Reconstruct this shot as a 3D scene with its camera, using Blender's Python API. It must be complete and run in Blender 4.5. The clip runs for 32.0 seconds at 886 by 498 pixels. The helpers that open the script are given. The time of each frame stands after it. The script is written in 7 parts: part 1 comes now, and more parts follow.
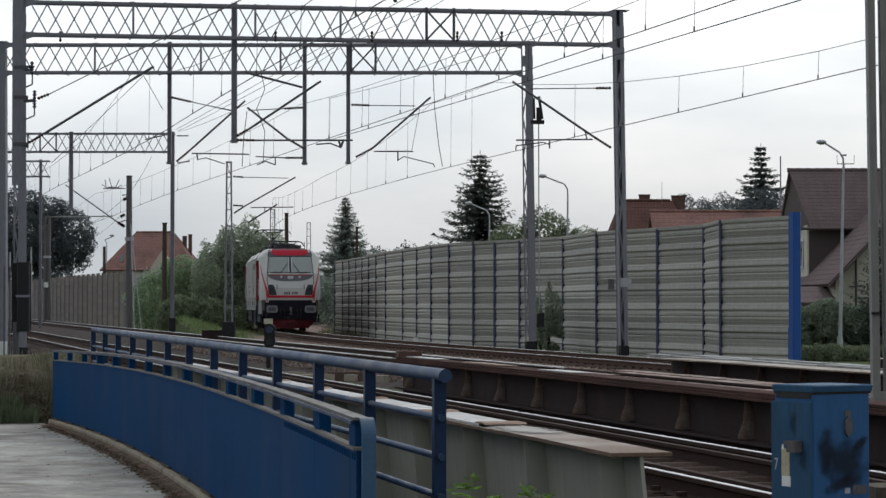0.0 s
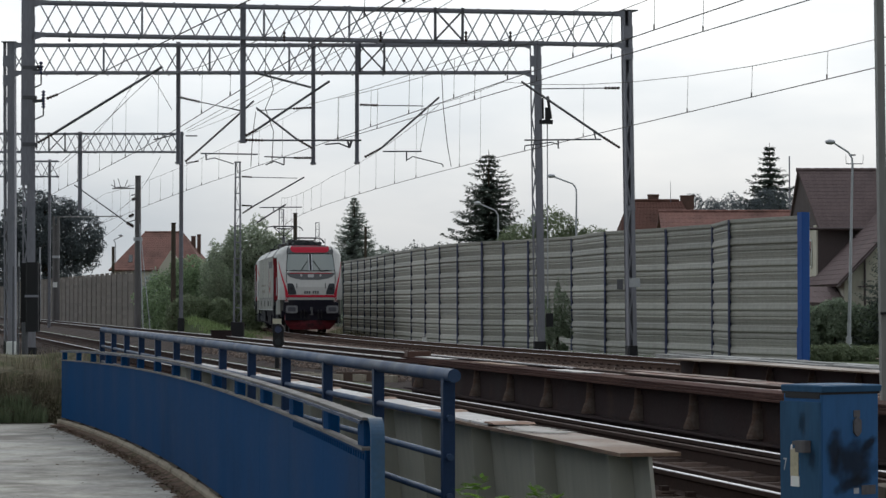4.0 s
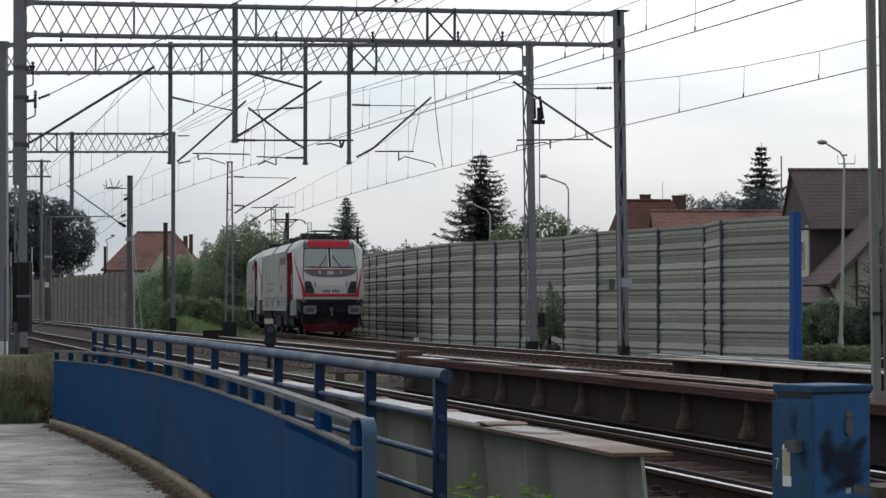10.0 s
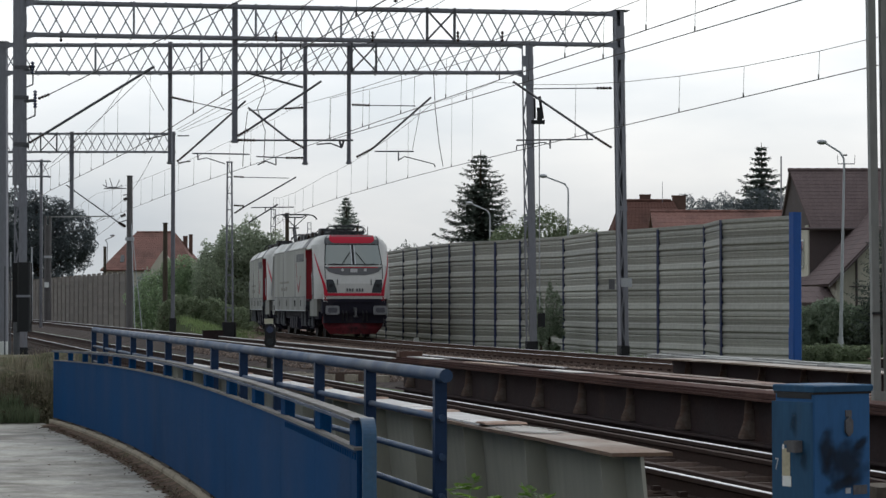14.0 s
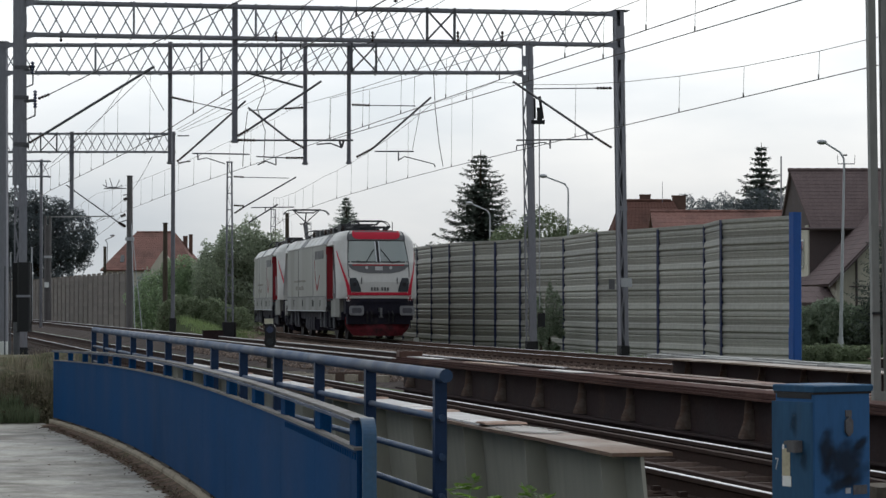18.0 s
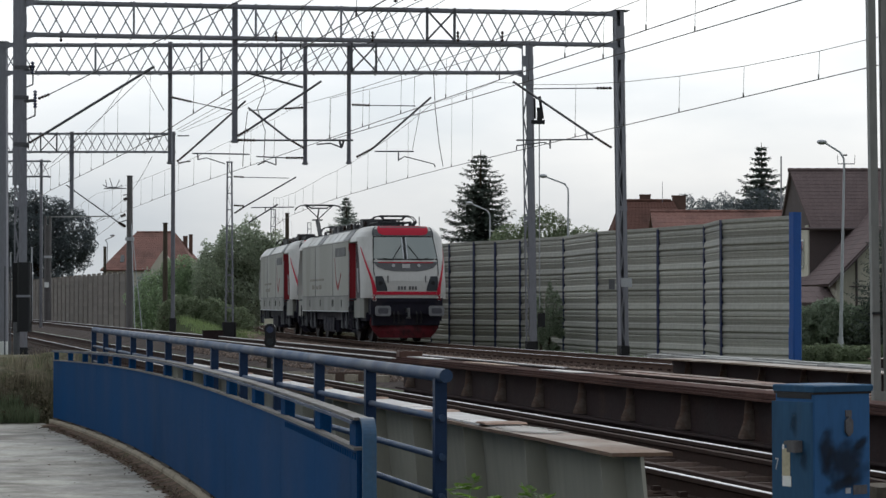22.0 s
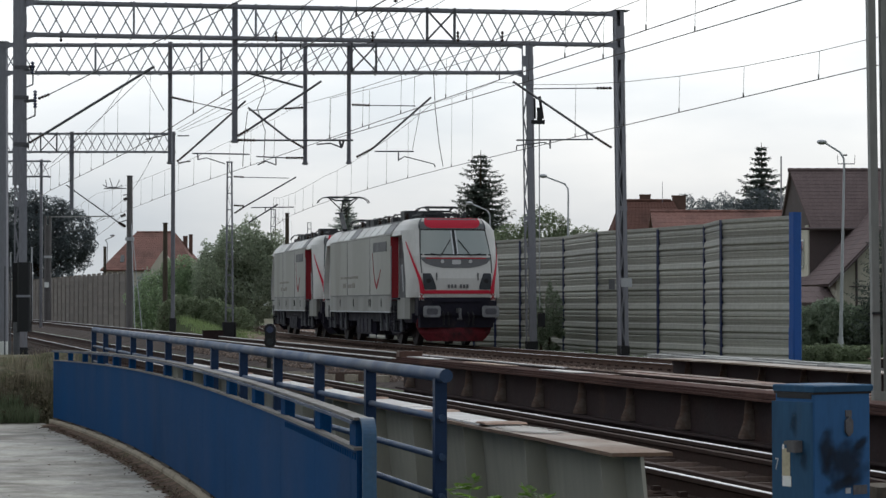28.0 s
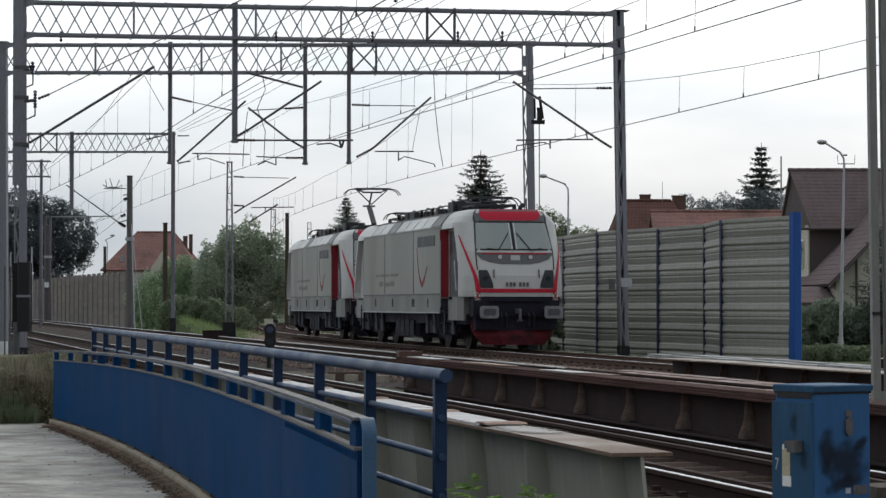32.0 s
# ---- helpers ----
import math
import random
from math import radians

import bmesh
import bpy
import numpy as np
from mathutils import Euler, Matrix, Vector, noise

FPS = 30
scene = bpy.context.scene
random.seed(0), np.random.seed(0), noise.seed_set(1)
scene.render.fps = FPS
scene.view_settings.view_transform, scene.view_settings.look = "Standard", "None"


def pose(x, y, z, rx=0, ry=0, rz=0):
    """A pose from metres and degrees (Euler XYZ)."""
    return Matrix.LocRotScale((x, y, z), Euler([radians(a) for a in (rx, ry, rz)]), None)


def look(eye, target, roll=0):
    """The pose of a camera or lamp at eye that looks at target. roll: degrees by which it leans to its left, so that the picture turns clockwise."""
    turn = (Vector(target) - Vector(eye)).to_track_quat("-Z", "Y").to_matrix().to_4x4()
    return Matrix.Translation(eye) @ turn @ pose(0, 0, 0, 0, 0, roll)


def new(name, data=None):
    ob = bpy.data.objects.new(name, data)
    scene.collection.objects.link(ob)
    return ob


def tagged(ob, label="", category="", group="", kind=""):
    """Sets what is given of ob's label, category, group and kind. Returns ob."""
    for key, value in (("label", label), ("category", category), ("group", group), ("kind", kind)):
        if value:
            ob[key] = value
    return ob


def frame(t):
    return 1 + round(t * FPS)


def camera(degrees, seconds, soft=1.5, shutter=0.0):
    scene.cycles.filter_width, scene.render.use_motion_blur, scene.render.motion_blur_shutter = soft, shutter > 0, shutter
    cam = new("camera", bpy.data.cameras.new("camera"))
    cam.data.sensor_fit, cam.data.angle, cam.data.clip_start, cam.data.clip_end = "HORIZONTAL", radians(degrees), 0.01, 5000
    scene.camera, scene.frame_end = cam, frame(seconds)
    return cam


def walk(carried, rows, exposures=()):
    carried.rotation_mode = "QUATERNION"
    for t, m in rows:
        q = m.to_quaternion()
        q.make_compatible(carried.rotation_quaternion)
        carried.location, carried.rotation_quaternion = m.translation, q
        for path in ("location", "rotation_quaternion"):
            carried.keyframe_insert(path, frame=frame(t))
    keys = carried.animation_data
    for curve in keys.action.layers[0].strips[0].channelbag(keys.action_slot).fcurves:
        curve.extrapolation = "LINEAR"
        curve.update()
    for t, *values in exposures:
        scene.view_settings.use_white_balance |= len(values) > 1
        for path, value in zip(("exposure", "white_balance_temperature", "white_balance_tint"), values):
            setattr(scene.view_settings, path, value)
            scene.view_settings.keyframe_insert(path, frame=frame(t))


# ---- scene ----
cam = camera(19.77, 32.0, soft=1.45)
EYE = Vector((0.0, 0.0, 1.22))


def gaze(turn):
    """The camera's pose when it is turned that many degrees to the left of its rest."""
    return pose(EYE.x, EYE.y, EYE.z, 90 + 1.26, 0, turn)


# seconds, degrees to the left
TURNS = ((0, -0.013), (0.5, 0.0), (0.8, 0.06), (1.0, 0.128), (1.3, 0.32), (1.5, 0.395), (1.8, 0.45), (2.0, 0.455), (2.5, 0.42), (3.0, 0.318),
         (3.5, 0.242), (4.5, 0.14), (5.5, 0.09), (6.0, 0.055), (7.0, 0.05), (8.0, 0.027), (9.0, 0.02), (10.0, 0.004), (12.0, 0.0), (32.0, 0.0))
walk(cam, [(t, gaze(a)) for t, a in TURNS], exposures=((0.0, 0.06), (10.0, 0.09), (32.0, 0.16)))

# ---- light: an overcast day ----
world = bpy.data.worlds.new("overcast_sky")
scene.world = world
world.use_nodes = True
wn = world.node_tree.nodes
wl = world.node_tree.links
background = wn["Background"]
sky = wn.new("ShaderNodeTexSky")
sky.sky_type = "NISHITA"
sky.sun_disc = False
sky.sun_elevation = radians(30)
sky.sun_rotation = radians(11)
sky.dust_density = 4.0
place = wn.new("ShaderNodeTexCoord")
stretch = wn.new("ShaderNodeMapping")
stretch.inputs["Scale"].default_value = (2.2, 2.2, 7.0)
cloud = wn.new("ShaderNodeTexNoise")
cloud.inputs["Scale"].default_value = 2.3
cloud.inputs["Detail"].default_value = 6.0
cloud.inputs["Roughness"].default_value = 0.5
tone = wn.new("ShaderNodeValToRGB")
tone.color_ramp.elements[0].position = 0.36
tone.color_ramp.elements[0].color = (5.7, 6.5, 7.3, 1)
tone.color_ramp.elements[1].position = 0.64
tone.color_ramp.elements[1].color = (8.1, 8.55, 8.95, 1)
veil = wn.new("ShaderNodeMix")
veil.data_type = "RGBA"
veil.inputs["Factor"].default_value = 0.93
wl.new(place.outputs["Generated"], stretch.inputs["Vector"])
wl.new(stretch.outputs["Vector"], cloud.inputs["Vector"])
wl.new(cloud.outputs["Fac"], tone.inputs["Fac"])
wl.new(sky.outputs["Color"], veil.inputs["A"])
wl.new(tone.outputs["Color"], veil.inputs["B"])
# the cloud is brightest round the hidden sun, ahead of the camera
lit = wn.new("ShaderNodeVectorMath")
lit.operation = "DOT_PRODUCT"
lit.inputs[1].default_value = (0.17, 0.85, 0.50)
wl.new(place.outputs["Generated"], lit.inputs[0])
fall = wn.new("ShaderNodeMapRange")
fall.interpolation_type = "SMOOTHSTEP"
fall.inputs["From Min"].default_value = -0.7
fall.inputs["From Max"].default_value = 1.0
fall.inputs["To Min"].default_value = 0.50
fall.inputs["To Max"].default_value = 1.08
wl.new(lit.outputs["Value"], fall.inputs["Value"])
glow = wn.new("ShaderNodeVectorMath")
glow.operation = "SCALE"
# a grey haze low over the horizon
split = wn.new("ShaderNodeSeparateXYZ")
wl.new(place.outputs["Generated"], split.inputs[0])
low = wn.new("ShaderNodeMapRange")
low.interpolation_type = "SMOOTHSTEP"
low.inputs["From Min"].default_value = 0.0
low.inputs["From Max"].default_value = 0.12
low.inputs["To Min"].default_value = 0.61
low.inputs["To Max"].default_value = 1.0
wl.new(split.outputs["Z"], low.inputs["Value"])
hazy = wn.new("ShaderNodeVectorMath")
hazy.operation = "SCALE"
wl.new(veil.outputs["Result"], hazy.inputs[0])
wl.new(low.outputs["Result"], hazy.inputs["Scale"])
wl.new(hazy.outputs["Vector"], glow.inputs[0])
wl.new(fall.outputs["Result"], glow.inputs["Scale"])
wl.new(glow.outputs["Vector"], background.inputs["Color"])
background.inputs["Strength"].default_value = 0.114
sun = new("sun", bpy.data.lights.new("sun", "SUN"))
sun.data.energy = 0.35
sun.data.angle = radians(25)
sun.data.color = (0.97, 0.99, 1.0)
sun.matrix_world = look((10, 51, 30), (0, 0, 0))

# ---- geometry helpers ----


class Geo:
    """Collects corners and faces, and becomes one mesh."""

    def __init__(self):
        self.v = []
        self.f = []
        self.smooth = []

    def add(self, pts, faces, smooth=False):
        n = len(self.v)
        self.v.extend(tuple(p) for p in pts)
        self.f.extend(tuple(i + n for i in q) for q in faces)
        self.smooth.extend([smooth] * len(faces))
        return self

    def box(self, c, s, m=None):
        x, y, z = (a / 2 for a in s)
        pts = [Vector((i * x, j * y, k * z)) for k in (-1, 1) for j in (-1, 1) for i in (-1, 1)]
        if m is not None:
            pts = [m @ p for p in pts]
        pts = [p + Vector(c) for p in pts]
        return self.add(pts, [(0, 2, 3, 1), (4, 5, 7, 6), (0, 1, 5, 4), (2, 6, 7, 3), (0, 4, 6, 2), (1, 3, 7, 5)])

    def chamfer(self, c, s, b, m=None):
        """A box with its long edges cut off along z."""
        x, y, z = (a / 2 for a in s)
        ring = [(x - b, -y), (x, -y + b), (x, y - b), (x - b, y), (-x + b, y), (-x, y - b), (-x, -y + b), (-x + b, -y)]
        pts = [Vector((p[0], p[1], k)) for k in (-z, z) for p in ring]
        if m is not None:
            pts = [m @ p for p in pts]
        pts = [p + Vector(c) for p in pts]
        faces = [tuple(range(7, -1, -1)), tuple(range(8, 16))] + [(i, (i + 1) % 8, 8 + (i + 1) % 8, 8 + i) for i in range(8)]
        return self.add(pts, faces)

    def bar(self, p, q, w, h, up=(0, 0, 1)):
        p, q = Vector(p), Vector(q)
        d = (q - p).normalized()
        up = Vector(up)
        if abs(d.dot(up)) > 0.98:
            up = Vector((0, 1, 0))
        s = d.cross(up).normalized()
        t = s.cross(d)
        pts = [e + s * (i * w / 2) + t * (j * h / 2) for e in (p, q) for j in (-1, 1) for i in (-1, 1)]
        return self.add(pts, [(0, 2, 3, 1), (4, 5, 7, 6), (0, 1, 5, 4), (2, 6, 7, 3), (0, 4, 6, 2), (1, 3, 7, 5)])

    def tube(self, p, q, r, n=10, r2=None):
        p, q = Vector(p), Vector(q)
        d = (q - p).normalized()
        up = Vector((0, 0, 1)) if abs(d.z) < 0.95 else Vector((1, 0, 0))
        s = d.cross(up).normalized()
        t = s.cross(d)
        r2 = r if r2 is None else r2
        pts = []
        for e, k in ((p, r), (q, r2)):
            pts += [e + (s * math.cos(2 * math.pi * i / n) + t * math.sin(2 * math.pi * i / n)) * k for i in range(n)]
        self.add(pts, [(i, (i + 1) % n, n + (i + 1) % n, n + i) for i in range(n)], True)
        return self.add(pts, [tuple(range(n - 1, -1, -1)), tuple(range(n, 2 * n))])

    def path(self, pts, r, n=8):
        for a, b in zip(pts, pts[1:]):
            self.tube(a, b, r, n)
        return self

    def loft(self, rings, closed=True, caps=True, smooth=False):
        n = len(rings[0])
        pts = [p for r in rings for p in r]
        m = n if closed else n - 1
        faces = []
        for k in range(len(rings) - 1):
            faces += [(k * n + i, k * n + (i + 1) % n, (k + 1) * n + (i + 1) % n, (k + 1) * n + i) for i in range(m)]
        self.add(pts, faces, smooth)
        if caps and closed:
            self.add(rings[0], [tuple(range(n - 1, -1, -1))])
            self.add(rings[-1], [tuple(range(n))])
        return self

    def prism(self, outline, axis, a, b):
        """An outline of pairs pushed along an axis from a to b."""
        def put(p, k):
            return {"x": (k, p[0], p[1]), "y": (p[0], k, p[1]), "z": (p[0], p[1], k)}[axis]
        return self.loft([[put(p, a) for p in outline], [put(p, b) for p in outline]])

    def lathe(self, p, q, radii, n=10):
        """Rings of the given radii at even steps from p to q."""
        p, q = Vector(p), Vector(q)
        d = (q - p).normalized()
        up = Vector((0, 0, 1)) if abs(d.z) < 0.95 else Vector((1, 0, 0))
        s = d.cross(up).normalized()
        t = s.cross(d)
        rings = []
        for k, r in enumerate(radii):
            c = p.lerp(q, k / (len(radii) - 1))
            rings.append([c + (s * math.cos(2 * math.pi * i / n) + t * math.sin(2 * math.pi * i / n)) * r for i in range(n)])
        return self.loft(rings)

    def ball(self, c, r, n=10, squash=1.0):
        rings = []
        for k in range(1, n):
            a = math.pi * k / n
            rings.append([Vector(c) + Vector((r * math.sin(a) * math.cos(2 * math.pi * i / n), r * math.sin(a) * math.sin(2 * math.pi * i / n),
                                              r * squash * math.cos(a))) for i in range(n)])
        return self.loft(rings, smooth=True)

    def mesh(self, name):
        me = bpy.data.meshes.new(name)
        me.from_pydata([tuple(p) for p in self.v], [], self.f)
        me.polygons.foreach_set("use_smooth", self.smooth)
        bm = bmesh.new()
        bm.from_mesh(me)
        bmesh.ops.recalc_face_normals(bm, faces=bm.faces)
        bm.to_mesh(me)
        bm.free()
        me.update()
        return me


def part(name, geo, material, parent, label=""):
    me = geo if isinstance(geo, bpy.types.Mesh) else geo.mesh(name)
    if material is not None and not me.materials:
        me.materials.append(material)
    ob = new(name, me)
    ob.parent = parent
    return tagged(ob, label)


def thing(name, label, category, m=None, group="", kind="", geo=None, material=None):
    """A top-level thing: an Empty at its base, or one mesh."""
    if geo is None:
        ob = new(name)
        ob.empty_display_size = 0.2
    else:
        me = geo.mesh(name)
        me.materials.append(material)
        ob = new(name, me)
    if m is not None:
        ob.matrix_basis = m
    return tagged(ob, label, category, group, kind)


# ---- materials ----


def shade(name, color, rough=0.6, metal=0.0, vary=0.25, scale=3.0, fine=40.0, bump=0.15, stain=None, amount=0.5, streak=False, rnd=0.0, island=0.0,
          spec=0.3, wet=0.0, leaf=0.0):
    """A surface with coarse and fine variation, stains of another colour, and relief."""
    m = bpy.data.materials.new(name)
    m.use_nodes = True
    nodes, links = m.node_tree.nodes, m.node_tree.links
    b = nodes["Principled BSDF"]
    b.inputs["Metallic"].default_value = metal
    b.inputs["Specular IOR Level"].default_value = spec
    co = nodes.new("ShaderNodeTexCoord")
    mp = nodes.new("ShaderNodeMapping")
    mp.inputs["Scale"].default_value = (1, 1, 0.18) if streak else (1, 1, 1)
    links.new(co.outputs["Object"], mp.inputs["Vector"])
    big = nodes.new("ShaderNodeTexNoise")
    big.inputs["Scale"].default_value = scale
    big.inputs["Detail"].default_value = 5
    small = nodes.new("ShaderNodeTexNoise")
    small.inputs["Scale"].default_value = fine
    small.inputs["Detail"].default_value = 4
    links.new(mp.outputs["Vector"], big.inputs["Vector"])
    links.new(mp.outputs["Vector"], small.inputs["Vector"])
    mixn = nodes.new("ShaderNodeMath")
    mixn.operation = "MULTIPLY_ADD"
    links.new(small.outputs["Fac"], mixn.inputs[0])
    mixn.inputs[1].default_value = 0.45
    half = nodes.new("ShaderNodeMath")
    half.operation = "MULTIPLY"
    half.inputs[1].default_value = 0.55
    links.new(big.outputs["Fac"], half.inputs[0])
    links.new(half.outputs[0], mixn.inputs[2])
    ramp = nodes.new("ShaderNodeMapRange")
    ramp.inputs["From Min"].default_value = 0.3
    ramp.inputs["From Max"].default_value = 0.7
    ramp.inputs["To Min"].default_value = 1 - vary
    ramp.inputs["To Max"].default_value = 1 + vary
    links.new(mixn.outputs[0], ramp.inputs["Value"])
    value = ramp.outputs["Result"]
    if rnd or island:
        src = nodes.new("ShaderNodeObjectInfo").outputs["Random"] if rnd else nodes.new("ShaderNodeNewGeometry").outputs["Random Per Island"]
        r = nodes.new("ShaderNodeMapRange")
        r.inputs["To Min"].default_value = 1 - (rnd or island)
        r.inputs["To Max"].default_value = 1 + (rnd or island)
        links.new(src, r.inputs["Value"])
        mu = nodes.new("ShaderNodeMath")
        mu.operation = "MULTIPLY"
        links.new(value, mu.inputs[0])
        links.new(r.outputs["Result"], mu.inputs[1])
        value = mu.outputs[0]
    tint = nodes.new("ShaderNodeMix")
    tint.data_type = "RGBA"
    tint.inputs["A"].default_value = (*color, 1)
    tint.inputs["B"].default_value = (*(stain or color), 1)
    if stain:
        st = nodes.new("ShaderNodeTexNoise")
        st.inputs["Scale"].default_value = scale * 0.7
        st.inputs["Detail"].default_value = 7
        st.inputs["Roughness"].default_value = 0.65
        links.new(mp.outputs["Vector"], st.inputs["Vector"])
        sm = nodes.new("ShaderNodeMapRange")
        sm.inputs["From Min"].default_value = 0.66 - 0.28 * amount
        sm.inputs["From Max"].default_value = 0.78 - 0.18 * amount
        links.new(st.outputs["Fac"], sm.inputs["Value"])
        links.new(sm.outputs["Result"], tint.inputs["Factor"])
    else:
        tint.inputs["Factor"].default_value = 0
    mul = nodes.new("ShaderNodeVectorMath")
    mul.operation = "SCALE"
    links.new(tint.outputs["Result"], mul.inputs[0])
    links.new(value, mul.inputs["Scale"])
    links.new(mul.outputs["Vector"], b.inputs["Base Color"])
    ro = nodes.new("ShaderNodeMapRange")
    ro.inputs["From Min"].default_value = 0.35
    ro.inputs["From Max"].default_value = 0.65
    ro.inputs["To Min"].default_value = max(0.02, rough - 0.1 - wet)
    ro.inputs["To Max"].default_value = min(1, rough + 0.1)
    links.new(big.outputs["Fac"], ro.inputs["Value"])
    links.new(ro.outputs["Result"], b.inputs["Roughness"])
    if bump:
        bp = nodes.new("ShaderNodeBump")
        bp.inputs["Strength"].default_value = bump
        bp.inputs["Distance"].default_value = 0.02
        links.new(mixn.outputs[0], bp.inputs["Height"])
        links.new(bp.outputs["Normal"], b.inputs["Normal"])
    if leaf:
        through_light = nodes.new("ShaderNodeBsdfTranslucent")
        links.new(mul.outputs["Vector"], through_light.inputs["Color"])
        both = nodes.new("ShaderNodeMixShader")
        both.inputs["Fac"].default_value = leaf
        links.new(b.outputs["BSDF"], both.inputs[1])
        links.new(through_light.outputs["BSDF"], both.inputs[2])
        links.new(both.outputs["Shader"], nodes["Material Output"].inputs["Surface"])
    return m


def sprayed(name, most, across=(2, 0, 2), color=(0.018, 0.022, 0.03, 1), grain=16.0):
    """A stain or spray of paint whose cover thins out to ragged edges; across names its two axes."""
    m = bpy.data.materials.new(name)
    m.use_nodes = True
    nodes, links = m.node_tree.nodes, m.node_tree.links
    b = nodes["Principled BSDF"]
    b.inputs["Base Color"].default_value = color
    b.inputs["Roughness"].default_value = 0.7
    b.inputs["Specular IOR Level"].default_value = 0.15
    co = nodes.new("ShaderNodeTexCoord")
    mp = nodes.new("ShaderNodeMapping")
    mp.inputs["Location"].default_value = tuple(-k / 2 for k in across)
    mp.inputs["Scale"].default_value = across
    links.new(co.outputs["Generated"], mp.inputs["Vector"])
    ln = nodes.new("ShaderNodeVectorMath")
    ln.operation = "LENGTH"
    links.new(mp.outputs["Vector"], ln.inputs[0])
    nz = nodes.new("ShaderNodeTexNoise")
    nz.inputs["Scale"].default_value = grain
    nz.inputs["Detail"].default_value = 5.0
    links.new(co.outputs["Object"], nz.inputs["Vector"])
    add = nodes.new("ShaderNodeMath")
    add.operation = "MULTIPLY_ADD"
    links.new(nz.outputs["Fac"], add.inputs[0])
    add.inputs[1].default_value = 1.0
    links.new(ln.outputs["Value"], add.inputs[2])
    cover = nodes.new("ShaderNodeMapRange")
    cover.inputs["From Min"].default_value = 1.35
    cover.inputs["From Max"].default_value = 0.85
    cover.inputs["To Max"].default_value = most
    links.new(add.outputs[0], cover.inputs["Value"])
    links.new(cover.outputs["Result"], b.inputs["Alpha"])
    return m


M_steel = shade("galvanised_steel", (0.235, 0.235, 0.265), 0.6, 0.15, 0.22, 1.2, 25, 0.1, (0.17, 0.15, 0.155), 0.4, streak=True)
M_mast = shade("weathered_grey_mast_paint", (0.235, 0.235, 0.22), 0.65, 0.05, 0.22, 1.2, 25, 0.1, (0.15, 0.14, 0.125), 0.45, streak=True, spec=0.2)
M_steel_dark = shade("weathered_steel", (0.11, 0.11, 0.12), 0.6, 0.2, 0.3, 2, 30, 0.1)
M_wire = shade("tarnished_copper_wire", (0.06, 0.055, 0.055), 0.5, 0.4, 0.1, 2, 20, 0)
M_insul = shade("brown_glazed_insulator", (0.04, 0.025, 0.02), 0.25, 0, 0.2, 6, 40, 0)
M_insul_blue = shade("grey_blue_glazed_insulator", (0.05, 0.06, 0.11), 0.3, 0, 0.2, 6, 40, 0)
M_blue = shade("blue_paint", (0.007, 0.050, 0.142), 0.8, 0, 0.2, 0.6, 30, 0.0, (0.008, 0.040, 0.106), 0.5, spec=0.03)
M_blue_rail = shade("faded_blue_paint", (0.028, 0.056, 0.115), 0.55, 0, 0.28, 2.5, 40, 0.06, (0.042, 0.052, 0.078), 0.5, spec=0.3)
# Paler than the panels' blue, for the top rail and the panels' edges.
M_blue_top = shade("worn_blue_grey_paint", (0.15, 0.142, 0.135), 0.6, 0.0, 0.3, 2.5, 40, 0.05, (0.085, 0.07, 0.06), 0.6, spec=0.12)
M_cabinet = shade("cabinet_blue_paint", (0.025, 0.10, 0.24), 0.6, 0, 0.16, 3, 40, 0.05, (0.02, 0.07, 0.17), 0.45, streak=True, spec=0.25)
M_girder = shade("green_grey_bridge_paint", (0.42, 0.405, 0.34), 0.6, 0, 0.16, 0.9, 9, 0.03, (0.30, 0.28, 0.23), 0.45, streak=True, spec=0.2)
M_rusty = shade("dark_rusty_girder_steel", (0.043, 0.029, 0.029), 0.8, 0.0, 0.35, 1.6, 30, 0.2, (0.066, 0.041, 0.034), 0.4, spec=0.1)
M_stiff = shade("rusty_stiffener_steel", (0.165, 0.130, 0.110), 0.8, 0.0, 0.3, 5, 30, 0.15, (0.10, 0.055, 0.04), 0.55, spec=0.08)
M_flange = shade("wet_worn_flange_plate", (0.155, 0.112, 0.080), 0.6, 0.0, 0.34, 0.6, 25, 0.1, (0.37, 0.33, 0.295), 0.42, wet=0.12, spec=0.12)
M_flange_brown = shade("brown_flange_plate", (0.072, 0.041, 0.036), 0.85, 0.0, 0.4, 0.9, 25, 0.1, (0.10, 0.058, 0.047), 0.5, spec=0.02)
M_flange_tan = shade("tan_brown_flange_plate", (0.155, 0.100, 0.070), 0.6, 0.0, 0.35, 1.2, 25, 0.1, (0.23, 0.175, 0.135), 0.4, wet=0.1, spec=0.12)
M_strap = shade("rust_edged_tan_strap", (0.27, 0.175, 0.13), 0.7, 0, 0.25, 5, 30, 0.1, (0.16, 0.085, 0.062), 0.5, spec=0.1)
M_railtop = shade("polished_rail_head", (0.48, 0.47, 0.48), 0.34, 0.9, 0.1, 4, 40, 0)
M_railside = shade("rusty_rail_web", (0.052, 0.034, 0.029), 0.85, 0.0, 0.25, 3, 30, 0.1, spec=0.06)
M_raildust = shade("dusty_brown_rail_web", (0.10, 0.066, 0.053), 0.9, 0.0, 0.25, 3, 30, 0.1, spec=0.06)
M_sleeper = shade("weathered_sleeper", (0.078, 0.055, 0.046), 0.9, 0, 0.4, 4, 40, 0.3, rnd=0.35, spec=0.04)
M_ballast = shade("brown_track_ballast", (0.245, 0.180, 0.148), 0.95, 0, 0.7, 1.4, 22, 1.0, (0.15, 0.11, 0.09), 0.7, spec=0.05)
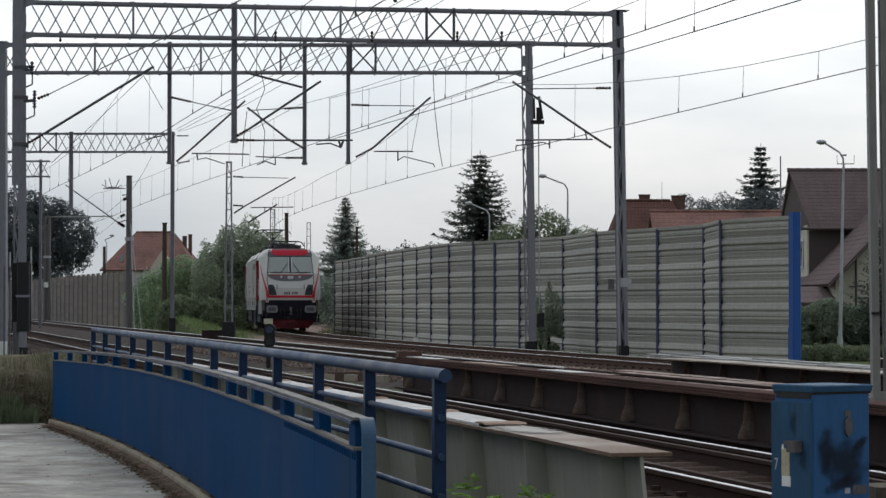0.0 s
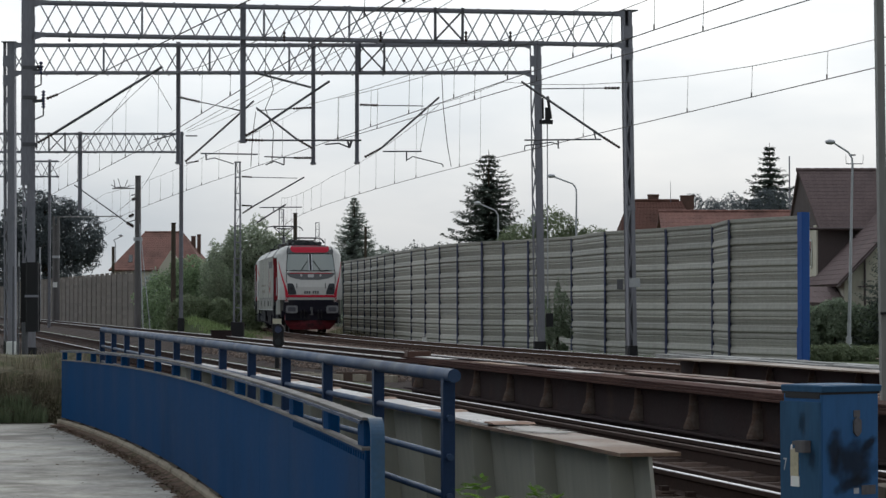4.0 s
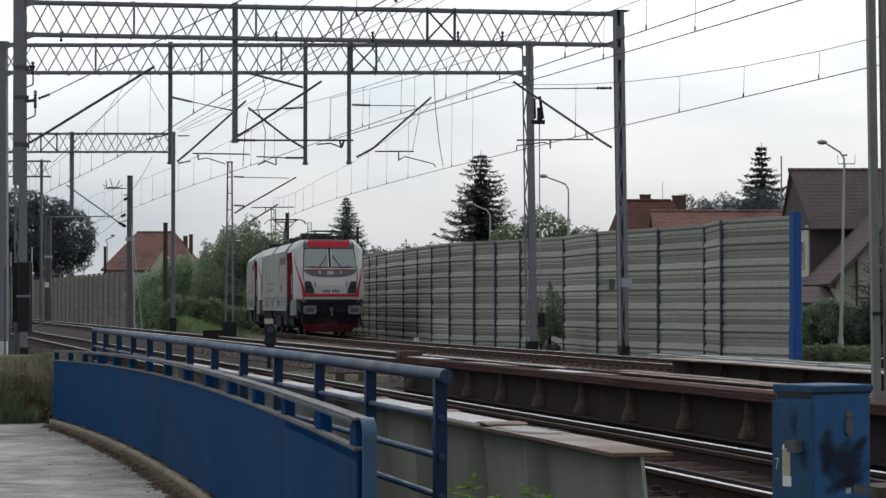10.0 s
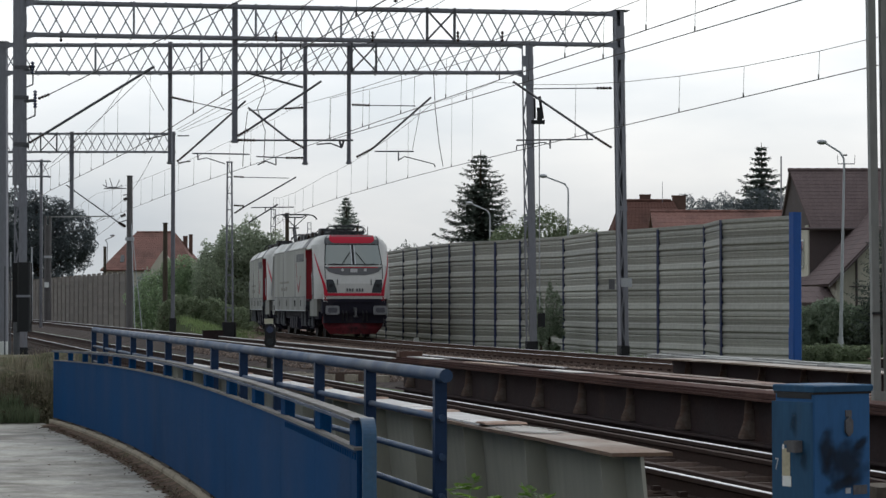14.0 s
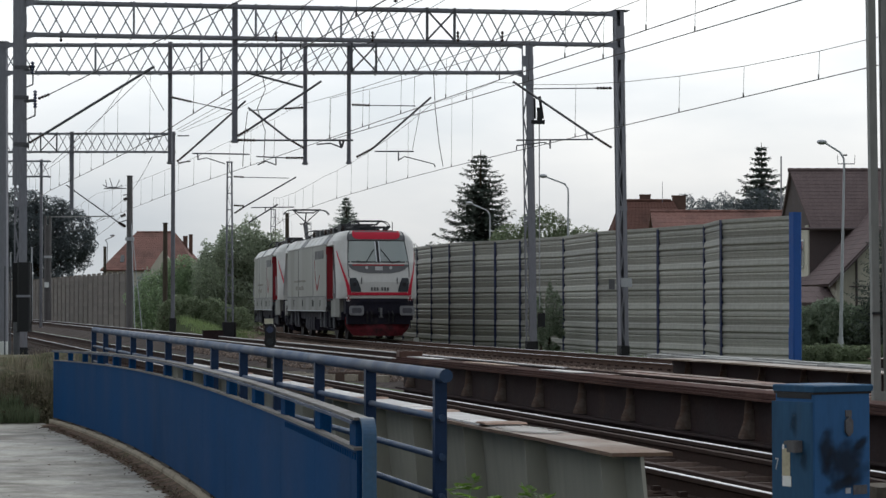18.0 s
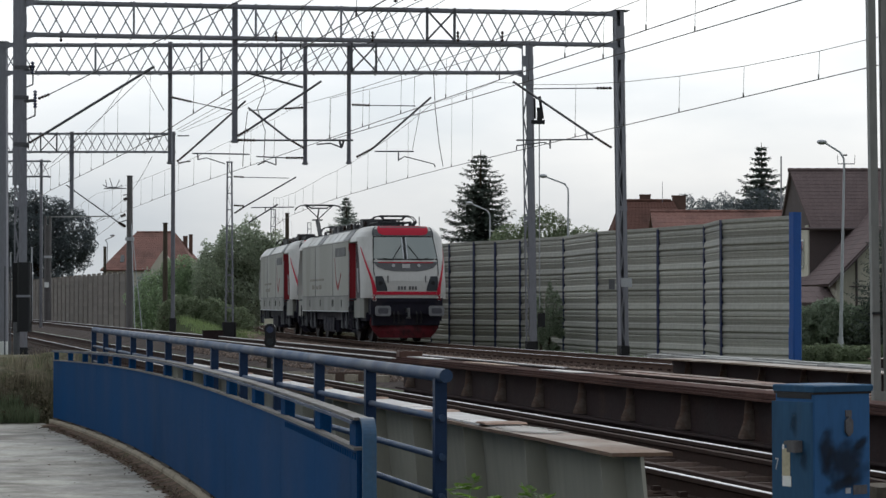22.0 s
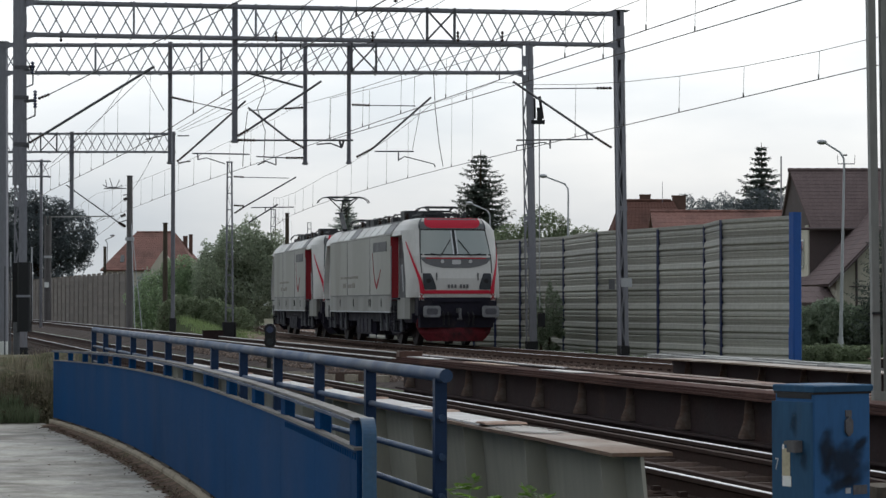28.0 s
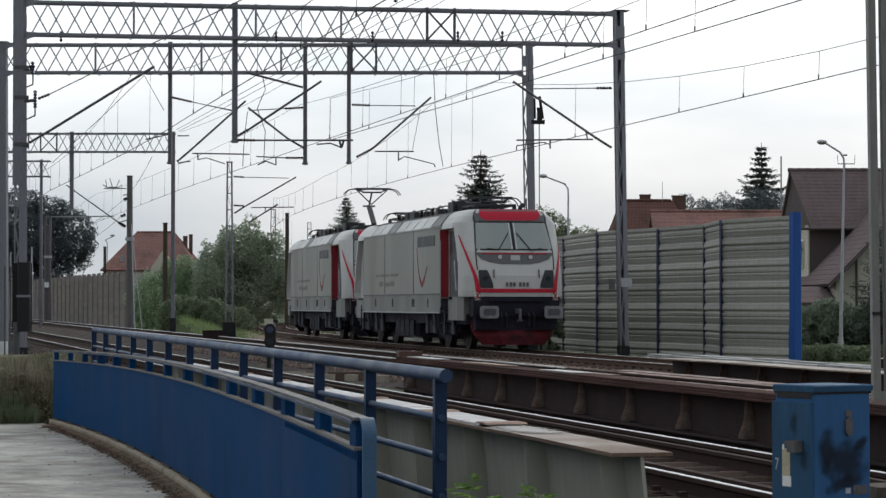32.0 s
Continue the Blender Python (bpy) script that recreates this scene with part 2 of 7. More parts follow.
M_grass = shade("short_grass_ground", (0.066, 0.085, 0.036), 0.95, 0, 0.4, 0.4, 9, 0.8, (0.085, 0.074, 0.05), 0.45, spec=0.05)
M_path = shade("damp_concrete_path", (0.36, 0.34, 0.30), 0.7, 0, 0.45, 1.1, 14, 0.3, (0.12, 0.106, 0.088), 0.8, wet=0.12)
M_kerb = shade("dirty_concrete_kerb", (0.27, 0.23, 0.175), 0.85, 0, 0.3, 3, 30, 0.3, (0.12, 0.09, 0.06), 0.5, spec=0.15)
M_footing = shade("dirty_brown_footing", (0.10, 0.082, 0.064), 0.9, 0, 0.35, 3, 30, 0.3, (0.08, 0.065, 0.05), 0.5, spec=0.1)
M_ballast_dark = shade("oily_dark_ballast", (0.060, 0.048, 0.044), 0.95, 0, 0.75, 1.4, 22, 1.0, (0.045, 0.032, 0.028), 0.7, spec=0.05)
M_concrete = shade("grey_concrete", (0.30, 0.30, 0.29), 0.8, 0, 0.25, 2, 30, 0.2, (0.15, 0.145, 0.135), 0.55, streak=True, rnd=0.15)
M_panel = shade("grey_aluminium_panel", (0.352, 0.344, 0.308), 0.6, 0.1, 0.2, 0.8, 25, 0.05, (0.25, 0.24, 0.198), 0.55, streak=True, rnd=0.18)
M_post_blue = shade("dark_blue_post_paint", (0.022, 0.030, 0.082), 0.6, 0, 0.2, 2, 30, 0.05)
M_barrier_end = shade("bright_blue_end_post", (0.018, 0.085, 0.32), 0.5, 0, 0.15, 2, 30, 0.05)
M_panel_old = shade("brown_grey_concrete_panel", (0.215, 0.188, 0.168), 0.9, 0, 0.25, 1, 20, 0.3, (0.12, 0.10, 0.085), 0.5, rnd=0.10)
M_black = shade("matt_black_paint", (0.018, 0.018, 0.020), 0.6, 0, 0.2, 4, 40, 0.05)
M_white_paint = shade("white_paint", (0.75, 0.75, 0.73), 0.5, 0, 0.1, 4, 40, 0.05)
M_earth = shade("dark_earth_bank", (0.15, 0.13, 0.095), 0.95, 0, 0.6, 4.0, 18, 0.9, (0.085, 0.095, 0.05), 0.75, spec=0.05)
M_stone = shade("crushed_stone", (0.195, 0.148, 0.124), 0.9, 0, 0.3, 5, 30, 0.2, island=0.45, spec=0.15)
M_stone_dark = shade("oily_crushed_stone", (0.088, 0.072, 0.065), 0.9, 0, 0.3, 5, 30, 0.2, island=0.45, spec=0.15)
M_plank = shade("weathered_brown_plank", (0.18, 0.100, 0.076), 0.75, 0, 0.35, 2.5, 40, 0.2, (0.11, 0.068, 0.055), 0.5, rnd=0.35, spec=0.22, wet=0.25)
M_rust_tan = shade("tan_rusty_plate", (0.32, 0.225, 0.17), 0.7, 0, 0.25, 1.5, 30, 0.1, (0.14, 0.085, 0.06), 0.5, spec=0.1)
M_pale_plate = shade("wet_pale_plate", (0.37, 0.35, 0.345), 0.5, 0, 0.25, 1.5, 30, 0.1, (0.27, 0.23, 0.205), 0.55, wet=0.15, spec=0.15)
M_door = shade("faded_cabinet_blue_paint", (0.033, 0.088, 0.165), 0.7, 0, 0.22, 4, 40, 0.05, (0.055, 0.085, 0.12), 0.5, streak=True, spec=0.12)
M_raildull = shade("dull_worn_rail_head", (0.46, 0.44, 0.44), 0.36, 0.85, 0.2, 4, 40, 0)
M_sooty = shade("sooty_concrete_pole", (0.15, 0.14, 0.14), 0.85, 0, 0.25, 2, 30, 0.2, (0.09, 0.08, 0.08), 0.5, streak=True)
M_dirt = shade("brown_dirt_and_moss", (0.13, 0.088, 0.066), 0.95, 0, 0.5, 6, 40, 0.6, (0.06, 0.055, 0.03), 0.6, spec=0.08)
M_old_wood = shade("pale_weathered_timber", (0.34, 0.30, 0.24), 0.85, 0, 0.3, 4, 40, 0.2, (0.18, 0.15, 0.115), 0.5, spec=0.1)
M_blue_post = shade("glossy_blue_post_paint", (0.014, 0.034, 0.082), 0.5, 0, 0.18, 2, 30, 0.04, (0.03, 0.05, 0.11), 0.4, spec=0.2)
# A lighter blue with the light on the end post's face painted in.
M_blue_lit_end = shade("lit_end_blue_paint", (0.045, 0.105, 0.19), 0.5, 0, 0.2, 3, 40, 0.05, (0.07, 0.10, 0.14), 0.45, spec=0.3)
M_cream = shade("cream_plate_paint", (0.55, 0.52, 0.40), 0.6, 0, 0.15, 8, 40, 0.03)

# ---- plan: u runs along the straight tracks away from the camera, v to their right ----
LEAN = 12.6
SN, CS = math.sin(radians(LEAN)), math.cos(radians(LEAN))
ALONG = pose(0, 0, 0, 0, 0, LEAN)


def tr(u, v, z=0.0):
    return Vector((-SN * u + CS * v, CS * u + SN * v, z))


def tr_pose(u, v, z, turn=0.0):
    p = tr(u, v, z)
    return pose(p.x, p.y, p.z, 0, 0, LEAN + turn)


# the curved track of the engines: start, heading, bend
CX, CY, CH, CK, CK2 = 2.075, 67.577, -0.22278, 0.00138228, 0.00000864


def curve(s):
    """Place and heading at s metres along the curved track, away from the camera."""
    if s <= 0:
        return CX + s * math.sin(CH), CY + s * math.cos(CH), CH
    n = 24
    h = s / n
    x, y = CX, CY
    for i in range(n):
        m = (i + 0.5) * h
        th = CH + CK * m + CK2 * m * m
        x += math.sin(th) * h
        y += math.cos(th) * h
    return x, y, CH + CK * s + CK2 * s * s


# ---- ground ----
def build_ground():
    us = [-3000, -400, -60, -12, 13.2, 13.6, 44.4, 44.8, 70, 110, 160, 220, 400, 3000]
    vs = [-3000, -300, -60, -14, 2.95, 3.3, 18.9, 19.2, 24, 40, 80, 300, 3000]

    def z(u, v):
        if 13.5 < u < 44.5 and 3.2 < v < 19.0:
            return -2.6
        if u < 45 and v < 3.0:
            return -0.95
        if u > 1000 or abs(v) > 200:
            return -0.8
        return -0.42
    g = Geo()
    pts = [(v, u, z(u, v)) for u in us for v in vs]
    n = len(vs)
    g.add(pts, [(i * n + j, i * n + j + 1, (i + 1) * n + j + 1, (i + 1) * n + j) for i in range(len(us) - 1) for j in range(n - 1)])
    thing("ground", "grassy ground beside the railway", "ground", ALONG, kind="structure", geo=g, material=M_grass)


build_ground()


def bed_outline(w):
    return [(-w - 1.0, -0.46), (-w, -0.19), (w, -0.19), (w + 1.0, -0.46)]


def straight_bed(v, u0, u1, paint=M_ballast):
    g = Geo()
    g.loft([[(v + x, u, z) for x, z in bed_outline(1.75)] for u in (u0, u1)])
    return thing("ballast_bed", "brown crushed stone bed under a track", "ballast", ALONG, kind="structure", geo=g, material=paint)


straight_bed(6.44, 44.9, 300, M_ballast_dark)
straight_bed(12.45, 44.9, 300, M_ballast_dark)
straight_bed(6.44, -25, 13.2)
straight_bed(12.45, -25, 13.2)


def curved_bed():
    g = Geo()
    rings = []
    for i in range(60):
        x, y, th = curve(-22 + i * 3.0)
        rings.append([(x + o * math.cos(th), y - o * math.sin(th), z + 0.006) for o, z in bed_outline(1.9)])
    g.loft(rings)
    return thing("ballast_bed", "brown crushed stone bed under a curved track", "ballast", kind="structure", geo=g, material=M_ballast)


curved_bed()


# ---- tracks ----
RAIL = [(-0.065, -0.172), (-0.065, -0.155), (-0.012, -0.13), (-0.012, -0.05), (-0.036, -0.035), (-0.036, -0.006), (0.036, -0.006), (0.036, -0.035),
        (0.012, -0.05), (0.012, -0.13), (0.065, -0.155), (0.065, -0.172)]
HEAD = [(-0.015, -0.007), (-0.011, 0.0), (0.011, 0.0), (0.015, -0.007)]
WORN_HEAD = [(-0.038, -0.027), (-0.038, -0.004), (-0.03, 0.0), (0.03, 0.0), (0.038, -0.004), (0.038, -0.027)]
SLEEPER = Geo().chamfer((0, 0, 0), (0.24, 0.16, 2.5), 0.03, Euler((0, radians(90), 0)).to_matrix()).mesh("sleeper")
SLEEPER.materials.append(M_sleeper)
CLIP = Geo().box((0, 0, 0.015), (0.30, 0.14, 0.03)).box((0.11, 0, 0.05), (0.06, 0.07, 0.05)).box((-0.11, 0, 0.05), (0.06, 0.07, 0.05)).mesh("rail_clip")
CLIP.materials.append(M_railside)


def build_track(label, place_at, s0, s1, step, near0, near1, shine=M_railtop, web=M_railside, worn=HEAD, bright_from=-1e9):
    """place_at(s) gives x, y, heading. The running surface is bare from bright_from on. Sleepers between near0 and near1 are parts, the others are joined."""
    t = thing("railway_track", label, "railway track", kind="structure")
    n = int((s1 - s0) / step)
    for side in (-1, 1):
        rail, head = Geo(), Geo()
        rings, tops = [], []
        for i in range(n + 1):
            x, y, th = place_at(s0 + i * step)
            c, sn = math.cos(th), math.sin(th)
            rings.append([(x + (side * 0.753 + o) * c, y - (side * 0.753 + o) * sn, z) for o, z in RAIL])
            if s0 + i * step >= bright_from:
                tops.append([(x + (side * 0.753 + o) * c, y - (side * 0.753 + o) * sn, z) for o, z in worn])
        rail.loft(rings)
        head.loft(tops)
        r = part("rail", rail, web, t, "rusty steel rail")
        part("rail_head", head, shine, r, "polished running surface" if shine is M_railtop else "dull worn running surface")
    rest = Geo()
    i = 0
    s = s0
    while s < s1:
        x, y, th = place_at(s)
        if near0 <= s <= near1:
            o = part("sleeper", SLEEPER, None, t)
            o.matrix_basis = pose(x, y, -0.255, 0, 0, -math.degrees(th))
            for side in (-1, 1):
                q = part("rail_clip", CLIP, None, o)
                q.matrix_basis = pose(side * 0.753, 0, 0.08)
        else:
            m = Euler((0, 0, -th)).to_matrix()
            rest.box((x, y, -0.255), (2.5, 0.24, 0.16), m)
        s += 0.62
    if rest.v:
        tagged(part("far_sleepers", rest, M_sleeper, t), kind="stuff")
    return t


def on_straight(v):
    def at(u):
        p = tr(u, v)
        return p.x, p.y, -radians(LEAN)
    return at


# ---- plate girder bridges ----
def girder(u0, u1, v, face, z_top, paint, stiff_paint, top_paint, label, depth=1.5, width=0.5, step=2.0, layers=1, first=0.4, fin=(0.09, 0.18, -0.45), slope=0.0, foot=-1.48, wedge=0.0):
    """A plate girder along the track; face is the side (-1 or 1) on which its stiffeners show."""
    t = thing("plate_girder", label, "bridge girder", ALONG, group="bridge girders")
    g = Geo().loft([[(v + o - slope * h, u, z_top + h) for o, h in ((-0.012, -depth), (-0.012, -0.025), (0.012, -0.025), (0.012, -depth))] for u in (u0 + 0.02, u1)])
    part("web_plate", g, paint, t)
    for k in range(layers):
        w = width - 0.07 * k
        g = Geo()
        n = 14
        rings = [[(v + a * w / 2, u0 + (u1 - u0) * i / n, z_top - 0.03 + 0.028 * k + b + 0.004 * math.sin(i * 2.1 + k)) for a, b in ((-1, 0), (-1, 0.024), (1, 0.024), (1, 0))]
                 for i in range(n + 1)]
        g.loft(rings)
        part("top_flange", g, top_paint, t, "wet worn top plate")
    part("bottom_flange", Geo().box((v, (u0 + u1) / 2, z_top - depth), (width, u1 - u0, 0.03)), paint, t)
    n = int((u1 - u0 - first) / step) + 1
    top_w, low_w, low_z = fin
    rib = Geo()
    if foot > -1:
        # a knee of pressed steel, rounded in plan and spreading towards its foot
        arc = [math.pi * i / 8 for i in range(9)]
        rib.loft([[(face * b * math.sin(q), -a * math.cos(q), z) for q in arc] for z, a, b in
                  ((-0.05, 0.046, top_w * 0.8), (-0.16, 0.05, top_w * 0.9), (-0.27, 0.057, top_w), (-0.36, 0.067, low_w), (foot + 0.03, 0.078, low_w + 0.02), (foot, 0.078, low_w + 0.02))])
    else:
        side = [(0, -0.05, wedge), (face * top_w, -0.05, 0), (face * low_w, low_z, 0), (face * low_w, foot + 0.03, 0), (0, foot, wedge)]
        rib.loft([[(x - slope * z, -0.007 - k, z) for x, z, k in side], [(x - slope * z, 0.007, z) for x, z, k in side]])
    me = rib.mesh("stiffener")
    me.materials.append(stiff_paint)
    for i in range(n):
        o = part("stiffener", me, None, t)
        o.matrix_basis = pose(v + face * 0.013, u0 + first + i * step, z_top)
    if not slope:
        angle = Geo().bar((v + face * 0.05, u0, z_top - 0.045), (v + face * 0.05, u1, z_top - 0.045), 0.08, 0.02)
        angle.bar((v + face * 0.022, u0, z_top - 0.09), (v + face * 0.022, u1, z_top - 0.09), 0.018, 0.08)
        part("flange_angle", angle, paint, t)
    if foot > -1:
        part("ledge", Geo().bar((v + face * 0.08, u0, z_top + foot - 0.03), (v + face * 0.08, u1, z_top + foot - 0.03), 0.15, 0.03), paint, t)
    return t


painted = girder(15.3, 41.5, 4.70, -1, 0.30, M_girder, M_girder, M_flange_tan, "grey-green painted steel plate girder beside the track", first=0.45, step=1.95, fin=(0.14, 0.15, -0.6), width=0.40, slope=0.10, wedge=0.05)
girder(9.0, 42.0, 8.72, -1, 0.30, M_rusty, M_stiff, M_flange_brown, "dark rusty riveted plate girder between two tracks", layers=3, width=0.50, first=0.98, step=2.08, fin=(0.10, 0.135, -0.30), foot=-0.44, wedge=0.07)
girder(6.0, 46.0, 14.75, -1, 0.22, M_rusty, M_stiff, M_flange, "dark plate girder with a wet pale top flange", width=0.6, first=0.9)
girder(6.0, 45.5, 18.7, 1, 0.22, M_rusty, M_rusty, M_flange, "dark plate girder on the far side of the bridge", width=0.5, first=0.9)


def cover_plates(v, z, start, end, width, seed, tan, gap, label):
    """Loose plates that lie on the top flange of a girder."""
    rng = random.Random(seed)
    u = start
    k = 0
    while u < end:
        ln = rng.uniform(0.9, 2.6)
        w = width * rng.uniform(0.85, 1.12)
        lift = rng.uniform(0, 0.006)
        off = rng.uniform(-0.02, 0.02)
        cut = rng.uniform(-0.12, 0.12)
        g = Geo().loft([[(v + off + a * w / 2, u + b * ln + a * cut, z + c + lift) for a, c in ((-1, 0), (-1, 0.012), (1, 0.012), (1, 0))] for b in (0, 1)])
        pale = k % 3 != tan
        thing("cover_plate", ("pale wet plate" if pale else "tan rusty plate") + label, "plate", ALONG, group="plates on the girders", geo=g, material=M_pale_plate if pale else M_rust_tan)
        u += ln + (rng.uniform(*gap) if u > 21 else 1.6)
        k += 1




def flange_plates(v, z, width, joints):
    """Pale doubling plates along the flange of the painted girder, with a rusty strap over each joint."""
    for k in range(len(joints) - 1):
        a, b = joints[k] + 0.02, joints[k + 1] - 0.02
        g = Geo().loft([[(v + s * width / 2 + 0.01 * k % 0.02, u, z + h) for s, h in ((-1, 0), (-0.97, 0.014), (0.97, 0.014), (1, 0))] for u in (a, b)])
        thing("cover_plate", "pale wet plate lying on the painted bridge girder", "plate", ALONG, group="plates on the girders", geo=g, material=M_pale_plate)
    for u in joints[:-1]:
        g = Geo().loft([[(v + s * width * 0.49, u + d * ln, z + h) for d in (-1, 1) for s in ((-1, 1) if d < 0 else (1, -1))] for ln, h in ((0.17, 0.0145), (0.12, 0.027))])
        thing("joint_strap", "tan strap with rusty edges over a joint of the girder's plates", "plate", ALONG, group="straps on the girder", geo=g, material=M_strap)


part("worn_patch", Geo().box((4.69, 18.2, 0.302), (0.50, 1.8, 0.002)), sprayed("worn_pale_patch", 0.85, (2, 2, 0), (0.46, 0.43, 0.40, 1), 5.0), painted, "pale worn patch of the top plate")
flange_plates(4.70, 0.296, 0.34, (18.97, 21.27, 24.33, 27.4, 30.2, 33.4, 36.5, 39.6))
cover_plates(8.74, 0.352, 31.0, 40.5, 0.24, 9, 1, (1.2, 3.0), " lying on the rusty bridge girder")


def plank_walk():
    """Brown walkway boards beside and between the rails of the middle track."""
    t = thing("plank_walkway", "weathered brown timber walkway along the middle track", "walkway", ALONG, kind="structure")
    rng = random.Random(8)
    for v in (9.25, 9.62, 9.99, 10.36, 10.73, 12.05, 12.43, 12.81, 13.75, 14.1):
        u = 8.0 + rng.uniform(0, 2)
        while u < 44:
            ln = rng.uniform(3.0, 4.2)
            z = -0.03 + (0.06 if v < 11 else 0.0) + rng.uniform(-0.012, 0.012)
            part("plank", Geo().chamfer((v, u + ln / 2, z - 0.03), (0.34, ln - 0.03, 0.05), 0.01), M_plank, t)
            u += ln
    for v in (9.4, 10.6):
        part("bearer", Geo().box((v, 26.2, -0.21), (0.16, 36, 0.32)), M_rusty, t)
    for v in (12.43, 13.92):
        part("bearer", Geo().box((v, 26.2, -0.235), (0.5, 36, 0.32)), M_rusty, t)


plank_walk()


def guard_rails():
    """Rusty guard rails inside the running rails where the nearest track crosses the bridge."""
    t = thing("guard_rails", "rusty guard rails between the running rails", "rail", ALONG, kind="structure")
    for v in (6.44 - 0.50, 6.44 + 0.50):
        part("guard_rail", Geo().loft([[(v + o, u, z - 0.01) for o, z in RAIL] for u in (8.0, 46.0)]), M_railside, t)


def slab_walk():
    """Three strips of wet concrete slabs beside the curved track."""
    t = thing("concrete_walkway", "wet pale concrete slab walkway beside the curved track", "walkway", ALONG, kind="structure")
    rng = random.Random(17)
    for v, drop in ((18.63, 0.03), (18.95, 0.0), (19.27, 0.015)):
        u = 9.5
        while u < 58:
            ln = rng.uniform(1.7, 2.3)
            part("slab", Geo().chamfer((v, u + ln / 2, -0.20 - drop + rng.uniform(-0.014, 0.014)), (0.305, ln - 0.02, 0.48), 0.012), M_concrete, t)
            u += ln


slab_walk()
thing("cable_box", "dark cable box lying beside the lattice mast", "box", pose(-9.05, 100, -0.42, 0, 0, 8), geo=Geo().chamfer((0, 0, 0.31), (0.8, 0.5, 0.62), 0.03).box((0, 0, 0.63), (0.84, 0.54, 0.03)), material=M_rusty)
thing("timber_block", "dark timber block lying between the tracks", "timber", pose(-1.86, 48.6, -0.24, 0, 0, 20), geo=Geo().chamfer((0, 0, 0.09), (0.62, 0.3, 0.18), 0.02).box((0.25, 0.2, 0.08), (0.5, 0.2, 0.16)), material=M_sleeper)
thing("timber_block", "brown timber block lying on the girder's end", "timber", pose(-0.56, 42.45, 0.353, 0, 0, 15), geo=Geo().chamfer((0, 0, 0.05), (0.4, 0.25, 0.1), 0.02), material=M_plank)
for x, y, ln, w, rz in ((-2.62, 47.2, 0.5, 0.16, 75), (-2.2, 47.4, 0.38, 0.14, 68), (-2.9, 49.0, 0.5, 0.14, 80), (-1.2, 46.6, 0.45, 0.16, 60), (-2.45, 48.2, 0.35, 0.12, 100), (-1.7, 47.2, 0.3, 0.12, 40)):
    thing("timber_block", "pale weathered timber lying on the ballast between the tracks", "timber", pose(x, y, -0.19, 0, 0, rz), group="loose timbers", geo=Geo().chamfer((0, 0, 0.06), (w, ln, 0.12), 0.02), material=M_old_wood)
thing("timber_plank", "short tan plank lying on the walkway boards", "timber", tr_pose(30.2, 12.55, 0.0, 25), geo=Geo().chamfer((0, 0, 0.025), (0.2, 0.9, 0.05), 0.01), material=M_rust_tan)
thing("marker_stone", "small white marker stone beside the curved track", "stone", pose(-1.02, 97.5, -0.36), geo=Geo().chamfer((0, 0, 0.17), (0.2, 0.16, 0.34), 0.03), material=M_white_paint)


def deck(v0, v1, z, paint, label):
    g = Geo().box(((v0 + v1) / 2, 29.0, z - 0.06), (v1 - v0, 32, 0.12))
    thing("bridge_deck", label, "bridge deck", ALONG, kind="structure", geo=g, material=paint)


deck(4.9, 8.55, -0.40, M_rusty, "dark steel bridge deck under the track")
deck(9.0, 14.2, -0.40, M_rusty, "dark steel bridge deck under the middle track")
deck(15.3, 18.5, -0.40, M_rusty, "dark steel bridge deck under the curved track")


# ---- noise barrier ----
POSTS = ((-5.68, 135.6), (-5.13, 132.1), (-4.68, 128.9), (-4.23, 125.8), (-3.83, 122.8), (-3.4, 119.0), (-2.97, 115.7), (-2.44, 111.6), (-1.6, 106.0), (-0.98, 102.3),
         (-0.39, 98.9), (0.3, 95.8), (1.19, 93.2), (1.95, 92.0), (2.79, 90.0), (4.15, 86.3), (4.94, 80.6), (6.53, 76.5), (7.58, 73.2), (7.65, 69.4), (9.16, 66.1))
BAR_Z, BAR_H = -0.34, 3.86


PITCH = 0.59
RIDGES = ((0.022, 0.0), (0.024, 0.022), (0.0, 0.044), (-0.004, 0.058), (0.026, 0.084), (0.030, 0.150), (-0.004, 0.190), (-0.006, 0.214), (0.048, 0.258), (0.044, 0.30), (0.034, 0.335), (0.026, 0.395), (-0.016, 0.424), (-0.014, 0.47), (0.004, 0.50), (0.006, 0.53), (0.022, 0.59))


def cassette(prof):
    """One board of a noise barrier, one metre long: a wide ridge over two narrow ones, (out, up) from its foot to its head."""
    g = Geo().prism([(-y - 0.03, z) for y, z in prof] + [(0.06, prof[-1][1]), (0.06, 0.0)], "x", -0.5, 0.5)
    me = g.mesh("barrier_board")
    me.materials.append(M_panel)
    return me


BOARD = cassette(RIDGES[:-1] + ((0.022, PITCH - 0.003),))
HALF_BOARD = cassette(RIDGES[:9] + ((0.044, 0.297),))
POST = Geo().box((0, -0.075, BAR_H / 2), (0.16, 0.014, BAR_H)).box((0, 0.075, BAR_H / 2), (0.16, 0.014, BAR_H)).box((0, 0, BAR_H / 2), (0.012, 0.14, BAR_H)).mesh("post")
POST.materials.append(M_post_blue)


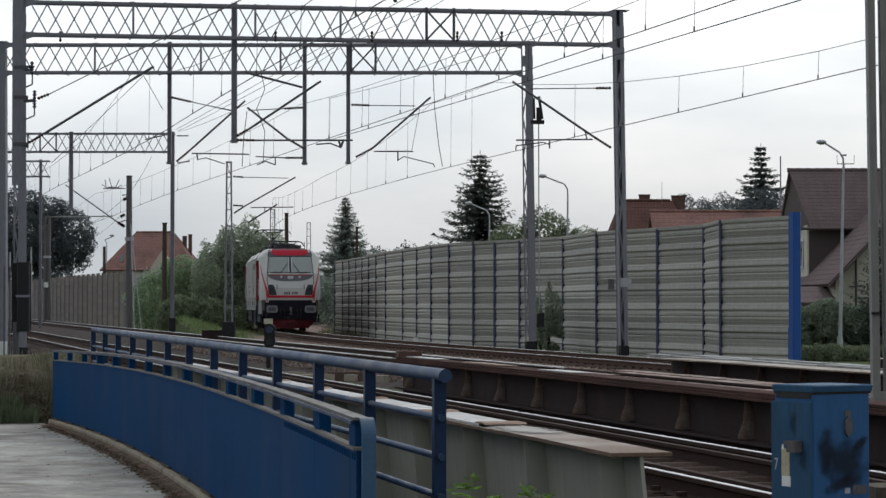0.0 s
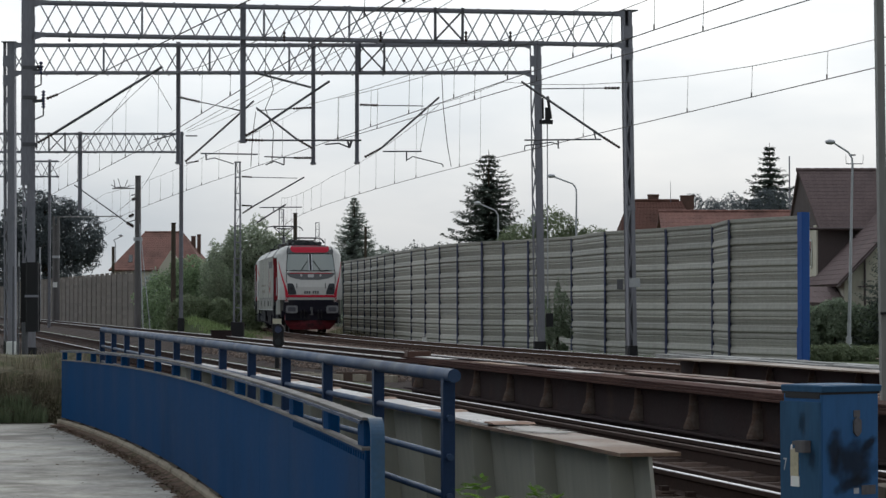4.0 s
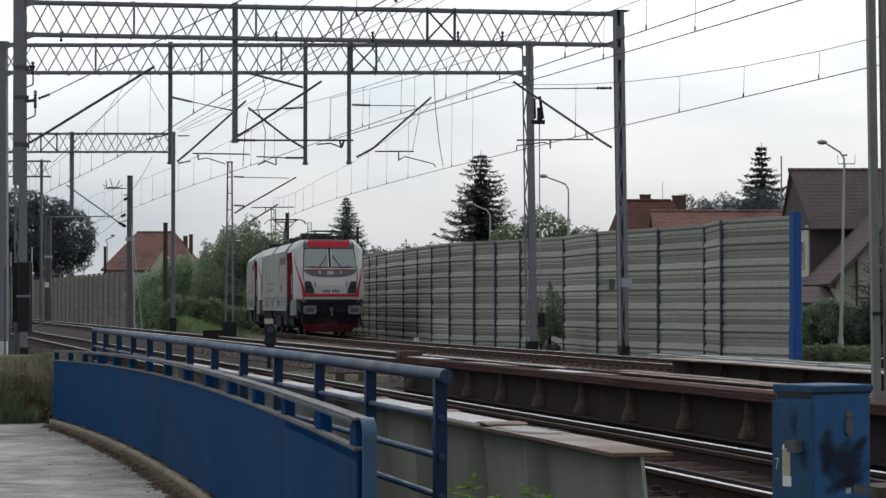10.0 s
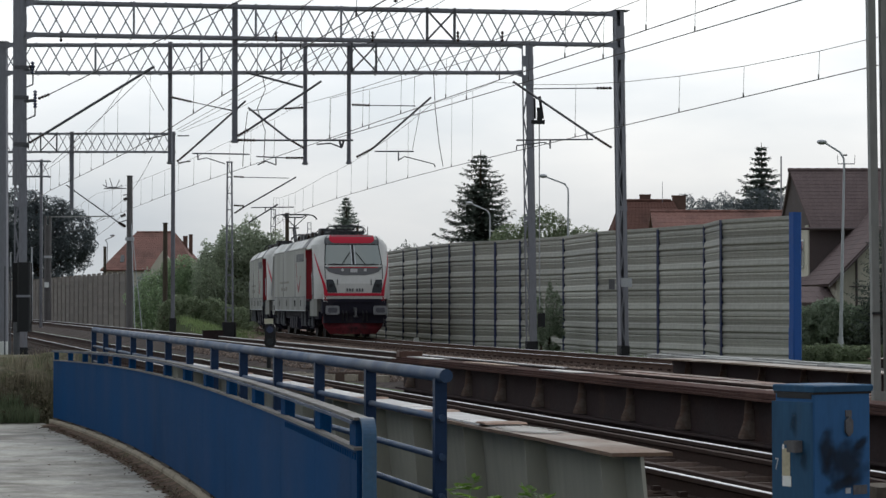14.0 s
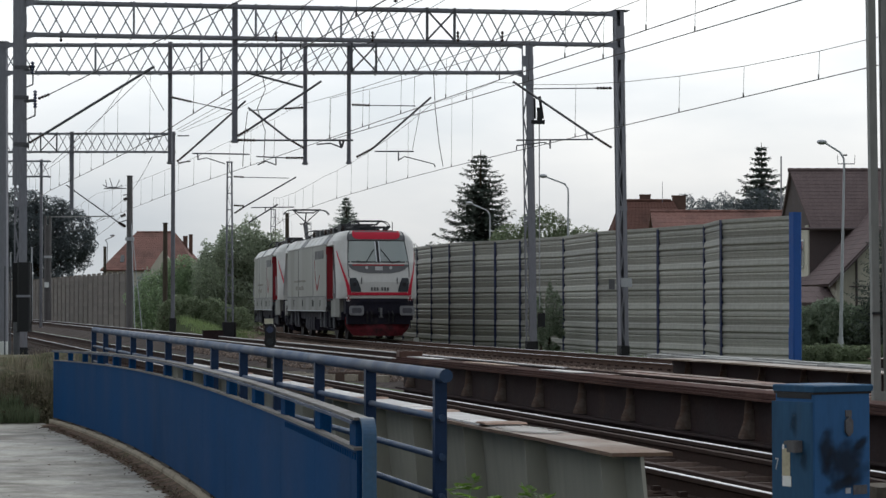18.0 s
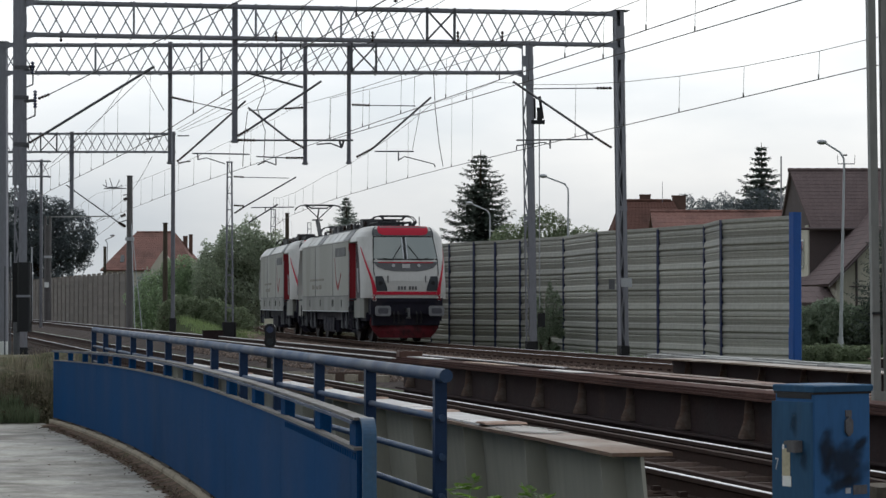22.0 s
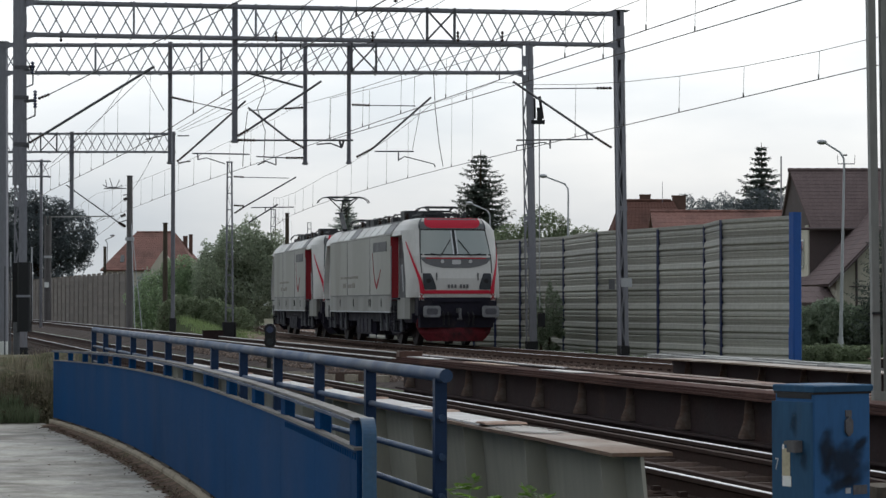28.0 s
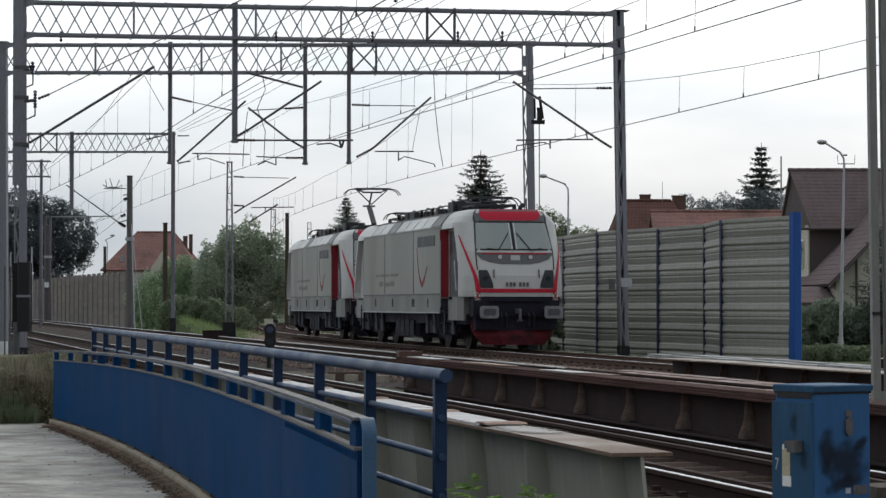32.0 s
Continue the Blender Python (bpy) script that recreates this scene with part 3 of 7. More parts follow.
def build_barrier():
    t = thing("noise_barrier", "grey ribbed aluminium noise barrier with dark blue posts", "noise barrier", pose(0, 0, BAR_Z), kind="structure")
    for i, (x, y) in enumerate(POSTS):
        if i + 1 < len(POSTS):
            nx, ny = POSTS[i + 1]
        px, py = (POSTS[i - 1] if i else (x, y))
        h = math.atan2(ny - py, nx - px)
        if i == len(POSTS) - 1:
            g = Geo().chamfer((0, 0, BAR_H / 2 + 0.04), (0.25, 0.24, BAR_H + 0.1), 0.02)
            g.box((0, -0.13, 0.5), (0.22, 0.02, 0.9))
            o = part("end_post", g, M_barrier_end, t, "bright blue painted end post")
        else:
            o = part("post", POST, None, t)
        o.matrix_basis = pose(x, y, 0.02, 0, 0, math.degrees(h))
        if i + 1 == len(POSTS):
            continue
        d = Vector((nx - x, ny - y, 0))
        m = pose((x + nx) / 2, (y + ny) / 2, 0, 0, 0, math.degrees(math.atan2(d.y, d.x)))
        for k in range(7):
            o = part("barrier_board", BOARD if k < 6 else HALF_BOARD, None, t)
            o.matrix_basis = m @ pose(0, 0, k * PITCH) @ Matrix.Diagonal((d.length - 0.004, 1, 1, 1))
        o = part("coping", Geo().box((0, 0, 0), (d.length - 0.02, 0.17, 0.05)), M_panel, t)
        o.matrix_basis = m @ pose(0, 0, 3.86)
    return t


build_barrier()


def build_far_barrier():
    """The lower row of concrete panels on the other side of the line."""
    t = thing("panel_fence", "brown-grey concrete panel noise wall along the far tracks", "noise barrier", pose(0, 0, -0.35), kind="structure")
    a, b = Vector((-21.9, 176, 0)), Vector((-61.2, 322, 0))
    d = b - a
    n = 51
    step = d.length / n
    ang = math.degrees(math.atan2(d.y, d.x))
    board = Geo().chamfer((0, 0, 0.145), (0.12, 0.288, step - 0.1), 0.014, Euler((radians(90), 0, radians(90))).to_matrix()).mesh("concrete_board")
    board.materials.append(M_panel_old)
    pole = Geo().chamfer((0, 0, 1.97), (0.22, 0.28, 3.94), 0.03).mesh("concrete_post")
    pole.materials.append(M_panel_old)
    for i in range(n + 1):
        p = a + d * (i / n)
        o = part("concrete_post", pole, None, t)
        o.matrix_basis = pose(p.x, p.y, 0, 0, 0, ang)
        if i < n:
            q = a + d * ((i + 0.5) / n)
            o = part("backing", Geo().box((0, 0.02, 1.9), (step - 0.1, 0.05, 3.78)), M_panel_old, t)
            o.matrix_basis = pose(q.x, q.y, 0, 0, 0, ang)
            for k in range(13):
                o = part("concrete_board", board, None, t)
                o.matrix_basis = pose(q.x - (0.02 if k % 2 else 0.0), q.y, k * 0.292, 0, 0, ang)


build_far_barrier()


# ---- portal gantries over the tracks ----
def leg(parent, x, y, z0, z1, lean=0.0, broad=0.17):
    """A lattice leg: a broad channel and a narrow one tied by lacing, on a dark footing; its foot is set out by lean."""
    def at(dx, dy, z):
        return Vector((x + dx + lean * (z1 - z) / (z1 - z0), y + dy, z))
    leg_part = None
    for xa, xb in ((-0.05, broad), (-0.172, -0.138)):
        o = 0.012 if xb > 0 else -0.012
        prof = [(xa, -0.197), (xb, -0.197), (xb, 0.197), (xa, 0.197), (xa, 0.183), (xb - 0.012, 0.183), (xb - 0.012, -0.183), (xa, -0.183)]
        ch = part("channel", Geo().loft([[at(dx, dy, z) for dx, dy in prof] for z in (z0, z1)]), M_steel, leg_part or parent)
        if leg_part is None:
            ch.name = "leg"
            leg_part = ch
    n = int((z1 - z0 - 1.6) / 0.62)
    for k in range(n):
        za = z0 + 0.45 + k * 0.62
        sgn = 1 if (k % 2) else -1
        part("lacing_bar", Geo().bar(at(-0.105 - sgn * 0.05, -0.185, za), at(-0.105 + sgn * 0.05, -0.185, za + 0.6), 0.045, 0.012, (0, 1, 0)), M_steel, leg_part)
    for z in (z0 + 4.1, z1 - 0.6, z1 - 1.2):
        part("batten_plate", Geo().box(at(broad / 2 - 0.085, -0.2, z), (broad + 0.19, 0.016, 0.34 if z > z0 + 5 else 0.14)), M_steel, leg_part)
    part("footing", Geo().chamfer(at(broad / 2 - 0.085, 0, z0 - 0.02), (broad + 0.22, 0.44, 0.62), 0.05), M_black, parent, "black painted footing")
    part("cap_plate", Geo().box((x, y, z1 + 0.012), (0.46, 0.46, 0.02)), M_steel, leg_part)


def gantry(label, left, right, z_top, depth, drops, verts, crosses, legs=(1, 1), z0=-0.2, overhang=0.0, start=0.17, pitch=0.455, slim=0.145, broad=0.17):
    """left, right: plan positions of the legs. drops: (share of the span, lower end)."""
    a, b = Vector((*left, 0)), Vector((*right, 0))
    d = b - a
    L = d.length
    m = pose(a.x, a.y, 0, 0, 0, math.degrees(math.atan2(d.y, d.x)))
    t = thing("portal_gantry", label, "catenary gantry", m, group="portal gantries over the tracks")
    wy = 0.24
    x0, x1 = (0.17 if legs[0] else -0.4), (L - 0.17 if legs[1] else L + overhang)
    for yy in (-wy, wy):
        for z in (z_top - 0.06, z_top - depth):
            ch = Geo().box(((x0 + x1) / 2, yy, z), (x1 - x0, 0.018, 0.062)).box(((x0 + x1) / 2, yy - math.copysign(0.03, yy), z + 0.038), (x1 - x0, 0.06, 0.012))
            part("chord", ch, M_steel, t)
    st = pitch
    n = int((x1 - start) / st)
    up = Geo().bar((-st / 2, 0, -depth / 2 + 0.03), (st / 2, 0, depth / 2 - 0.03), 0.034, 0.014, (0, 1, 0)).mesh("diagonal")
    dn = Geo().bar((-st / 2, 0, depth / 2 - 0.03), (st / 2, 0, -depth / 2 + 0.03), 0.034, 0.014, (0, 1, 0)).mesh("diagonal")
    for me in (up, dn):
        me.materials.append(M_steel)
    skip = [c * L for c in crosses]
    for i in range(n):
        x = start + (i + 0.5) * st
        if any(abs(x - c) < 0.36 for c in skip):
            continue
        for yy, k in ((-wy, 0), (wy, 1)):
            o = part("diagonal", up if (i + k) % 2 else dn, None, t)
            o.matrix_basis = pose(x, yy, z_top - depth / 2 - 0.03)
    tie = Geo().bar((0, -wy, 0), (0, wy, 0), 0.04, 0.02).mesh("cross_tie")
    tie.materials.append(M_steel)
    for i in range(0, n + 1, 2):
        for z in (z_top - 0.01, z_top - depth - 0.05):
            part("cross_tie", tie, None, t).matrix_basis = pose(x0 + i * st, 0, z)
    for s in verts:
        part("upright", Geo().prism([(s * L - 0.03, -wy - 0.03), (s * L + 0.03, -wy - 0.03), (s * L + 0.03, -wy + 0.03), (s * L + 0.02, -wy + 0.03), (s * L + 0.02, -wy - 0.02), (s * L - 0.03, -wy - 0.02)], "z", z_top - depth, z_top), M_steel, t)
    for c in skip:
        cell = Geo()
        for k in (-0.38, 0.38):
            cell.box((c + k, -wy - 0.02, z_top - depth / 2), (0.07, 0.05, depth))
        cell.bar((c - 0.36, -wy - 0.02, z_top - 0.1), (c + 0.36, -wy - 0.02, z_top - depth + 0.05), 0.05, 0.02, (0, 1, 0))
        cell.bar((c - 0.36, -wy - 0.05, z_top - depth + 0.05), (c + 0.36, -wy - 0.05, z_top - 0.1), 0.05, 0.02, (0, 1, 0))
        part("braced_cell", cell, M_steel_dark, t)
    for on, x in ((legs[0], 0), (legs[1], L)):
        if on:
            leg(t, x, 0, z0, z_top + 0.03, lean=0.13 if x else 0.06, broad=broad if x else 0.17)
            for z in (z_top - 0.05, z_top - depth):
                sg = 1 if x == 0 else -1
                part("gusset", Geo().prism([(x + sg * 0.17, z - 0.16), (x + sg * 0.5, z - 0.03), (x + sg * 0.5, z + 0.04), (x + sg * 0.17, z + 0.06)], "y", -wy - 0.035, -wy - 0.022), M_steel, t)
    for s, z in drops:
        x = s * L
        w = slim / 2
        prof = [(x - w, -0.08), (x - w + 0.016, -0.08), (x - w + 0.016, -0.03), (x + w - 0.016, -0.03), (x + w - 0.016, -0.08), (x + w, -0.08), (x + w, 0.08), (x + w - 0.016, 0.08), (x + w - 0.016, 0.0), (x - w + 0.016, 0.0),
                (x - w + 0.016, 0.08), (x - w, 0.08)]
        part("drop_post", Geo().prism(prof, "z", z - 0.05, z_top + 0.05), M_steel, t)
        part("drop_post_foot", Geo().box((x, 0, z), (slim + 0.06, 0.2, 0.05)), M_steel, t)
    return t


G1 = gantry("grey steel lattice portal gantry over the tracks", (-11.31, 67.8), (4.93, 70.6), 9.36, 0.92, [(0.349, 5.65)], [0.183, 0.382, 0.523], [0.690], start=0.28, pitch=0.463, broad=0.06)
G2 = gantry("grey steel lattice portal gantry behind another one", (-13.75, 79.0), (2.62, 79.0), 9.36, 0.92, [(0.3212, 5.64), (0.578, 5.62), (0.661, 5.64)], [0.181, 0.382, 0.533], [0.690], start=0.04, pitch=0.4775, slim=0.122)
G3 = gantry("distant grey steel lattice portal gantry", (-27.0, 120.0), (-12.75, 120.0), 9.36, 0.92, [(0.664, 5.75), (1.0, -0.3)], [0.25, 0.45], [0.59], legs=(1, 0), overhang=0.1, slim=0.18)
part("web_cover", Geo().box((-0.03, -0.215, 6.9), (0.3, 0.012, 5.0)), M_steel, G1)
part("footing", Geo().chamfer(G3.matrix_basis.inverted() @ Vector((-12.75, 120, 0.15)), (0.3, 0.3, 0.9), 0.03), M_black, G3, "black painted footing")
G4 = gantry("grey steel lattice portal gantry at the end of the line", (-36.0, 143.0), (-22.6, 143.0), 9.36, 0.92, [(0.999, 0.0)], [0.3], [], legs=(1, 0), overhang=0.5)


# ---- foot path with the blue plate fence and the tube railing ----
def fence_v(u):
    return 2.45 + 0.0488 * (u - 12.77) - 0.0019 * (u - 12.77) * (u - 22.2)


def fence_z(u):
    return -0.46 - (0.14 * ((u - 22) / 19) ** 2 if u > 22 else 0.0)


def build_path():
    g = Geo()
    rings = []
    for i in range(28):
        u = -10 + i * 1.96
        z = fence_z(max(u, 12.7)) - 0.10
        v = fence_v(max(u, 12.5)) - 0.06
        rings.append([(-9.0, u, z - 0.1), (-9.0, u, z), (v, u, z), (v, u, z - 0.1)])
    g.loft(rings)
    thing("pavement", "wet grey concrete foot path", "path", ALONG, kind="structure", geo=g, material=M_path)


build_path()


def build_kerb():
    t = thing("kerb", "mossy concrete kerb along a foot path", "kerb", ALONG, kind="structure")
    n = 20
    u0, u1 = 10.0, 41.2
    for i in range(n):
        a, b = u0 + (u1 - u0) * i / n, u0 + (u1 - u0) * (i + 1) / n - 0.008
        rings = []
        for u in (a, b):
            v, z = fence_v(max(u, 12.5)), fence_z(u)
            rings.append([(v - 0.075, u, z - 0.16), (v - 0.075, u, z - 0.03), (v - 0.055, u, z - 0.006), (v - 0.012, u, z - 0.006), (v - 0.012, u, z - 0.16)])
        part("kerb_stone", Geo().loft(rings), M_kerb, t)


build_kerb()


def dirt_strip():
    """A ragged strip of dirt and moss that has gathered along the kerb."""
    rng = random.Random(29)
    g = Geo()
    rings = []
    n = 220
    for i in range(n + 1):
        u = 12.0 + 28.8 * i / n
        v, z = fence_v(max(u, 12.5)), fence_z(u) - 0.1
        w = 0.19 + 0.13 * noise.noise(Vector((u * 0.9, 3.0, 0))) + 0.07 * noise.noise(Vector((u * 4.0, 7.0, 0))) + rng.uniform(-0.02, 0.02)
        rings.append([(v - 0.077, u, z + 0.04), (v - 0.12, u, z + 0.022 + rng.uniform(-0.006, 0.008)), (v - 0.08 - w, u, z + 0.006), (v - 0.10 - w * 1.15, u, z - 0.01)])
    g.loft(rings, closed=False)
    thing("dirt", "brown dirt and moss gathered along the kerb", "dirt", ALONG, kind="stuff", geo=g, material=M_dirt)


dirt_strip()


def build_plate_fence():
    t = thing("plate_fence", "blue painted steel plate fence along a foot path", "fence", ALONG)
    n = 14
    u0, u1 = 12.9, 41.0
    us = [u0 + (u1 - u0) * i / n for i in range(n + 1)]

    def strip(a, b, za, zb, off, thick):
        rings = []
        k = 4
        for i in range(k + 1):
            u = a + (b - a) * i / k
            v, z = fence_v(u) + off, fence_z(u)
            rings.append([(v, u, z + za), (v, u, z + zb), (v + thick, u, z + zb), (v + thick, u, z + za)])
        return Geo().loft(rings)
    for a, b in zip(us, us[1:]):
        part("fence_panel", strip(a, b - 0.006, 0.025, 0.93, -0.03, 0.012), M_blue, t)
        # An added dark strip stands for the shade in the open slot.
        part("slot_shade", strip(a + 0.13, b - 0.73, -0.05, 0.04, 0.0, 0.012), M_rusty, t, "dark strip painted as the shade in the slot under a panel")
        part("footing", strip(b - 0.72, b + 0.12, -0.05, 0.022, -0.034, 0.03), M_footing, t, "dirty concrete footing")
        part("panel_edge", strip(a, b - 0.006, 0.93, 0.945, -0.045, 0.05), M_blue_top, t, "pale upper edge")
        part("top_rail", strip(a, b - 0.004, 1.085, 1.10, -0.045, 0.08), M_blue_top, t, "pale grey top rail")
        part("rail_lip", strip(a, b - 0.004, 1.066, 1.083, -0.06, 0.012), M_blue_post, t)
    stud = Geo().box((0, 0, 0), (0.008, 0.022, 0.034)).mesh("stud")
    stud.materials.append(M_blue)
    for k in range(34):
        u = u0 + 0.05 + k * 0.11
        part("stud", stud, None, t).matrix_basis = pose(fence_v(u) - 0.034, u, fence_z(u) + 0.895)
    for i, u in enumerate(us):
        v, z = fence_v(u), fence_z(u)
        if i == 0:
            # the top rail is bent down to make the end post
            arc = [(u - 0.10 * math.sin(k * math.pi / 16), 1.0 + 0.10 * math.cos(k * math.pi / 16)) for k in range(9)]
            outer = arc + [(u - 0.10, 0.0)]
            inner = [(u - 0.085, 0.0)] + [(u - 0.085 * math.sin(k * math.pi / 16), 1.0 + 0.085 * math.cos(k * math.pi / 16)) for k in range(8, -1, -1)]
            bar = Geo()
            m = len(outer)
            rings = [[(v + o, y, z + h) for y, h in outer + inner] for o in (-0.018, 0.055)]
            bar.add(rings[0] + rings[1], [(i, i + 1, 2 * m + i + 1, 2 * m + i) for i in range(2 * m - 1)]
                    + [(o + i, o + i + 1, o + 2 * m - 2 - i, o + 2 * m - 1 - i) for o in (0, 2 * m) for i in range(m - 1)])
            part("end_post", bar, M_blue_lit_end, t, "blue end post bent from the top rail, painted lighter as lit")
            part("post", Geo().chamfer((v + 0.02, u + 0.20, z + 0.54), (0.07, 0.19, 1.08), 0.01), M_blue, t)
        else:
            part("post", Geo().chamfer((v + 0.02, u, z + 0.54), (0.07, 0.19, 1.08), 0.01), M_blue, t)


build_plate_fence()


def build_tube_railing():
    t = thing("tube_railing", "blue painted steel tube railing beside the bridge", "railing", ALONG)
    n = 12
    u0, u1 = 14.3, 37.6
    us = [u0 - 0.15] + [u0 + (u1 - u0) * i / n for i in range(1, n + 1)]

    def top(u):
        return 0.82 + 0.037 * (u - u0) / (u1 - u0)

    def at(u, h):
        return (3.15, u, top(u) + h)
    for i, (a, b) in enumerate(zip(us, us[1:])):
        part("handrail", Geo().tube(at(a - (0.14 if i == 0 else 0), 0), at(b, 0), 0.039, 16), M_blue_rail, t, "faded blue top tube")
        for h in (-0.242, -0.465, -0.69):
            part("cross_tube", Geo().tube(at(a - (0.05 if i == 0 else 0), h), at(b, h), 0.020, 10), M_blue_rail, t)
    for u in us:
        p = at(u, 0)
        part("post", Geo().box((p[0], u, p[2] - 0.56), (0.07, 0.012, 1.12)).box((p[0] - 0.03, u + 0.03, p[2] - 0.56), (0.010, 0.06, 1.08)).box((p[0] + 0.03, u + 0.03, p[2] - 0.56), (0.010, 0.06, 1.08)), M_blue_post, t)


build_tube_railing()


# ---- banks of earth and grass ----
def build_banks():
    g = Geo()
    rings = []
    for i in range(16):
        k = i / 15
        x = -10.5 + k * 4.35
        rings.append([(x, 41.75 - 0.12 * math.sin(i * 1.7) + (0.35 if k > 0.9 else 0), -0.75), (x, 42.1 + 0.1 * math.sin(i * 2.3), 0.02 + 0.10 * math.sin(i * 1.3)), (x, 42.7, 0.40 + 0.06 * math.sin(i * 0.9 + 1)),
                      (x, 44.0, 0.36), (x, 49.0, -0.3), (x, 49.0, -0.75)])
    g.loft(rings)
    thing("earth_bank", "bank of dark earth at the end of the path", "bank", kind="structure", geo=g, material=M_earth)
    g = Geo()
    rings = []
    for i in range(24):
        s = 40 + i * 2.6
        x, y, th = curve(s)
        rings.append([(x - bank_reach(s, o) * math.cos(th), y + bank_reach(s, o) * math.sin(th), bank_height(s, o)) for o in BANK_OFFSETS] + [(x - (bank_reach(s, 6.0) + 0.5) * math.cos(th), y + (bank_reach(s, 6.0) + 0.5) * math.sin(th), -0.6)])
    g.loft(rings, closed=False)
    thing("grass_bank", "low bank of bright green grass between two tracks", "grass", kind="structure", geo=g, material=M_grass)


BANK_OFFSETS = (2.5, 3.0, 3.6, 4.4, 5.2, 6.0)


def bank_reach(s, o):
    """The bank is narrow where it begins."""
    return 2.5 + (o - 2.5) * (0.25 + 0.75 * min(1.0, max(0.0, (s - 44) / 40)))


def bank_height(s, o):
    """Height of the grass bank, s metres along the curved track and o metres to its left."""
    rise = min(1.0, max(0.0, (s - 40) / 34))
    rise = rise * rise * (3 - 2 * rise)
    side = min(1.0, (o - 2.5) / 4.5)
    return -0.46 + (0.10 + 1.0 * side * (2 - side)) * rise + 0.05 * math.sin(s * 0.9 + o * 1.7) * rise


build_banks()


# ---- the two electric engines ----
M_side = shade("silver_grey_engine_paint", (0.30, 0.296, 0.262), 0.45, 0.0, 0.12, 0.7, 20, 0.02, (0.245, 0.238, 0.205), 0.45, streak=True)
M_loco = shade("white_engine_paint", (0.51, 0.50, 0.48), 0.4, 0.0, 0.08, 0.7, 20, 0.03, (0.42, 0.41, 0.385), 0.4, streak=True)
M_loco_low = shade("mid_grey_engine_paint", (0.20, 0.20, 0.182), 0.45, 0.0, 0.1, 1, 20, 0.03, (0.16, 0.155, 0.14), 0.5, streak=True)
M_red = shade("red_engine_paint", (0.50, 0.025, 0.05), 0.5, 0, 0.12, 1.5, 25, 0.03, spec=0.15)
M_red_dark = shade("dirty_red_plough_paint", (0.115, 0.016, 0.022), 0.7, 0, 0.3, 3, 25, 0.1, (0.03, 0.012, 0.014), 0.6, spec=0.15)
M_under = shade("dark_underframe_paint", (0.019, 0.018, 0.028), 0.7, 0, 0.35, 3, 25, 0.1, (0.034, 0.029, 0.031), 0.5, spec=0.12)
M_buffer = shade("dull_grey_buffer_steel", (0.10, 0.105, 0.115), 0.5, 0.2, 0.2, 4, 25, 0.05)
M_head = shade("pale_worn_buffer_head", (0.21, 0.213, 0.225), 0.5, 0.1, 0.25, 5, 25, 0.05, (0.14, 0.14, 0.15), 0.5)
M_greased = shade("dark_greased_buffer_face", (0.085, 0.085, 0.10), 0.45, 0.1, 0.3, 5, 25, 0.05)
M_red_door = shade("dark_red_door_paint", (0.34, 0.04, 0.05), 0.6, 0, 0.12, 1.5, 25, 0.03, spec=0.1)
M_recess = shade("grey_entrance_paint", (0.11, 0.11, 0.115), 0.6, 0, 0.12, 1.5, 25, 0.03, spec=0.15)
M_wheel = shade("dark_worn_wheel_steel", (0.04, 0.034, 0.035), 0.7, 0.1, 0.25, 4, 25, 0.05, spec=0.15)
M_frame_grey = shade("dark_grey_roof_paint", (0.11, 0.11, 0.115), 0.5, 0.1, 0.2, 2, 25, 0.05)
M_roof_dark = shade("sooty_roof_equipment", (0.05, 0.05, 0.054), 0.6, 0.1, 0.25, 3, 25, 0.05)
M_letter = shade("faint_brown_lettering", (0.215, 0.20, 0.17), 0.6, 0, 0.3, 6, 40, 0)
M_pale = shade("pale_grey_buffer_paint", (0.42, 0.43, 0.45), 0.45, 0.2, 0.15, 4, 25, 0.05)


def glassy(name, color, rough=0.05):
    m = bpy.data.materials.new(name)
    m.use_nodes = True
    b = m.node_tree.nodes["Principled BSDF"]
    b.inputs["Base Color"].default_value = (*color, 1)
    b.inputs["Roughness"].default_value = rough
    b.inputs["Specular IOR Level"].default_value = 0.8
    b.inputs["Coat Weight"].default_value = 0.6
    return m


# The grey of the windscreens holds the sky's reflection as base colour.
M_screen = glassy("sky_toned_windscreen", (0.185, 0.212, 0.20))
M_lamp = glassy("smoked_lamp_glass", (0.035, 0.038, 0.044), 0.35)
M_lamp.node_tree.nodes["Principled BSDF"].inputs["Coat Weight"].default_value = 0.0
M_lamp.node_tree.nodes["Principled BSDF"].inputs["Specular IOR Level"].default_value = 0.2
M_lens = glassy("pale_lamp_lens", (0.55, 0.55, 0.56), 0.2)


# half width of the cab, of the recess for its doors, the recess's rear end and its upper edge
CAB_HALF, DOOR_DEPTH, DOOR_Y, LINTEL = 1.40, 1.24, 3.5, 3.30


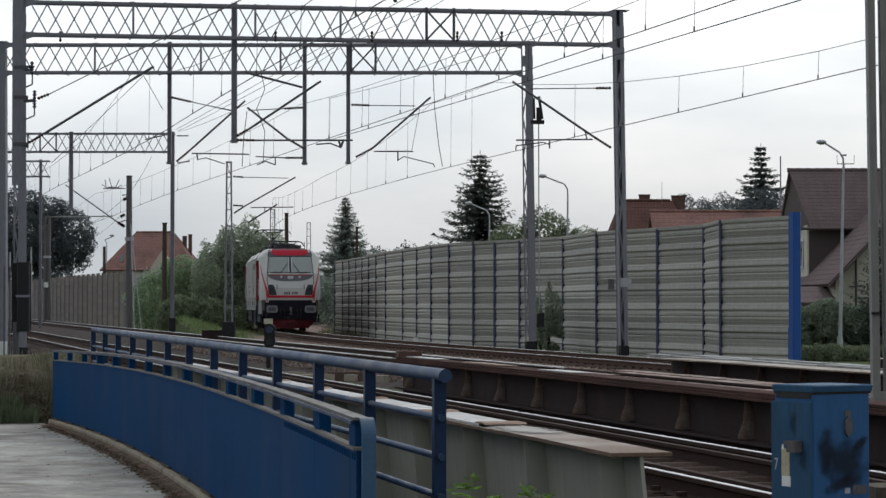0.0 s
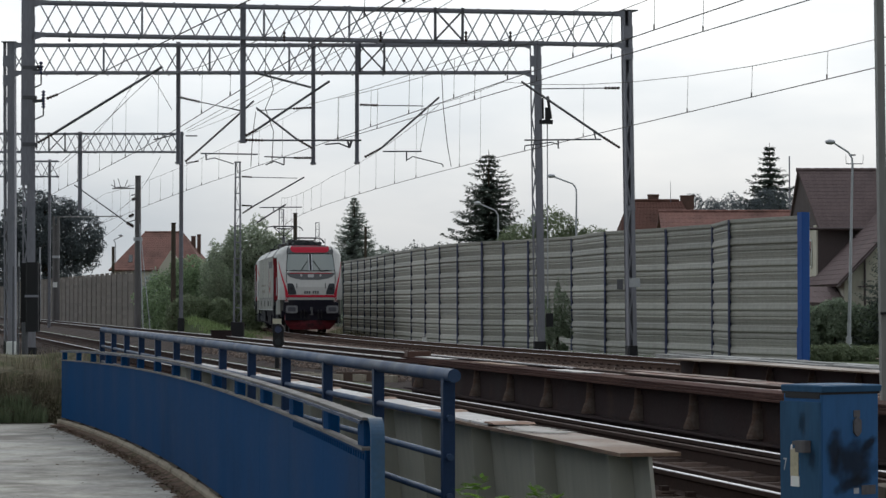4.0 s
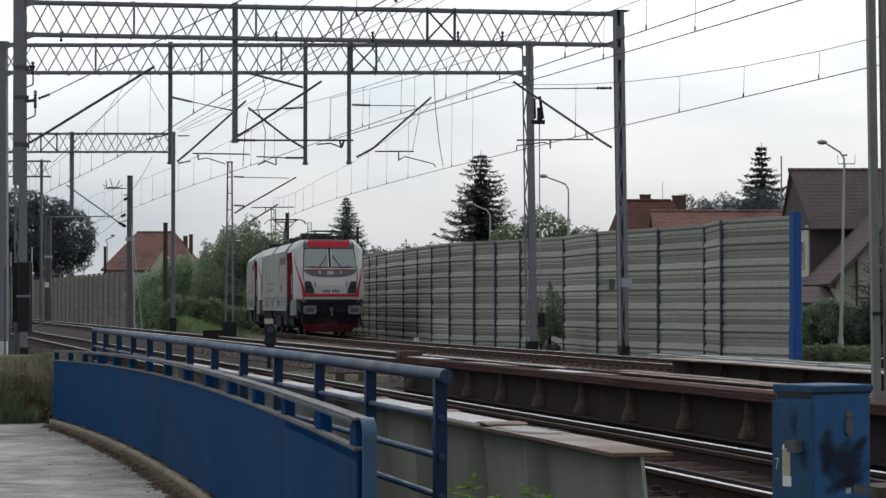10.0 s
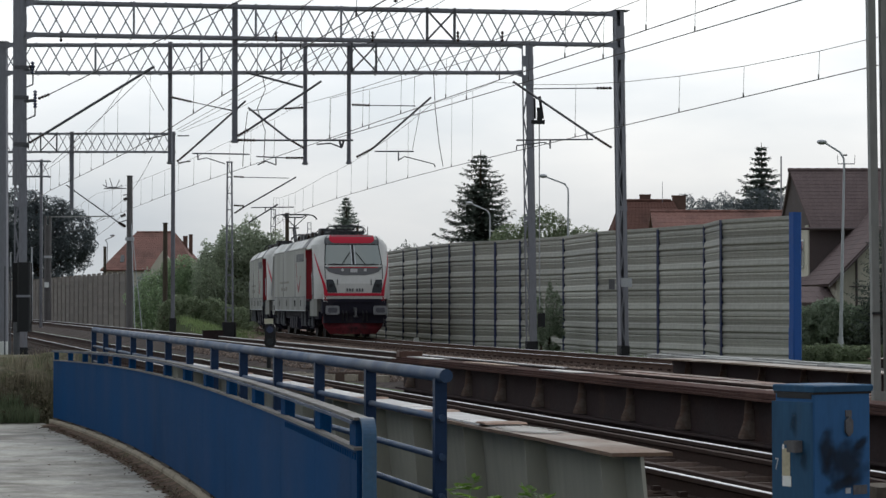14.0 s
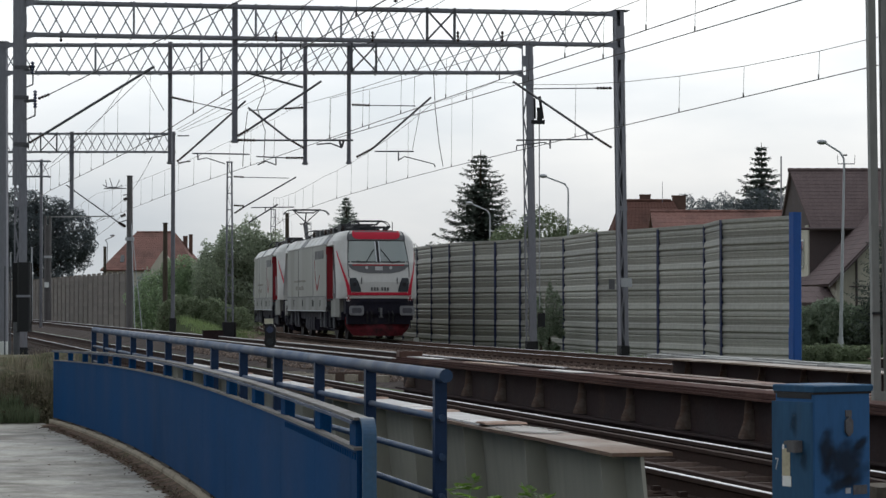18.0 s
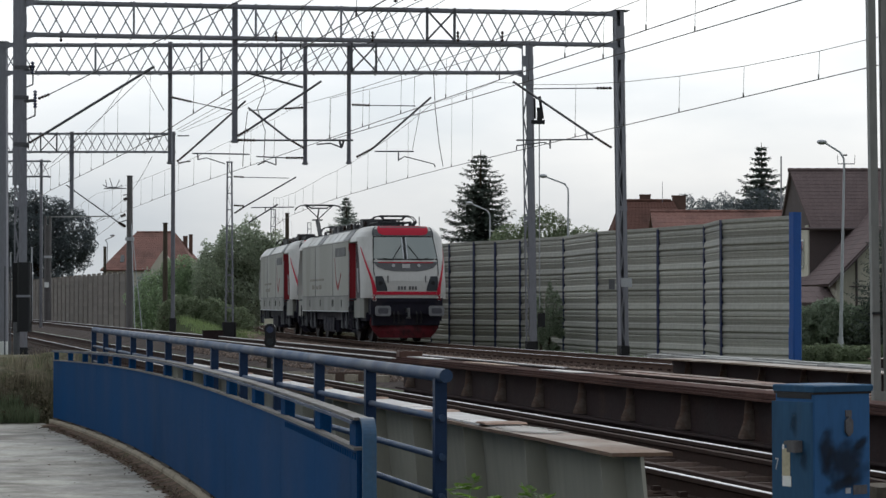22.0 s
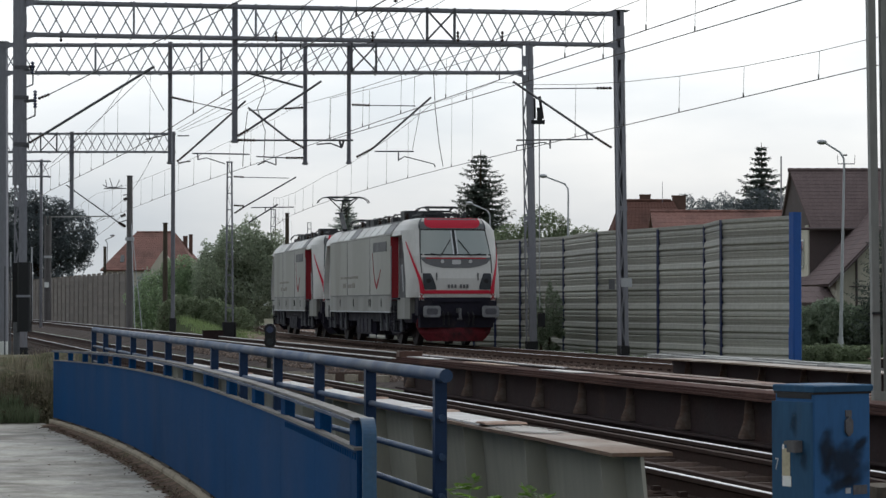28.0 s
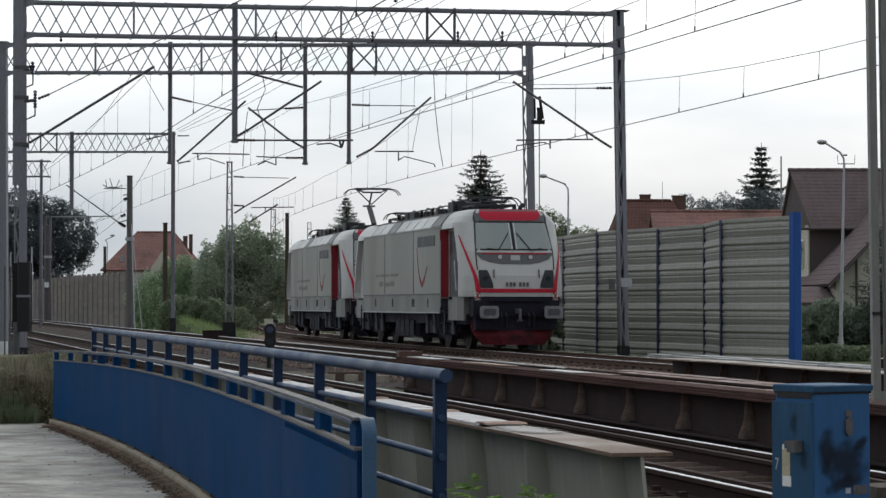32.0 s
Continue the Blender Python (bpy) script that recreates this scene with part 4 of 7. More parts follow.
def cab_outline(z):
    """Half outline of the cab at height z, from the side to the middle of the front: x, y."""
    def ease(pairs):
        for (a, va), (b, vb) in zip(pairs, pairs[1:]):
            if z <= b:
                k = max(0, (z - a) / (b - a))
                return va + (vb - va) * k
        return pairs[-1][1]
    ws = ease(((1.2, 1.49), (3.2, 1.49), (3.45, 1.40), (3.62, 1.28), (3.76, 1.12), (3.80, 1.02)))
    wf = ease(((1.2, 1.04), (1.6, 1.09), (2.3, 1.10), (2.66, 1.08), (3.45, 1.0), (3.62, 0.97), (3.76, 0.92), (3.80, 0.86)))
    uf = ease(((1.2, 0.60), (1.6, 0.56), (2.0, 0.60), (2.66, 0.84), (3.45, 1.32), (3.62, 1.40), (3.76, 1.48), (3.80, 1.55)))
    wc = min(CAB_HALF, ws - 0.004)
    rear = DOOR_DEPTH if z < LINTEL else ws
    # the corner between side and front is a smooth bend
    bend = []
    p, q, r = Vector((wc, uf + 0.86)), Vector((wc - 0.01, uf + 0.12)), Vector((wf * 0.90, uf + 0.035))
    for i in range(9):
        k = i / 8
        bend.append(tuple(p * (1 - k) ** 2 + q * 2 * k * (1 - k) + r * k * k))
    return [(rear, DOOR_Y), (rear, uf + 0.94)] + bend + [(wf * 0.5, uf + 0.01), (0.0, uf)]


def cab_ring(z, out=0.0):
    half = cab_outline(z)
    ring = [(x, y) for x, y in half] + [(-x, y) for x, y in half[-2::-1]]
    return [(x * (1 + out / 1.2), y - out, z) for x, y in ring]


def front_patch(z0, z1, x0, x1, out, rows=4, cols=6):
    """A piece of skin that lies on the cab's front between two heights and two half-width shares."""
    def at(z, x):
        half = cab_outline(z)
        pts = [(-a, b) for a, b in half[2:]] + [(a, b) for a, b in half[-2:1:-1]]
        for (xa, ya), (xb, yb) in zip(pts, pts[1:]):
            if xa <= x <= xb:
                return ya + (yb - ya) * (x - xa) / (xb - xa)
        return pts[0][1]
    return at


FRONT = front_patch(0, 0, 0, 0, 0)


def skin(outline_rows, out=0.012, thick=0.012):
    """A thin plate on the cab's front: rows of (z, left x, right x)."""
    rows, back = [], []
    cols = 10
    for z, xa, xb in outline_rows:
        rows.append([(xa + (xb - xa) * i / cols, FRONT(z, xa + (xb - xa) * i / cols) - out, z) for i in range(cols + 1)])
    g = Geo()
    n = cols + 1
    pts = [p for r in rows for p in r]
    low = [(x, y + thick, z) for x, y, z in pts]
    m = len(rows)
    faces = [(i * n + j, i * n + j + 1, (i + 1) * n + j + 1, (i + 1) * n + j) for i in range(m - 1) for j in range(cols)]
    g.add(pts, faces, True)
    g.add(low, [f[::-1] for f in faces], True)
    edge = [j for j in range(n)] + [i * n + cols for i in range(1, m)] + [(m - 1) * n + j for j in range(cols - 1, -1, -1)] + [i * n for i in range(m - 2, 0, -1)]
    k = len(edge)
    g.add([pts[e] for e in edge] + [low[e] for e in edge], [(i, (i + 1) % k, k + (i + 1) % k, k + i) for i in range(k)])
    return g


LENGTH = 18.9


def mirror(geo, flip):
    """The same geometry turned round end for end where flip is true."""
    if flip:
        geo.v = [(-x, LENGTH - y, z) for x, y, z in geo.v]
    return geo


def build_engine(label, raised):
    t = thing("locomotive", label, "locomotive", group="coupled electric locomotives")
    # middle body: lower side, side wall, sloping roof edge, roof
    Y0, Y1 = DOOR_Y, LENGTH - DOOR_Y
    body = Geo()
    sec = [(1.485, 1.52), (1.49, 3.33), (1.455, 3.37), (1.15, 3.74), (0.7, 3.80), (-0.7, 3.80), (-1.15, 3.74), (-1.455, 3.37), (-1.49, 3.33), (-1.485, 1.52)]
    body.loft([[(x, y, z) for x, z in sec] for y in (Y0, Y1)])
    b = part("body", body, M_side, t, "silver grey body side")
    low = Geo()
    sec = [(1.45, 0.98), (1.49, 1.02), (1.488, 1.515), (-1.488, 1.515), (-1.49, 1.02), (-1.45, 0.98)]
    low.loft([[(x, y, z) for x, z in sec] for y in (Y0, Y1)])
    part("sill", low, M_loco_low, t, "mid grey lower band")
    for sx in (-1, 1):
        # thin rails and seams on the side walls
        part("side_rail", Geo().bar((sx * 1.5, Y0 + 0.1, 1.52), (sx * 1.5, Y1 - 0.1, 1.52), 0.02, 0.03), M_frame_grey, b)
        part("sill_edge", Geo().bar((sx * 1.492, Y0, 1.0), (sx * 1.492, Y1, 1.0), 0.02, 0.035), M_pale, b, "thin pale edge of the lower band")
        part("gutter", Geo().bar((sx * 1.485, Y0, 3.345), (sx * 1.485, Y1, 3.345), 0.03, 0.03), M_loco_low, b)
        for y in (7.2, 11.7):
            part("seam", Geo().box((sx * 1.4905, y, 2.43), (0.012, 0.03, 1.78)), M_frame_grey, b)
        for y in (5.35,):
            vent = Geo().box((sx * 1.492, y, 3.02), (0.02, 2.4, 0.30))
            for k in range(5):
                vent.box((sx * 1.505, y, 2.90 + k * 0.06), (0.018, 2.34, 0.02))
            part("vent_grille", vent, M_frame_grey, b)
        for y in (7.1, 7.35, 10.4, 13.2, 5.1):
            part("latch", Geo().box((sx * 1.494, y, 1.28), (0.02, 0.06, 0.24)), M_black, b)
        # grey lettering that cannot be read
        for y, z, ln, hh in ((9.8, 2.12, 0.5, 0.08), (10.5, 2.12, 0.7, 0.08), (11.3, 2.12, 0.5, 0.08), (12.1, 2.12, 0.8, 0.08), (12.9, 2.12, 0.4, 0.08), (10.5, 1.86, 0.6, 0.15), (11.35, 1.84, 0.8, 0.12), (12.3, 1.86, 0.6, 0.15)):
            part("lettering_bar", Geo().box((sx * 1.4895, y, z), (0.008, ln, hh)), M_letter, b)
        # a red tick mark
        tick = Geo()
        a = [(6.7, 2.85), (6.55, 2.4), (6.3, 2.0), (5.95, 1.76), (5.6, 1.98), (5.2, 2.3)]
        for i, (p, q) in enumerate(zip(a, a[1:])):
            tick.bar((sx * 1.494, p[0], p[1]), (sx * 1.494, q[0], q[1]), (0.015, 0.03, 0.09, 0.11, 0.04)[i], 0.01, (sx, 0, 0))
        part("red_mark", tick, M_red_door, b)
        # panels of the sloping roof edge
        y = Y0 + 0.15
        k = 0
        while y < Y1 - 0.4:
            ln = 1.2
            q = Geo().bar((sx * 1.315, y, 3.56), (sx * 1.315, y + ln, 3.56), 0.42, 0.016, (sx * 0.37, 0, 0.30))
            part("roof_panel", q, M_frame_grey if k in (0, 5, 9) else M_loco, b)
            y += 1.32
            k += 1
    for flip in (False, True):
        shell = Geo()
        zs = (1.44, 1.52, 1.6, 1.8, 2.0, 2.2, 2.4, 2.66, 3.05, 3.295, 3.305, 3.38, 3.45, 3.54, 3.62, 3.70, 3.76, 3.80)
        shell.loft([cab_ring(z) for z in zs], closed=False)
        top = cab_ring(3.80)
        shell.add(top, [tuple(range(len(top)))])
        bot = cab_ring(1.44)
        shell.add(bot, [tuple(range(len(bot)))])
        cab = part("cab", mirror(shell, flip), M_loco, t, "white rounded cab")
        low = [(1.39, 2.85), (1.39, 1.66), (1.30, 1.26), (-1.30, 1.26), (-1.39, 1.66), (-1.39, 2.85)]
        part("cab_skirt", mirror(Geo().loft([[(x, y, z) for x, y in low] for z in (0.80, 1.436)]), flip), M_loco_low, t, "grey cab skirt")
        part("windscreen_frame", mirror(skin([(2.68, -1.05, 1.05), (2.70, -1.06, 1.06), (3.45, -0.98, 0.98), (3.47, -0.97, 0.97)], 0.010), flip), M_black, cab, "black windscreen surround")
        for sx in (-1, 1):
            rows = [(2.16, 1.045), (2.3, 1.062), (2.66, 1.062), (3.05, 1.03), (3.45, 0.99), (3.6, 0.985)]
            part("front_seam", mirror(skin([(z, sx * x - 0.012, sx * x + 0.012) for z, x in rows], 0.020), flip), M_black, cab)
        part("centre_pillar", mirror(skin([(2.70, -0.03, 0.03), (3.44, -0.03, 0.03)], 0.034), flip), M_black, cab)
        for sx in (-1, 1):
            part("pillar_trim", mirror(skin([(2.71, sx * 0.062 - 0.02, sx * 0.062 + 0.02), (3.43, sx * 0.062 - 0.02, sx * 0.062 + 0.02)], 0.032), flip), M_pale, cab)
            xs = [(2.72, 0.05, 1.045), (3.43, 0.05, 0.965)]
            rows = [(z, (c if sx > 0 else -d), (d if sx > 0 else -c)) for z, c, d in xs]
            part("windscreen", mirror(skin(rows, 0.022), flip), M_screen, cab, "grey windscreen pane with the sky's reflection in its colour")
            part("wiper", mirror(Geo().bar((sx * 0.45, FRONT(2.7, 0.45) - 0.05, 2.68), (sx * 0.12, FRONT(3.15, 0.12) - 0.05, 3.15), 0.018, 0.02)
                                 .bar((sx * 0.45, FRONT(2.7, 0.45) - 0.05, 2.68), (sx * 0.75, FRONT(2.74, 0.7) - 0.05, 2.74), 0.02, 0.02), flip), M_black, cab)
            # smoked lamp units
            rows = [(1.67, 0.66, 0.97), (1.70, 0.64, 1.00), (1.80, 0.66, 1.015), (2.0, 0.73, 1.03), (2.12, 0.78, 1.03), (2.15, 0.80, 1.01)]
            rows = [(z, (c if sx > 0 else -d), (d if sx > 0 else -c)) for z, c, d in rows]
            hl = part("headlight", mirror(skin(rows, 0.02), flip), M_lamp, cab, "smoked lamp unit")
            part("lamp_lens", mirror(Geo().tube((sx * 0.86, FRONT(1.92, 0.86) - 0.012, 1.92), (sx * 0.86, FRONT(1.92, 0.86) - 0.026, 1.92), 0.075, 12), flip), M_black, hl)
            part("marker_light", mirror(Geo().tube((sx * 0.42, FRONT(2.5, 0.4) - 0.0, 2.5), (sx * 0.42, FRONT(2.5, 0.4) - 0.05, 2.5), 0.055, 12), flip), M_lens, cab)
            # red swoosh down the cab's edge, then along the side
            rows = [(z, (c - w, c + w) if sx > 0 else (-c - w, -c + w)) for z, c, w in ((1.545, 1.03, 0.06), (1.58, 1.04, 0.075), (1.66, 1.055, 0.065), (1.78, 1.075, 0.052), (1.92, 1.105, 0.045), (2.08, 1.145, 0.038), (2.25, 1.195, 0.030), (2.45, 1.25, 0.022), (2.67, 1.30, 0.017), (2.9, 1.34, 0.012), (3.1, 1.365, 0.007))]
            sw = skin([(z, a, c) for z, (a, c) in rows], 0.035, 0.05)
            part("red_swoosh", mirror(sw, flip), M_red, cab, "red stripe")
            part("wing_mirror_camera", mirror(Geo().box((sx * 0.62, FRONT(2.1, 0.62) - 0.03, 2.05), (0.03, 0.05, 0.22)), flip), M_frame_grey, cab)
            mark = Geo()
            mark.box((sx * 1.07, 0.63, 1.46), (0.15, 0.02, 0.24))
            sg = part("sign_plate", mirror(mark, flip), M_white_paint, cab, "small white sign plate")
            cross = Geo().bar((sx * 1.07 - 0.05, 0.616, 1.38), (sx * 1.07 + 0.05, 0.616, 1.54), 0.03, 0.01, (0, 1, 0)).bar((sx * 1.07 + 0.05, 0.614, 1.38), (sx * 1.07 - 0.05, 0.614, 1.54), 0.03, 0.01, (0, 1, 0))
            part("sign_mark", mirror(cross, flip), M_red_door, sg)
        part("red_cap", mirror(skin([(3.50, -0.62, 0.62), (3.515, -0.71, 0.71), (3.54, -0.77, 0.77), (3.59, -0.82, 0.82), (3.66, -0.84, 0.84), (3.74, -0.83, 0.83), (3.80, -0.80, 0.80)], 0.026, 0.02), flip), M_red, cab, "bright red panel above the windscreen")
        part("cap_surround", mirror(skin([(3.475, -1.02, 1.02), (3.54, -1.02, 1.02), (3.62, -1.01, 1.01), (3.70, -0.98, 0.98), (3.76, -0.94, 0.94), (3.79, -0.90, 0.90)], 0.02), flip), M_frame_grey, cab)
        grille = skin([(2.31, -0.4, 0.4), (2.36, -0.7, 0.7), (2.44, -0.92, 0.92), (2.54, -1.02, 1.02), (2.62, -1.05, 1.05)], 0.014)
        part("light_band", mirror(grille, flip), M_frame_grey, cab, "dark crescent with lamps under the windscreen")
        part("band_stripe", mirror(skin([(2.575, -0.90, 0.90), (2.615, -0.91, 0.91)], 0.024), flip), M_red_door, cab)
        part("top_lamp", mirror(Geo().box((0, FRONT(2.48, 0) - 0.02, 2.48), (0.26, 0.04, 0.13)), flip), M_lens, cab)
        part("red_stripe", mirror(skin([(1.545, -1.08, 1.08), (1.60, -1.10, 1.10), (1.65, -1.10, 1.10)], 0.016), flip), M_red, cab, "red stripe across the nose")
        for k in range(6):
            part("number_bar", mirror(Geo().box((-0.27 + k * 0.10 + (0.06 if k > 2 else 0), 0.555, 1.765), (0.06, 0.02, 0.11)), flip), M_frame_grey, cab)
        # under the cab: beam, buffers, coupling, plough
        beam = part("buffer_beam", mirror(Geo().box((0, 0.87, 1.17), (2.36, 0.5, 0.53)).box((0, 0.95, 0.75), (2.2, 0.5, 0.4)).box((0, 0.60, 1.36), (1.5, 0.06, 0.10)), flip), M_under, t)
        for sx in (-1, 1):
            bf = part("buffer", mirror(Geo().tube((sx * 0.875, 0.6, 1.025), (sx * 0.875, 0.06, 1.025), 0.13, 14).tube((sx * 0.875, 0.6, 1.025), (sx * 0.875, 0.35, 1.025), 0.18, 14), flip), M_under, beam)
            part("buffer_head", mirror(Geo().chamfer((sx * 0.875, 0.035, 1.025), (0.50, 0.33, 0.06), 0.05, Euler((radians(90), 0, 0)).to_matrix()), flip), M_head, bf, "pale grey buffer head")
            part("buffer_face", mirror(Geo().chamfer((sx * 0.875, 0.002, 1.025), (0.34, 0.18, 0.012), 0.04, Euler((radians(90), 0, 0)).to_matrix()), flip), M_greased, bf, "dark greased buffer face")
            for k in range(2):
                part("brake_hose", mirror(Geo().path([(sx * (0.3 + 0.14 * k), 0.58, 1.0), (sx * (0.31 + 0.14 * k), 0.42, 0.9), (sx * (0.30 + 0.14 * k), 0.46, 0.62)], 0.025), flip), M_black, beam)
            part("steps", mirror(Geo().box((sx * 1.36, 3.17, 1.05), (0.25, 0.5, 0.03)).box((sx * 1.36, 3.17, 0.72), (0.25, 0.5, 0.03)).box((sx * 1.36, 3.17, 0.42), (0.25, 0.5, 0.03)).box((sx * 1.45, 2.92, 0.8), (0.03, 0.04, 0.8)).box((sx * 1.45, 3.42, 0.8), (0.03, 0.04, 0.8)), flip), M_under, t)
            # the cab door stands back in a recess whose rear jamb is red
            door = part("cab_door", mirror(Geo().box((sx * (DOOR_DEPTH + 0.012), 2.78, 2.28), (0.02, 0.95, 1.92)), flip), M_recess, t, "grey cab door in its recess")
            part("door_jamb", mirror(Geo().box((sx * (DOOR_DEPTH + 0.123), DOOR_Y - 0.013, 2.32), (0.242, 0.02, 1.92)), flip), M_red_door, door, "dark red jamb beside the door")
            part("jamb_foot", mirror(Geo().box((sx * (DOOR_DEPTH + 0.123), DOOR_Y - 0.013, 1.21), (0.242, 0.02, 0.29)), flip), M_recess, door)
            part("door_sill", mirror(Geo().box((sx * (DOOR_DEPTH + 0.10), 2.9, 1.405), (0.24, 1.1, 0.05)), flip), M_under, door)
            part("door_handrail", mirror(Geo().tube((sx * 1.475, DOOR_Y - 0.05, 1.15), (sx * 1.475, DOOR_Y - 0.05, 3.0), 0.014, 8), flip), M_pale, door)
            part("door_handrail", mirror(Geo().tube((sx * (CAB_HALF + 0.035), 1.62, 1.62), (sx * (CAB_HALF + 0.03), 1.86, 2.42), 0.018, 8), flip), M_pale, door)
            part("cab_window", mirror(Geo().box((sx * (DOOR_DEPTH + 0.02), 2.88, 2.94), (0.02, 0.62, 0.56)), flip), M_lamp, door)
        hook = Geo().box((0, 0.42, 1.05), (0.09, 0.4, 0.14)).tube((0, 0.25, 1.1), (0, 0.2, 0.82), 0.04).tube((-0.07, 0.25, 0.8), (0.07, 0.25, 0.8), 0.03)
        part("coupling_hook", mirror(hook, flip), M_frame_grey, beam)
        pl = Geo()
        px = (-1.05, -0.85, -0.45, 0, 0.45, 0.85, 1.05)
        pl.loft([[(x * k, 0.62 + 0.30 * abs(x) ** 2 + (0.0 if z < 0.4 else 0.10), z) for x in px] + [(x * k, 0.74 + 0.30 * abs(x) ** 2 + (0.0 if z < 0.4 else 0.10), z) for x in px[::-1]]
                 for z, k in ((0.15, 0.80), (0.38, 1.0), (0.60, 1.08), (0.80, 1.06))])
        # All but the leading plough are painted dark, for the shade between the engines.
        part("snow_plough", mirror(pl, flip), M_under if flip or raised else M_red_dark, t, "snow plough, its shade put into dark paint" if flip or raised else "dirty red snow plough")
    # underframe and bogies
    part("underframe", Geo().box((0, LENGTH / 2, 0.83), (2.5, 16.6, 0.28)).box((0, LENGTH / 2, 0.55), (1.2, 15.0, 0.32)).box((0, LENGTH / 2, 0.42), (1.26, 15.6, 0.36)), M_under, t)
    tank = Geo().chamfer((0, LENGTH / 2, 0.55), (2.5, 3.0, 0.55), 0.1)
    for sx in (-1, 1):
        for k in range(4):
            tank.box((sx * 1.28, LENGTH / 2 - 1.1 + 0.72 * k, 0.55), (0.06, 0.6, 0.44))
    part("equipment_box", tank, M_under, t)
    wheels = []
    for yb in (4.23, LENGTH - 4.23):
        fr = Geo()
        for sx in (-1, 1):
            fr.prism([(yb - 1.95, 0.52), (yb - 1.7, 0.78), (yb - 0.6, 0.62), (yb + 0.6, 0.62), (yb + 1.7, 0.78), (yb + 1.95, 0.52), (yb + 1.2, 0.42), (yb + 0.5, 0.34), (yb - 0.5, 0.34),
                      (yb - 1.2, 0.42)], "x", sx * 0.98, sx * 1.16)
            for w in (-1.3, 1.3):
                fr.box((sx * 1.2, yb + w, 0.6), (0.2, 0.42, 0.34)).tube((sx * 1.2, yb + w - 0.34, 0.6), (sx * 1.2, yb + w - 0.34, 0.95), 0.1)
                fr.tube((sx * 1.2, yb + w + 0.34, 0.6), (sx * 1.2, yb + w + 0.34, 0.95), 0.1)
            fr.tube((sx * 1.2, yb - 0.3, 0.55), (sx * 1.2, yb - 0.3, 0.98), 0.14).tube((sx * 1.2, yb + 0.3, 0.55), (sx * 1.2, yb + 0.3, 0.98), 0.14)
        bogie = part("bogie", fr, M_under, t, "dark bogie frame")
        for sx in (-1, 1):
            for w in (-1.75, -0.72, 0.72, 1.75):
                part("damper", Geo().tube((sx * 1.30, yb + w, 0.50), (sx * 1.32, yb + w + 0.05, 0.97), 0.045, 8).tube((sx * 1.30, yb + w, 0.42), (sx * 1.31, yb + w + 0.02, 0.66), 0.065, 8), M_buffer, bogie, "grey damper")
        for w in (-1.3, 1.3):
            ax = Geo().tube((-1.0, 0, 0), (1.0, 0, 0), 0.09)
            for sx in (-1, 1):
                ax.tube((sx * 0.69, 0, 0), (sx * 0.82, 0, 0), 0.625, 24).tube((sx * 0.66, 0, 0), (sx * 0.69, 0, 0), 0.655, 24)
                for k in range(4):
                    a = k * math.pi / 2
                    ax.tube((sx * 0.82, 0.33 * math.cos(a), 0.33 * math.sin(a)), (sx * 0.835, 0.33 * math.cos(a), 0.33 * math.sin(a)), 0.07, 8)
            wh = part("wheelset", ax, M_wheel, bogie, "worn steel wheels on an axle")
            wh.matrix_basis = pose(0, yb + w, 0.625)
            wheels.append(wh)
    # roof equipment
    roof = part("roof_walkway", Geo().box((0, LENGTH / 2, 3.83), (1.5, 13.5, 0.05)), M_frame_grey, t)
    for y, x, w, d, h in ((6.3, 0.3, 0.7, 0.7, 0.24), (7.9, -0.2, 0.9, 0.5, 0.18), (9.3, 0.35, 0.5, 0.9, 0.22), (11.4, -0.3, 0.8, 0.8, 0.20), (13.1, 0.2, 0.9, 0.6, 0.16), (5.75, -0.35, 0.7, 0.8, 0.30), (7.1, 0.1, 0.5, 0.5, 0.2), (10.4, 0.0, 1.0, 0.7, 0.2), (12.3, -0.5, 0.4, 0.6, 0.24)):
        part("roof_box", Geo().chamfer((x, y, 3.86 + h / 2), (w, d, h), 0.06), M_roof_dark, roof)
    for y in (5.4, 8.6, 10.3, 13.8):
        for x in (-0.62, 0.55):
            ins = Geo().lathe((x, y, 3.85), (x, y, 4.08), (0.04, 0.085, 0.04, 0.085, 0.04, 0.085, 0.04, 0.08, 0.035))
            part("roof_insulator", ins, M_insul, roof)
    for x in (-0.62, 0.55):
        pts = []
        for i, y in enumerate((5.4, 6.1, 6.9, 7.8, 8.6, 9.5, 10.3, 11.3, 12.2, 13.0, 13.8)):
            pts.append((x, y, 4.09 if i % 2 == 0 else 4.06))
        part("busbar", Geo().path(pts, 0.02), M_roof_dark, roof)
    for y in (5.9, 8.1, 9.9, 12.0):
        for x in (-0.5, 0.35):
            loop = [(x, y + 0.55 * math.cos(math.pi * k / 6), 3.9 + 0.24 * math.sin(math.pi * k / 6)) for k in range(7)]
            part("roof_cable", Geo().path(loop, 0.022, 6), M_roof_dark, roof, "looped roof cable")
    for y, yy in ((2.25, 1), (LENGTH - 2.25, -1)):
        part("horn", Geo().tube((0.5, y, 3.93), (0.5, y - 0.3 * yy, 3.93), 0.03, 8, 0.07).box((0.5, y, 3.86), (0.1, 0.1, 0.12)), M_roof_dark, roof)
        part("aerial", Geo().tube((0.75, y + 0.3 * yy, 3.82), (0.75, y + 0.3 * yy, 4.15), 0.015), M_black, roof)
